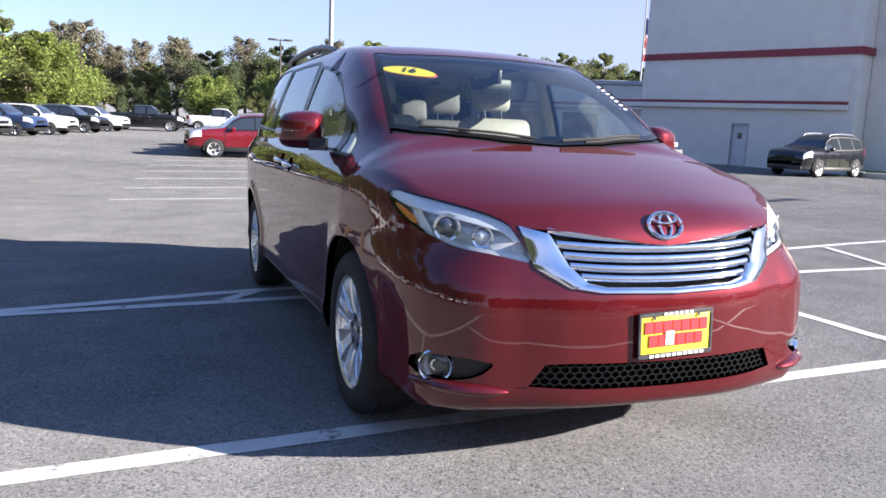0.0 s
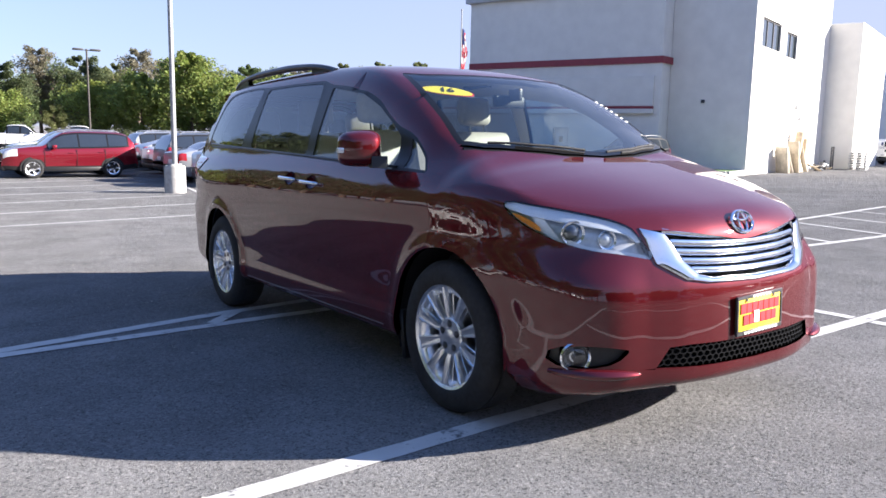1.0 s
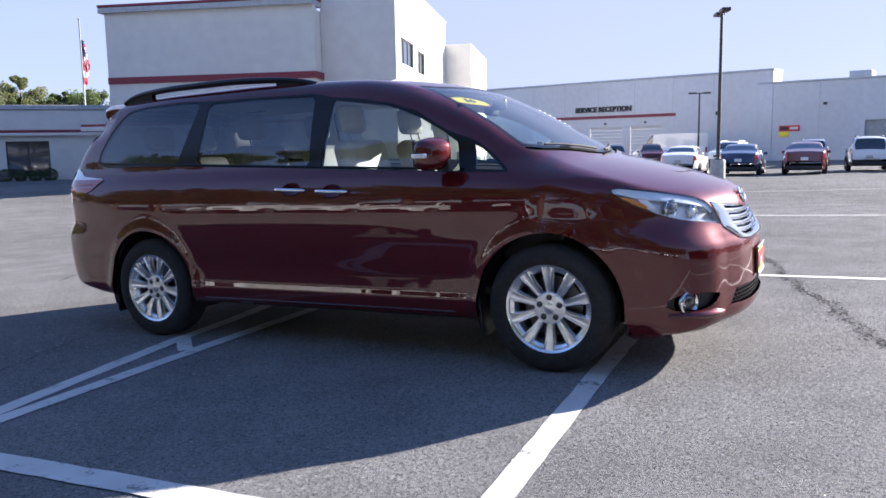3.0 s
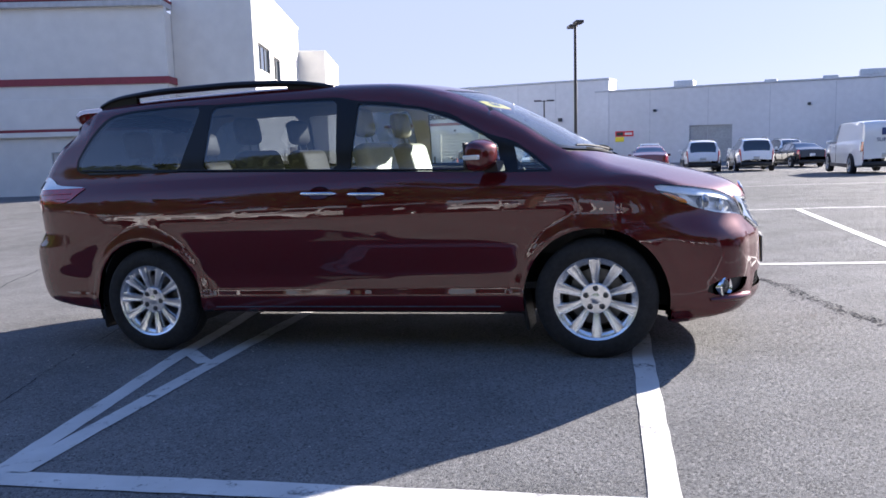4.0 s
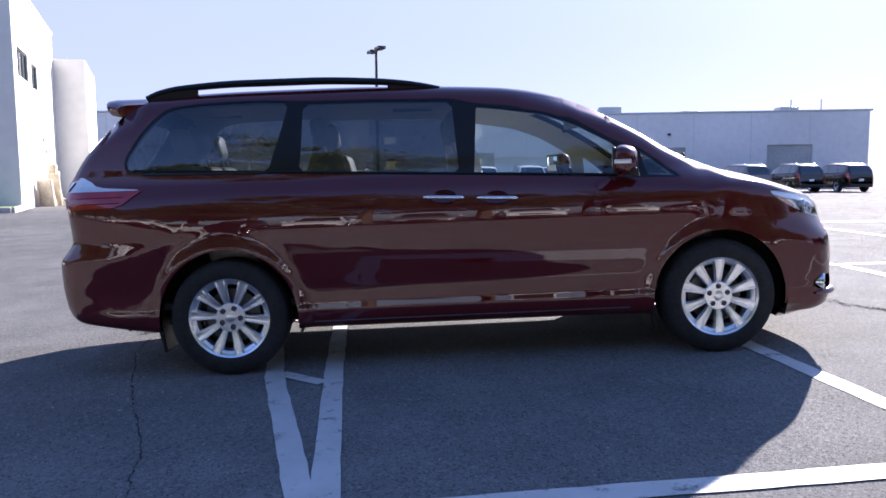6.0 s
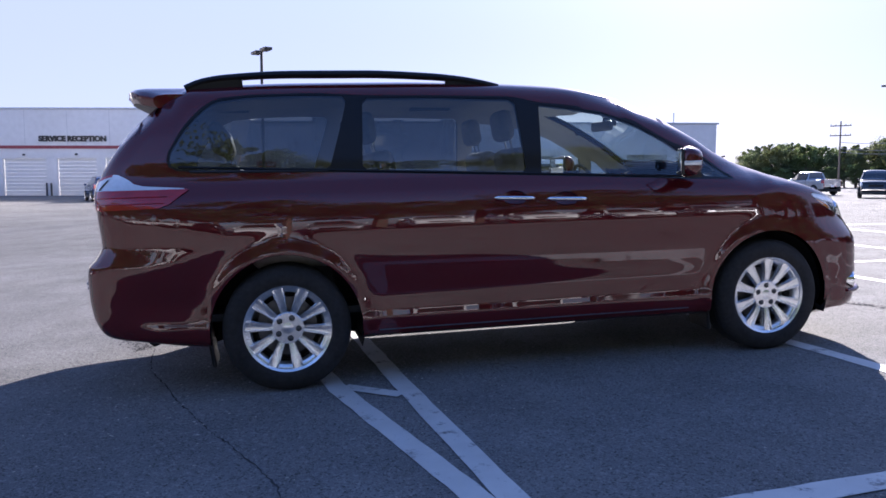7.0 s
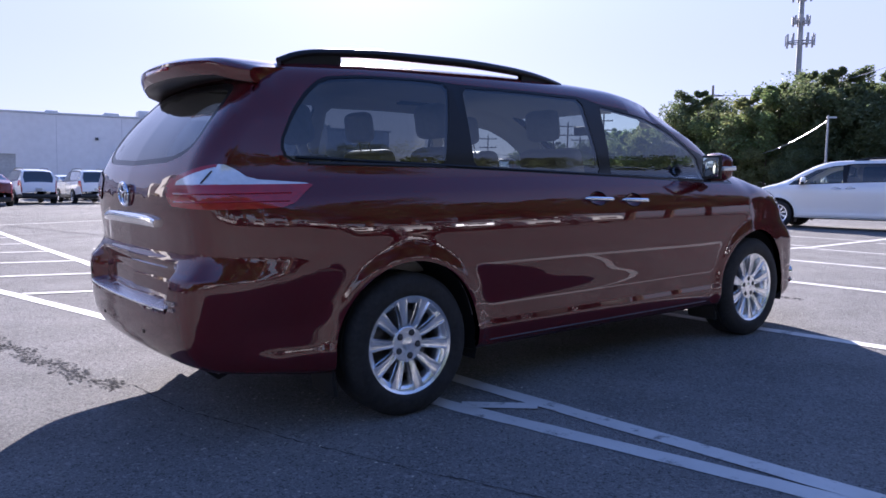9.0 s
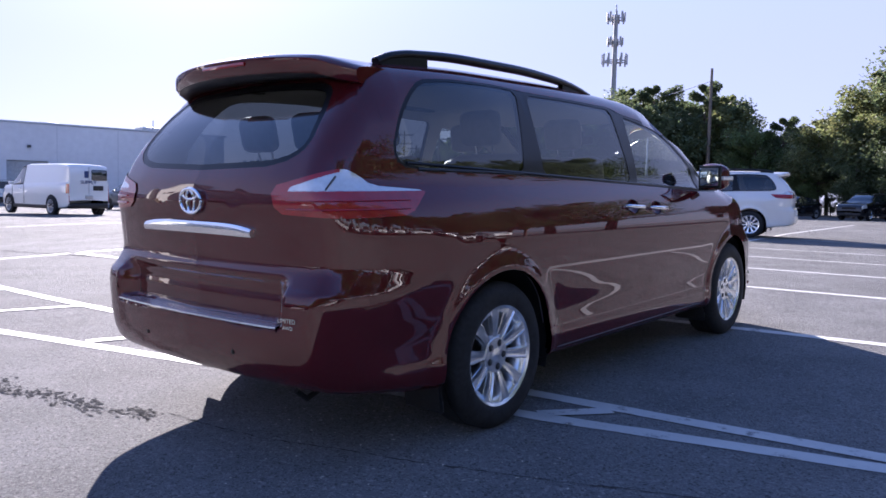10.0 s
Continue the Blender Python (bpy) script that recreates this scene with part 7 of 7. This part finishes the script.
flag = thing("flagpole", "white flagpole with a striped flag hanging limp", "flag", pose(34.4, 47.5, -.3))
part("pole", lathe(bmesh.new(), [(.08, 0), (.05, 11.2), (.09, 11.3), (.001, 11.4)], 10, "z"), POLE_GREY, flag)
FLAG_RED = mat("flag_red", (.55, .03, .04), .8, grain=.08, scale=20)
FLAG_BLUE = mat("flag_blue", (.03, .05, .22), .8, grain=.08, scale=20)
FLAG_WHITE = mat("flag_white", (.75, .75, .74), .8, grain=.05, scale=20)
for k in range(7):
    bm = bmesh.new()
    rows = []
    for t in np.linspace(0, 1, 14):
        z = 9.9 - 3.3 * t
        x = .06 + .075 * k * (.45 + .55 * math.sin(math.pi * min(1, t * 1.1)) ** 2) + .05 * math.sin(t * 6 + k) * t
        rows.append([bm.verts.new((x + d, .10 * math.sin(k * 2.1 + t * 5 + d * 9), z - .25 * k * (1 - t) * .3)) for d in (0, .06, .12)])
    for p, q in zip(rows, rows[1:]):
        for i in range(2):
            bm.faces.new((p[i], p[i + 1], q[i + 1], q[i]))
    bmesh.ops.solidify(bm, geom=bm.faces[:], thickness=.01)
    fold = part("flag_fold", bm, FLAG_RED, flag)
    for m in (FLAG_WHITE, FLAG_BLUE):
        fold.data.materials.append(m)
    for p in fold.data.polygons:
        drop = (9.9 - p.center.z) / 3.3
        p.material_index = 2 if drop < .38 and k < 4 else int(drop * 7 + k * .7) % 2

# ---- trees: tapered trunks, limbs, crowns of many small leaf clumps ----
BARK = mat("bark", (.10, .075, .055), .9, grain=.3, scale=12, bump=.6, bump_scale=40)


def leaf_material(name, color, vary=.28):
    m = bpy.data.materials.new(name)
    m.use_nodes = True
    n, l = m.node_tree.nodes, m.node_tree.links
    b = n["Principled BSDF"]
    geo, ramp, hsv, info = n.new("ShaderNodeNewGeometry"), n.new("ShaderNodeMapRange"), n.new("ShaderNodeHueSaturation"), n.new("ShaderNodeMapRange")
    hsv.inputs["Color"].default_value = (*color, 1)
    ramp.inputs["To Min"].default_value, ramp.inputs["To Max"].default_value = 1 - vary, 1 + vary
    info.inputs["To Min"].default_value, info.inputs["To Max"].default_value = .475, .515
    l.new(geo.outputs["Random Per Island"], ramp.inputs["Value"])
    l.new(geo.outputs["Random Per Island"], info.inputs["Value"])
    l.new(ramp.outputs["Result"], hsv.inputs["Value"])
    l.new(info.outputs["Result"], hsv.inputs["Hue"])
    l.new(hsv.outputs["Color"], b.inputs["Base Color"])
    b.inputs["Roughness"].default_value = .65
    b.inputs["Transmission Weight"].default_value = 0
    tr, mix = n.new("ShaderNodeBsdfTranslucent"), n.new("ShaderNodeMixShader")
    mix.inputs["Fac"].default_value = .45
    l.new(hsv.outputs["Color"], tr.inputs["Color"])
    l.new(b.outputs["BSDF"], mix.inputs[1])
    l.new(tr.outputs["BSDF"], mix.inputs[2])
    l.new(mix.outputs["Shader"], n["Material Output"].inputs["Surface"])
    return m


LEAF = {"lime": leaf_material("lime_leaves", (.23, .285, .062)), "green": leaf_material("green_leaves", (.15, .20, .07)), "dark": leaf_material("dark_leaves", (.12, .15, .065)), "russet": leaf_material("russet_leaves", (.24, .225, .15)), "olive": leaf_material("olive_leaves", (.19, .21, .08))}


def tree_meshes(seed, height, spread, trunk_part, leaves, size, shape, clump=.92):
    """The trunk mesh and the crown mesh of one kind of tree."""
    rnd = random.Random(seed)
    trunk, tips = bmesh.new(), []
    lean = Vector((rnd.uniform(-.05, .05), rnd.uniform(-.05, .05), 1))
    pts = [lean * (height * .92 * t) + Vector((rnd.uniform(-.08, .08), rnd.uniform(-.08, .08), 0)) * t * 2 for t in np.linspace(0, 1, 9)]
    tube(trunk, pts, [max(.02, .022 * height * (1 - .93 * t)) for t in np.linspace(0, 1, 9)], 7)
    for k in range(26):
        t = trunk_part + (1 - trunk_part) * (k + rnd.random()) / 26
        i = min(7, int(t * 8))
        base = pts[i].lerp(pts[i + 1], t * 8 - i)
        u = (t - trunk_part) / (1 - trunk_part)
        reach = spread * (shape(u)) * rnd.uniform(.7, 1.15)
        ang = k * 2.4 + rnd.uniform(-.5, .5)
        tip = base + Vector((math.cos(ang) * reach, math.sin(ang) * reach, reach * rnd.uniform(.15, .55)))
        mid = base.lerp(tip, .5) + Vector((0, 0, -.06 * reach))
        tube(trunk, [base, mid, tip], [.0065 * height * (1 - .5 * u), .004 * height, .004], 5)
        for f in (.35, .6, .8, 1.0):
            tips.append((base.lerp(tip, f), reach * (.22 + .2 * f)))
    verts, faces = [], []
    for k in range(leaves):
        c, r = tips[rnd.randrange(len(tips))]
        while True:
            d = Vector((rnd.uniform(-1, 1), rnd.uniform(-1, 1), rnd.uniform(-1, 1)))
            if d.length < 1:
                break
        p = c + d * max(.35, r) * clump
        q = Euler((rnd.uniform(-.9, .9), rnd.uniform(-.9, .9), rnd.uniform(0, 6.28))).to_matrix()
        sc = size * rnd.uniform(.55, 1.3)
        n = len(verts)
        for x, y, z in ((-.5, 0, 0), (-.12, .34, .07), (.5, .05, -.05), (.1, -.34, .06)):
            verts.append(tuple(p + q @ Vector((x, y, z)) * sc))
        faces += [(n, n + 1, n + 2), (n, n + 2, n + 3)]
    me = bpy.data.meshes.new("crown")
    me.from_pydata(verts, [], faces)
    return finish(trunk, "trunk", BARK), me


ROUND = lambda u: math.sin(math.pi * min(1, .18 + .82 * u)) ** .7
PINE = lambda u: .45 + .5 * math.sin(math.pi * u)
KINDS = {
    "lime": (tree_meshes(1, 8.0, 3.0, .18, 10500, .29, ROUND), "lime", "bright yellow-green broadleaf tree behind the parked cars"),
    "lime_small": (tree_meshes(2, 6.0, 2.6, .22, 8000, .26, ROUND), "lime", "small yellow-green broadleaf tree behind the parked cars"),
    "green": (tree_meshes(3, 11.0, 3.8, .2, 15000, .29, ROUND, .74), "green", "green broadleaf tree at the edge of the car park"),
    "dark": (tree_meshes(4, 12.0, 4.2, .16, 16000, .30, ROUND, .76), "dark", "dark green broadleaf tree at the edge of the car park"),
    "pine": (tree_meshes(5, 14.0, 2.4, .48, 5200, .36, PINE), "russet", "tall thin pine with a bare trunk and russet crown"),
    "olive": (tree_meshes(6, 12.0, 3.6, .22, 15000, .29, ROUND, .74), "olive", "olive green broadleaf tree at the edge of the car park"),
    "tall": (tree_meshes(7, 16.0, 5.0, .14, 24000, .25, ROUND, .86), "dark", "tall dark green broadleaf tree at the edge of the car park"),
}


def tree(kind, x, y, scale=1.0, turn=0.0, z=None):
    (trunk, crown), leaf, label = KINDS[kind]
    t = thing("tree", label, "tree", pose(x, y, float(ground_z(x, y)) - .05 if z is None else z, 0, 0, turn) @ Matrix.Diagonal((scale, scale, scale * random.uniform(.92, 1.1), 1)), "trees round the car park")
    ob = new("trunk", trunk)
    ob.parent = t
    if not crown.materials:
        crown.materials.append(LEAF[leaf])
    ob = new("crown", crown)
    ob.parent = t
    return t


rt = random.Random(11)
# woods beyond the far rows
for k in range(30):
    x = -42 + 3.2 * k + rt.uniform(-1, 1)
    tree(rt.choice(["pine", "pine", "pine", "olive", "dark"]), x, 92 + rt.uniform(-6, 8) - .1 * k, rt.uniform(.6, .8), rt.uniform(0, 360))
for k in range(24):
    x = -44 + 3.8 * k + rt.uniform(-1, 1)
    tree(rt.choice(["pine", "dark", "green", "olive"]), x, 104 + rt.uniform(-4, 6), rt.uniform(.68, .86), rt.uniform(0, 360))
for k in range(34):
    tree(rt.choice(["dark", "olive", "green"]), -46 + 3.3 * k + rt.uniform(-1, 1), 87 + rt.uniform(-2, 3) - .12 * k, rt.uniform(.26, .40), rt.uniform(0, 360))
for x, y, k, s in ((-20, 62, "lime", 1.15), (-15.5, 66, "lime", 1.3), (-12.5, 69, "olive", .8), (-9.5, 69, "lime", 1.05), (-26, 60, "green", .85), (-7.0, 74, "lime_small", .9), (11.5, 72, "lime", .8), (15, 70, "lime_small", 1.2), (4.0, 76, "lime_small", .9), (18.5, 66, "lime", 1.0), (22, 64, "lime_small", 1.1), (26, 62, "lime_small", 1.15), (30, 60, "olive", .7), (-33, 58, "olive", .7), (20, 58, "lime_small", .8)):
    tree(k, x, y, s, rt.uniform(0, 360))
for k in range(24):
    tree(rt.choice(["green", "olive", "green"]), 26 + 2.9 * k, 88 - .45 * k + rt.uniform(-3, 3), rt.uniform(.78, .96), rt.uniform(0, 360))
for k in range(44):
    tree(rt.choice(["dark", "dark", "olive"]), -52 + 2.6 * k + rt.uniform(-1, 1), 112 + rt.uniform(-3, 3), rt.uniform(.62, .80), rt.uniform(0, 360))
# the woods across the road: bearing from the car park's middle, distance, height
WOODS = curve([(-104, 10.5), (-96, 12.0), (-88, 14.0), (-82, 15.0), (-79, 12.4), (-76.5, 9.2), (-74, 8.2), (-72, 8.4), (-69, 10.8), (-66, 12.4), (-62, 12.8), (-59, 12.0), (-56, 11.8), (-52, 10.6), (-49, 9.2), (-47.5, 8.0), (-45, 9.2), (-43, 8.6), (-41, 6.6), (-38, 7.4), (-34, 7.0)])
RANGE = curve([(-104, 54), (-80, 64), (-74, 70), (-68, 75), (-60, 78), (-55, 86), (-49, 98), (-46, 118), (-34, 130)])
for row, dense in ((0, 1.9), (1, 1.7), (2, 2.4), (3, 1.2)):
    bearing = -103.0
    while bearing < -34:
        r = float(RANGE(bearing)) + (0, 7, -5, 3)[row] + rt.uniform(-2, 2)
        h = float(WOODS(bearing)) * (1.0, 1.02, .5, .28)[row] * rt.uniform(.84, 1.08)
        kind = rt.choice(["dark", "dark", "green", "olive"])
        tree(kind, -4 + r * math.cos(radians(bearing)), 3 + r * math.sin(radians(bearing)), h / {"dark": 12.6, "green": 11.6, "olive": 12.6}[kind], rt.uniform(0, 360))
        bearing += dense * 70 / r * rt.uniform(.8, 1.25)
# the belt of tall trees behind the walk
for k in range(32):
    tree("tall", -25.5 + rt.uniform(-2, 2), -44 + 4.2 * k, rt.uniform(.86, 1.28), rt.uniform(0, 360))

# clipped shrubs along the low wing
def shrub_mesh(seed, radius, leaves):
    rnd = random.Random(seed)
    verts, faces = [], []
    for k in range(leaves):
        d = Vector((rnd.gauss(0, 1), rnd.gauss(0, 1), rnd.gauss(0, 1))).normalized()
        p = d * radius * rnd.uniform(.78, 1.04)
        p.z = p.z * .92 + radius * .86
        q = Euler((rnd.uniform(-1.2, 1.2), rnd.uniform(-1.2, 1.2), rnd.uniform(0, 6.28))).to_matrix()
        n, sc = len(verts), rnd.uniform(.05, .09)
        for x, y, z in ((-.5, 0, 0), (0, .36, .06), (.5, 0, -.04), (0, -.36, .05)):
            verts.append(tuple(p + q @ Vector((x, y, z)) * sc))
        faces += [(n, n + 1, n + 2), (n, n + 2, n + 3)]
    me = bpy.data.meshes.new("shrub")
    me.from_pydata(verts, [], faces)
    me.materials.append(LEAF["dark"])
    return me


SHRUBS = [shrub_mesh(k, r, 1500) for k, r in ((1, .40), (2, .45), (3, .37))]
for k in range(11):
    at = wing.matrix_basis @ Vector((.9 + .85 * k, -.85, 0))
    bush = new("shrub", SHRUBS[k % 3])
    bush.matrix_basis = pose(at.x, at.y, float(ground_z(at.x, at.y)) - .03, 0, 0, 50 * k)
    tagged(bush, "round clipped dark green shrub below the showroom windows", "shrub", "clipped shrubs along the wing")
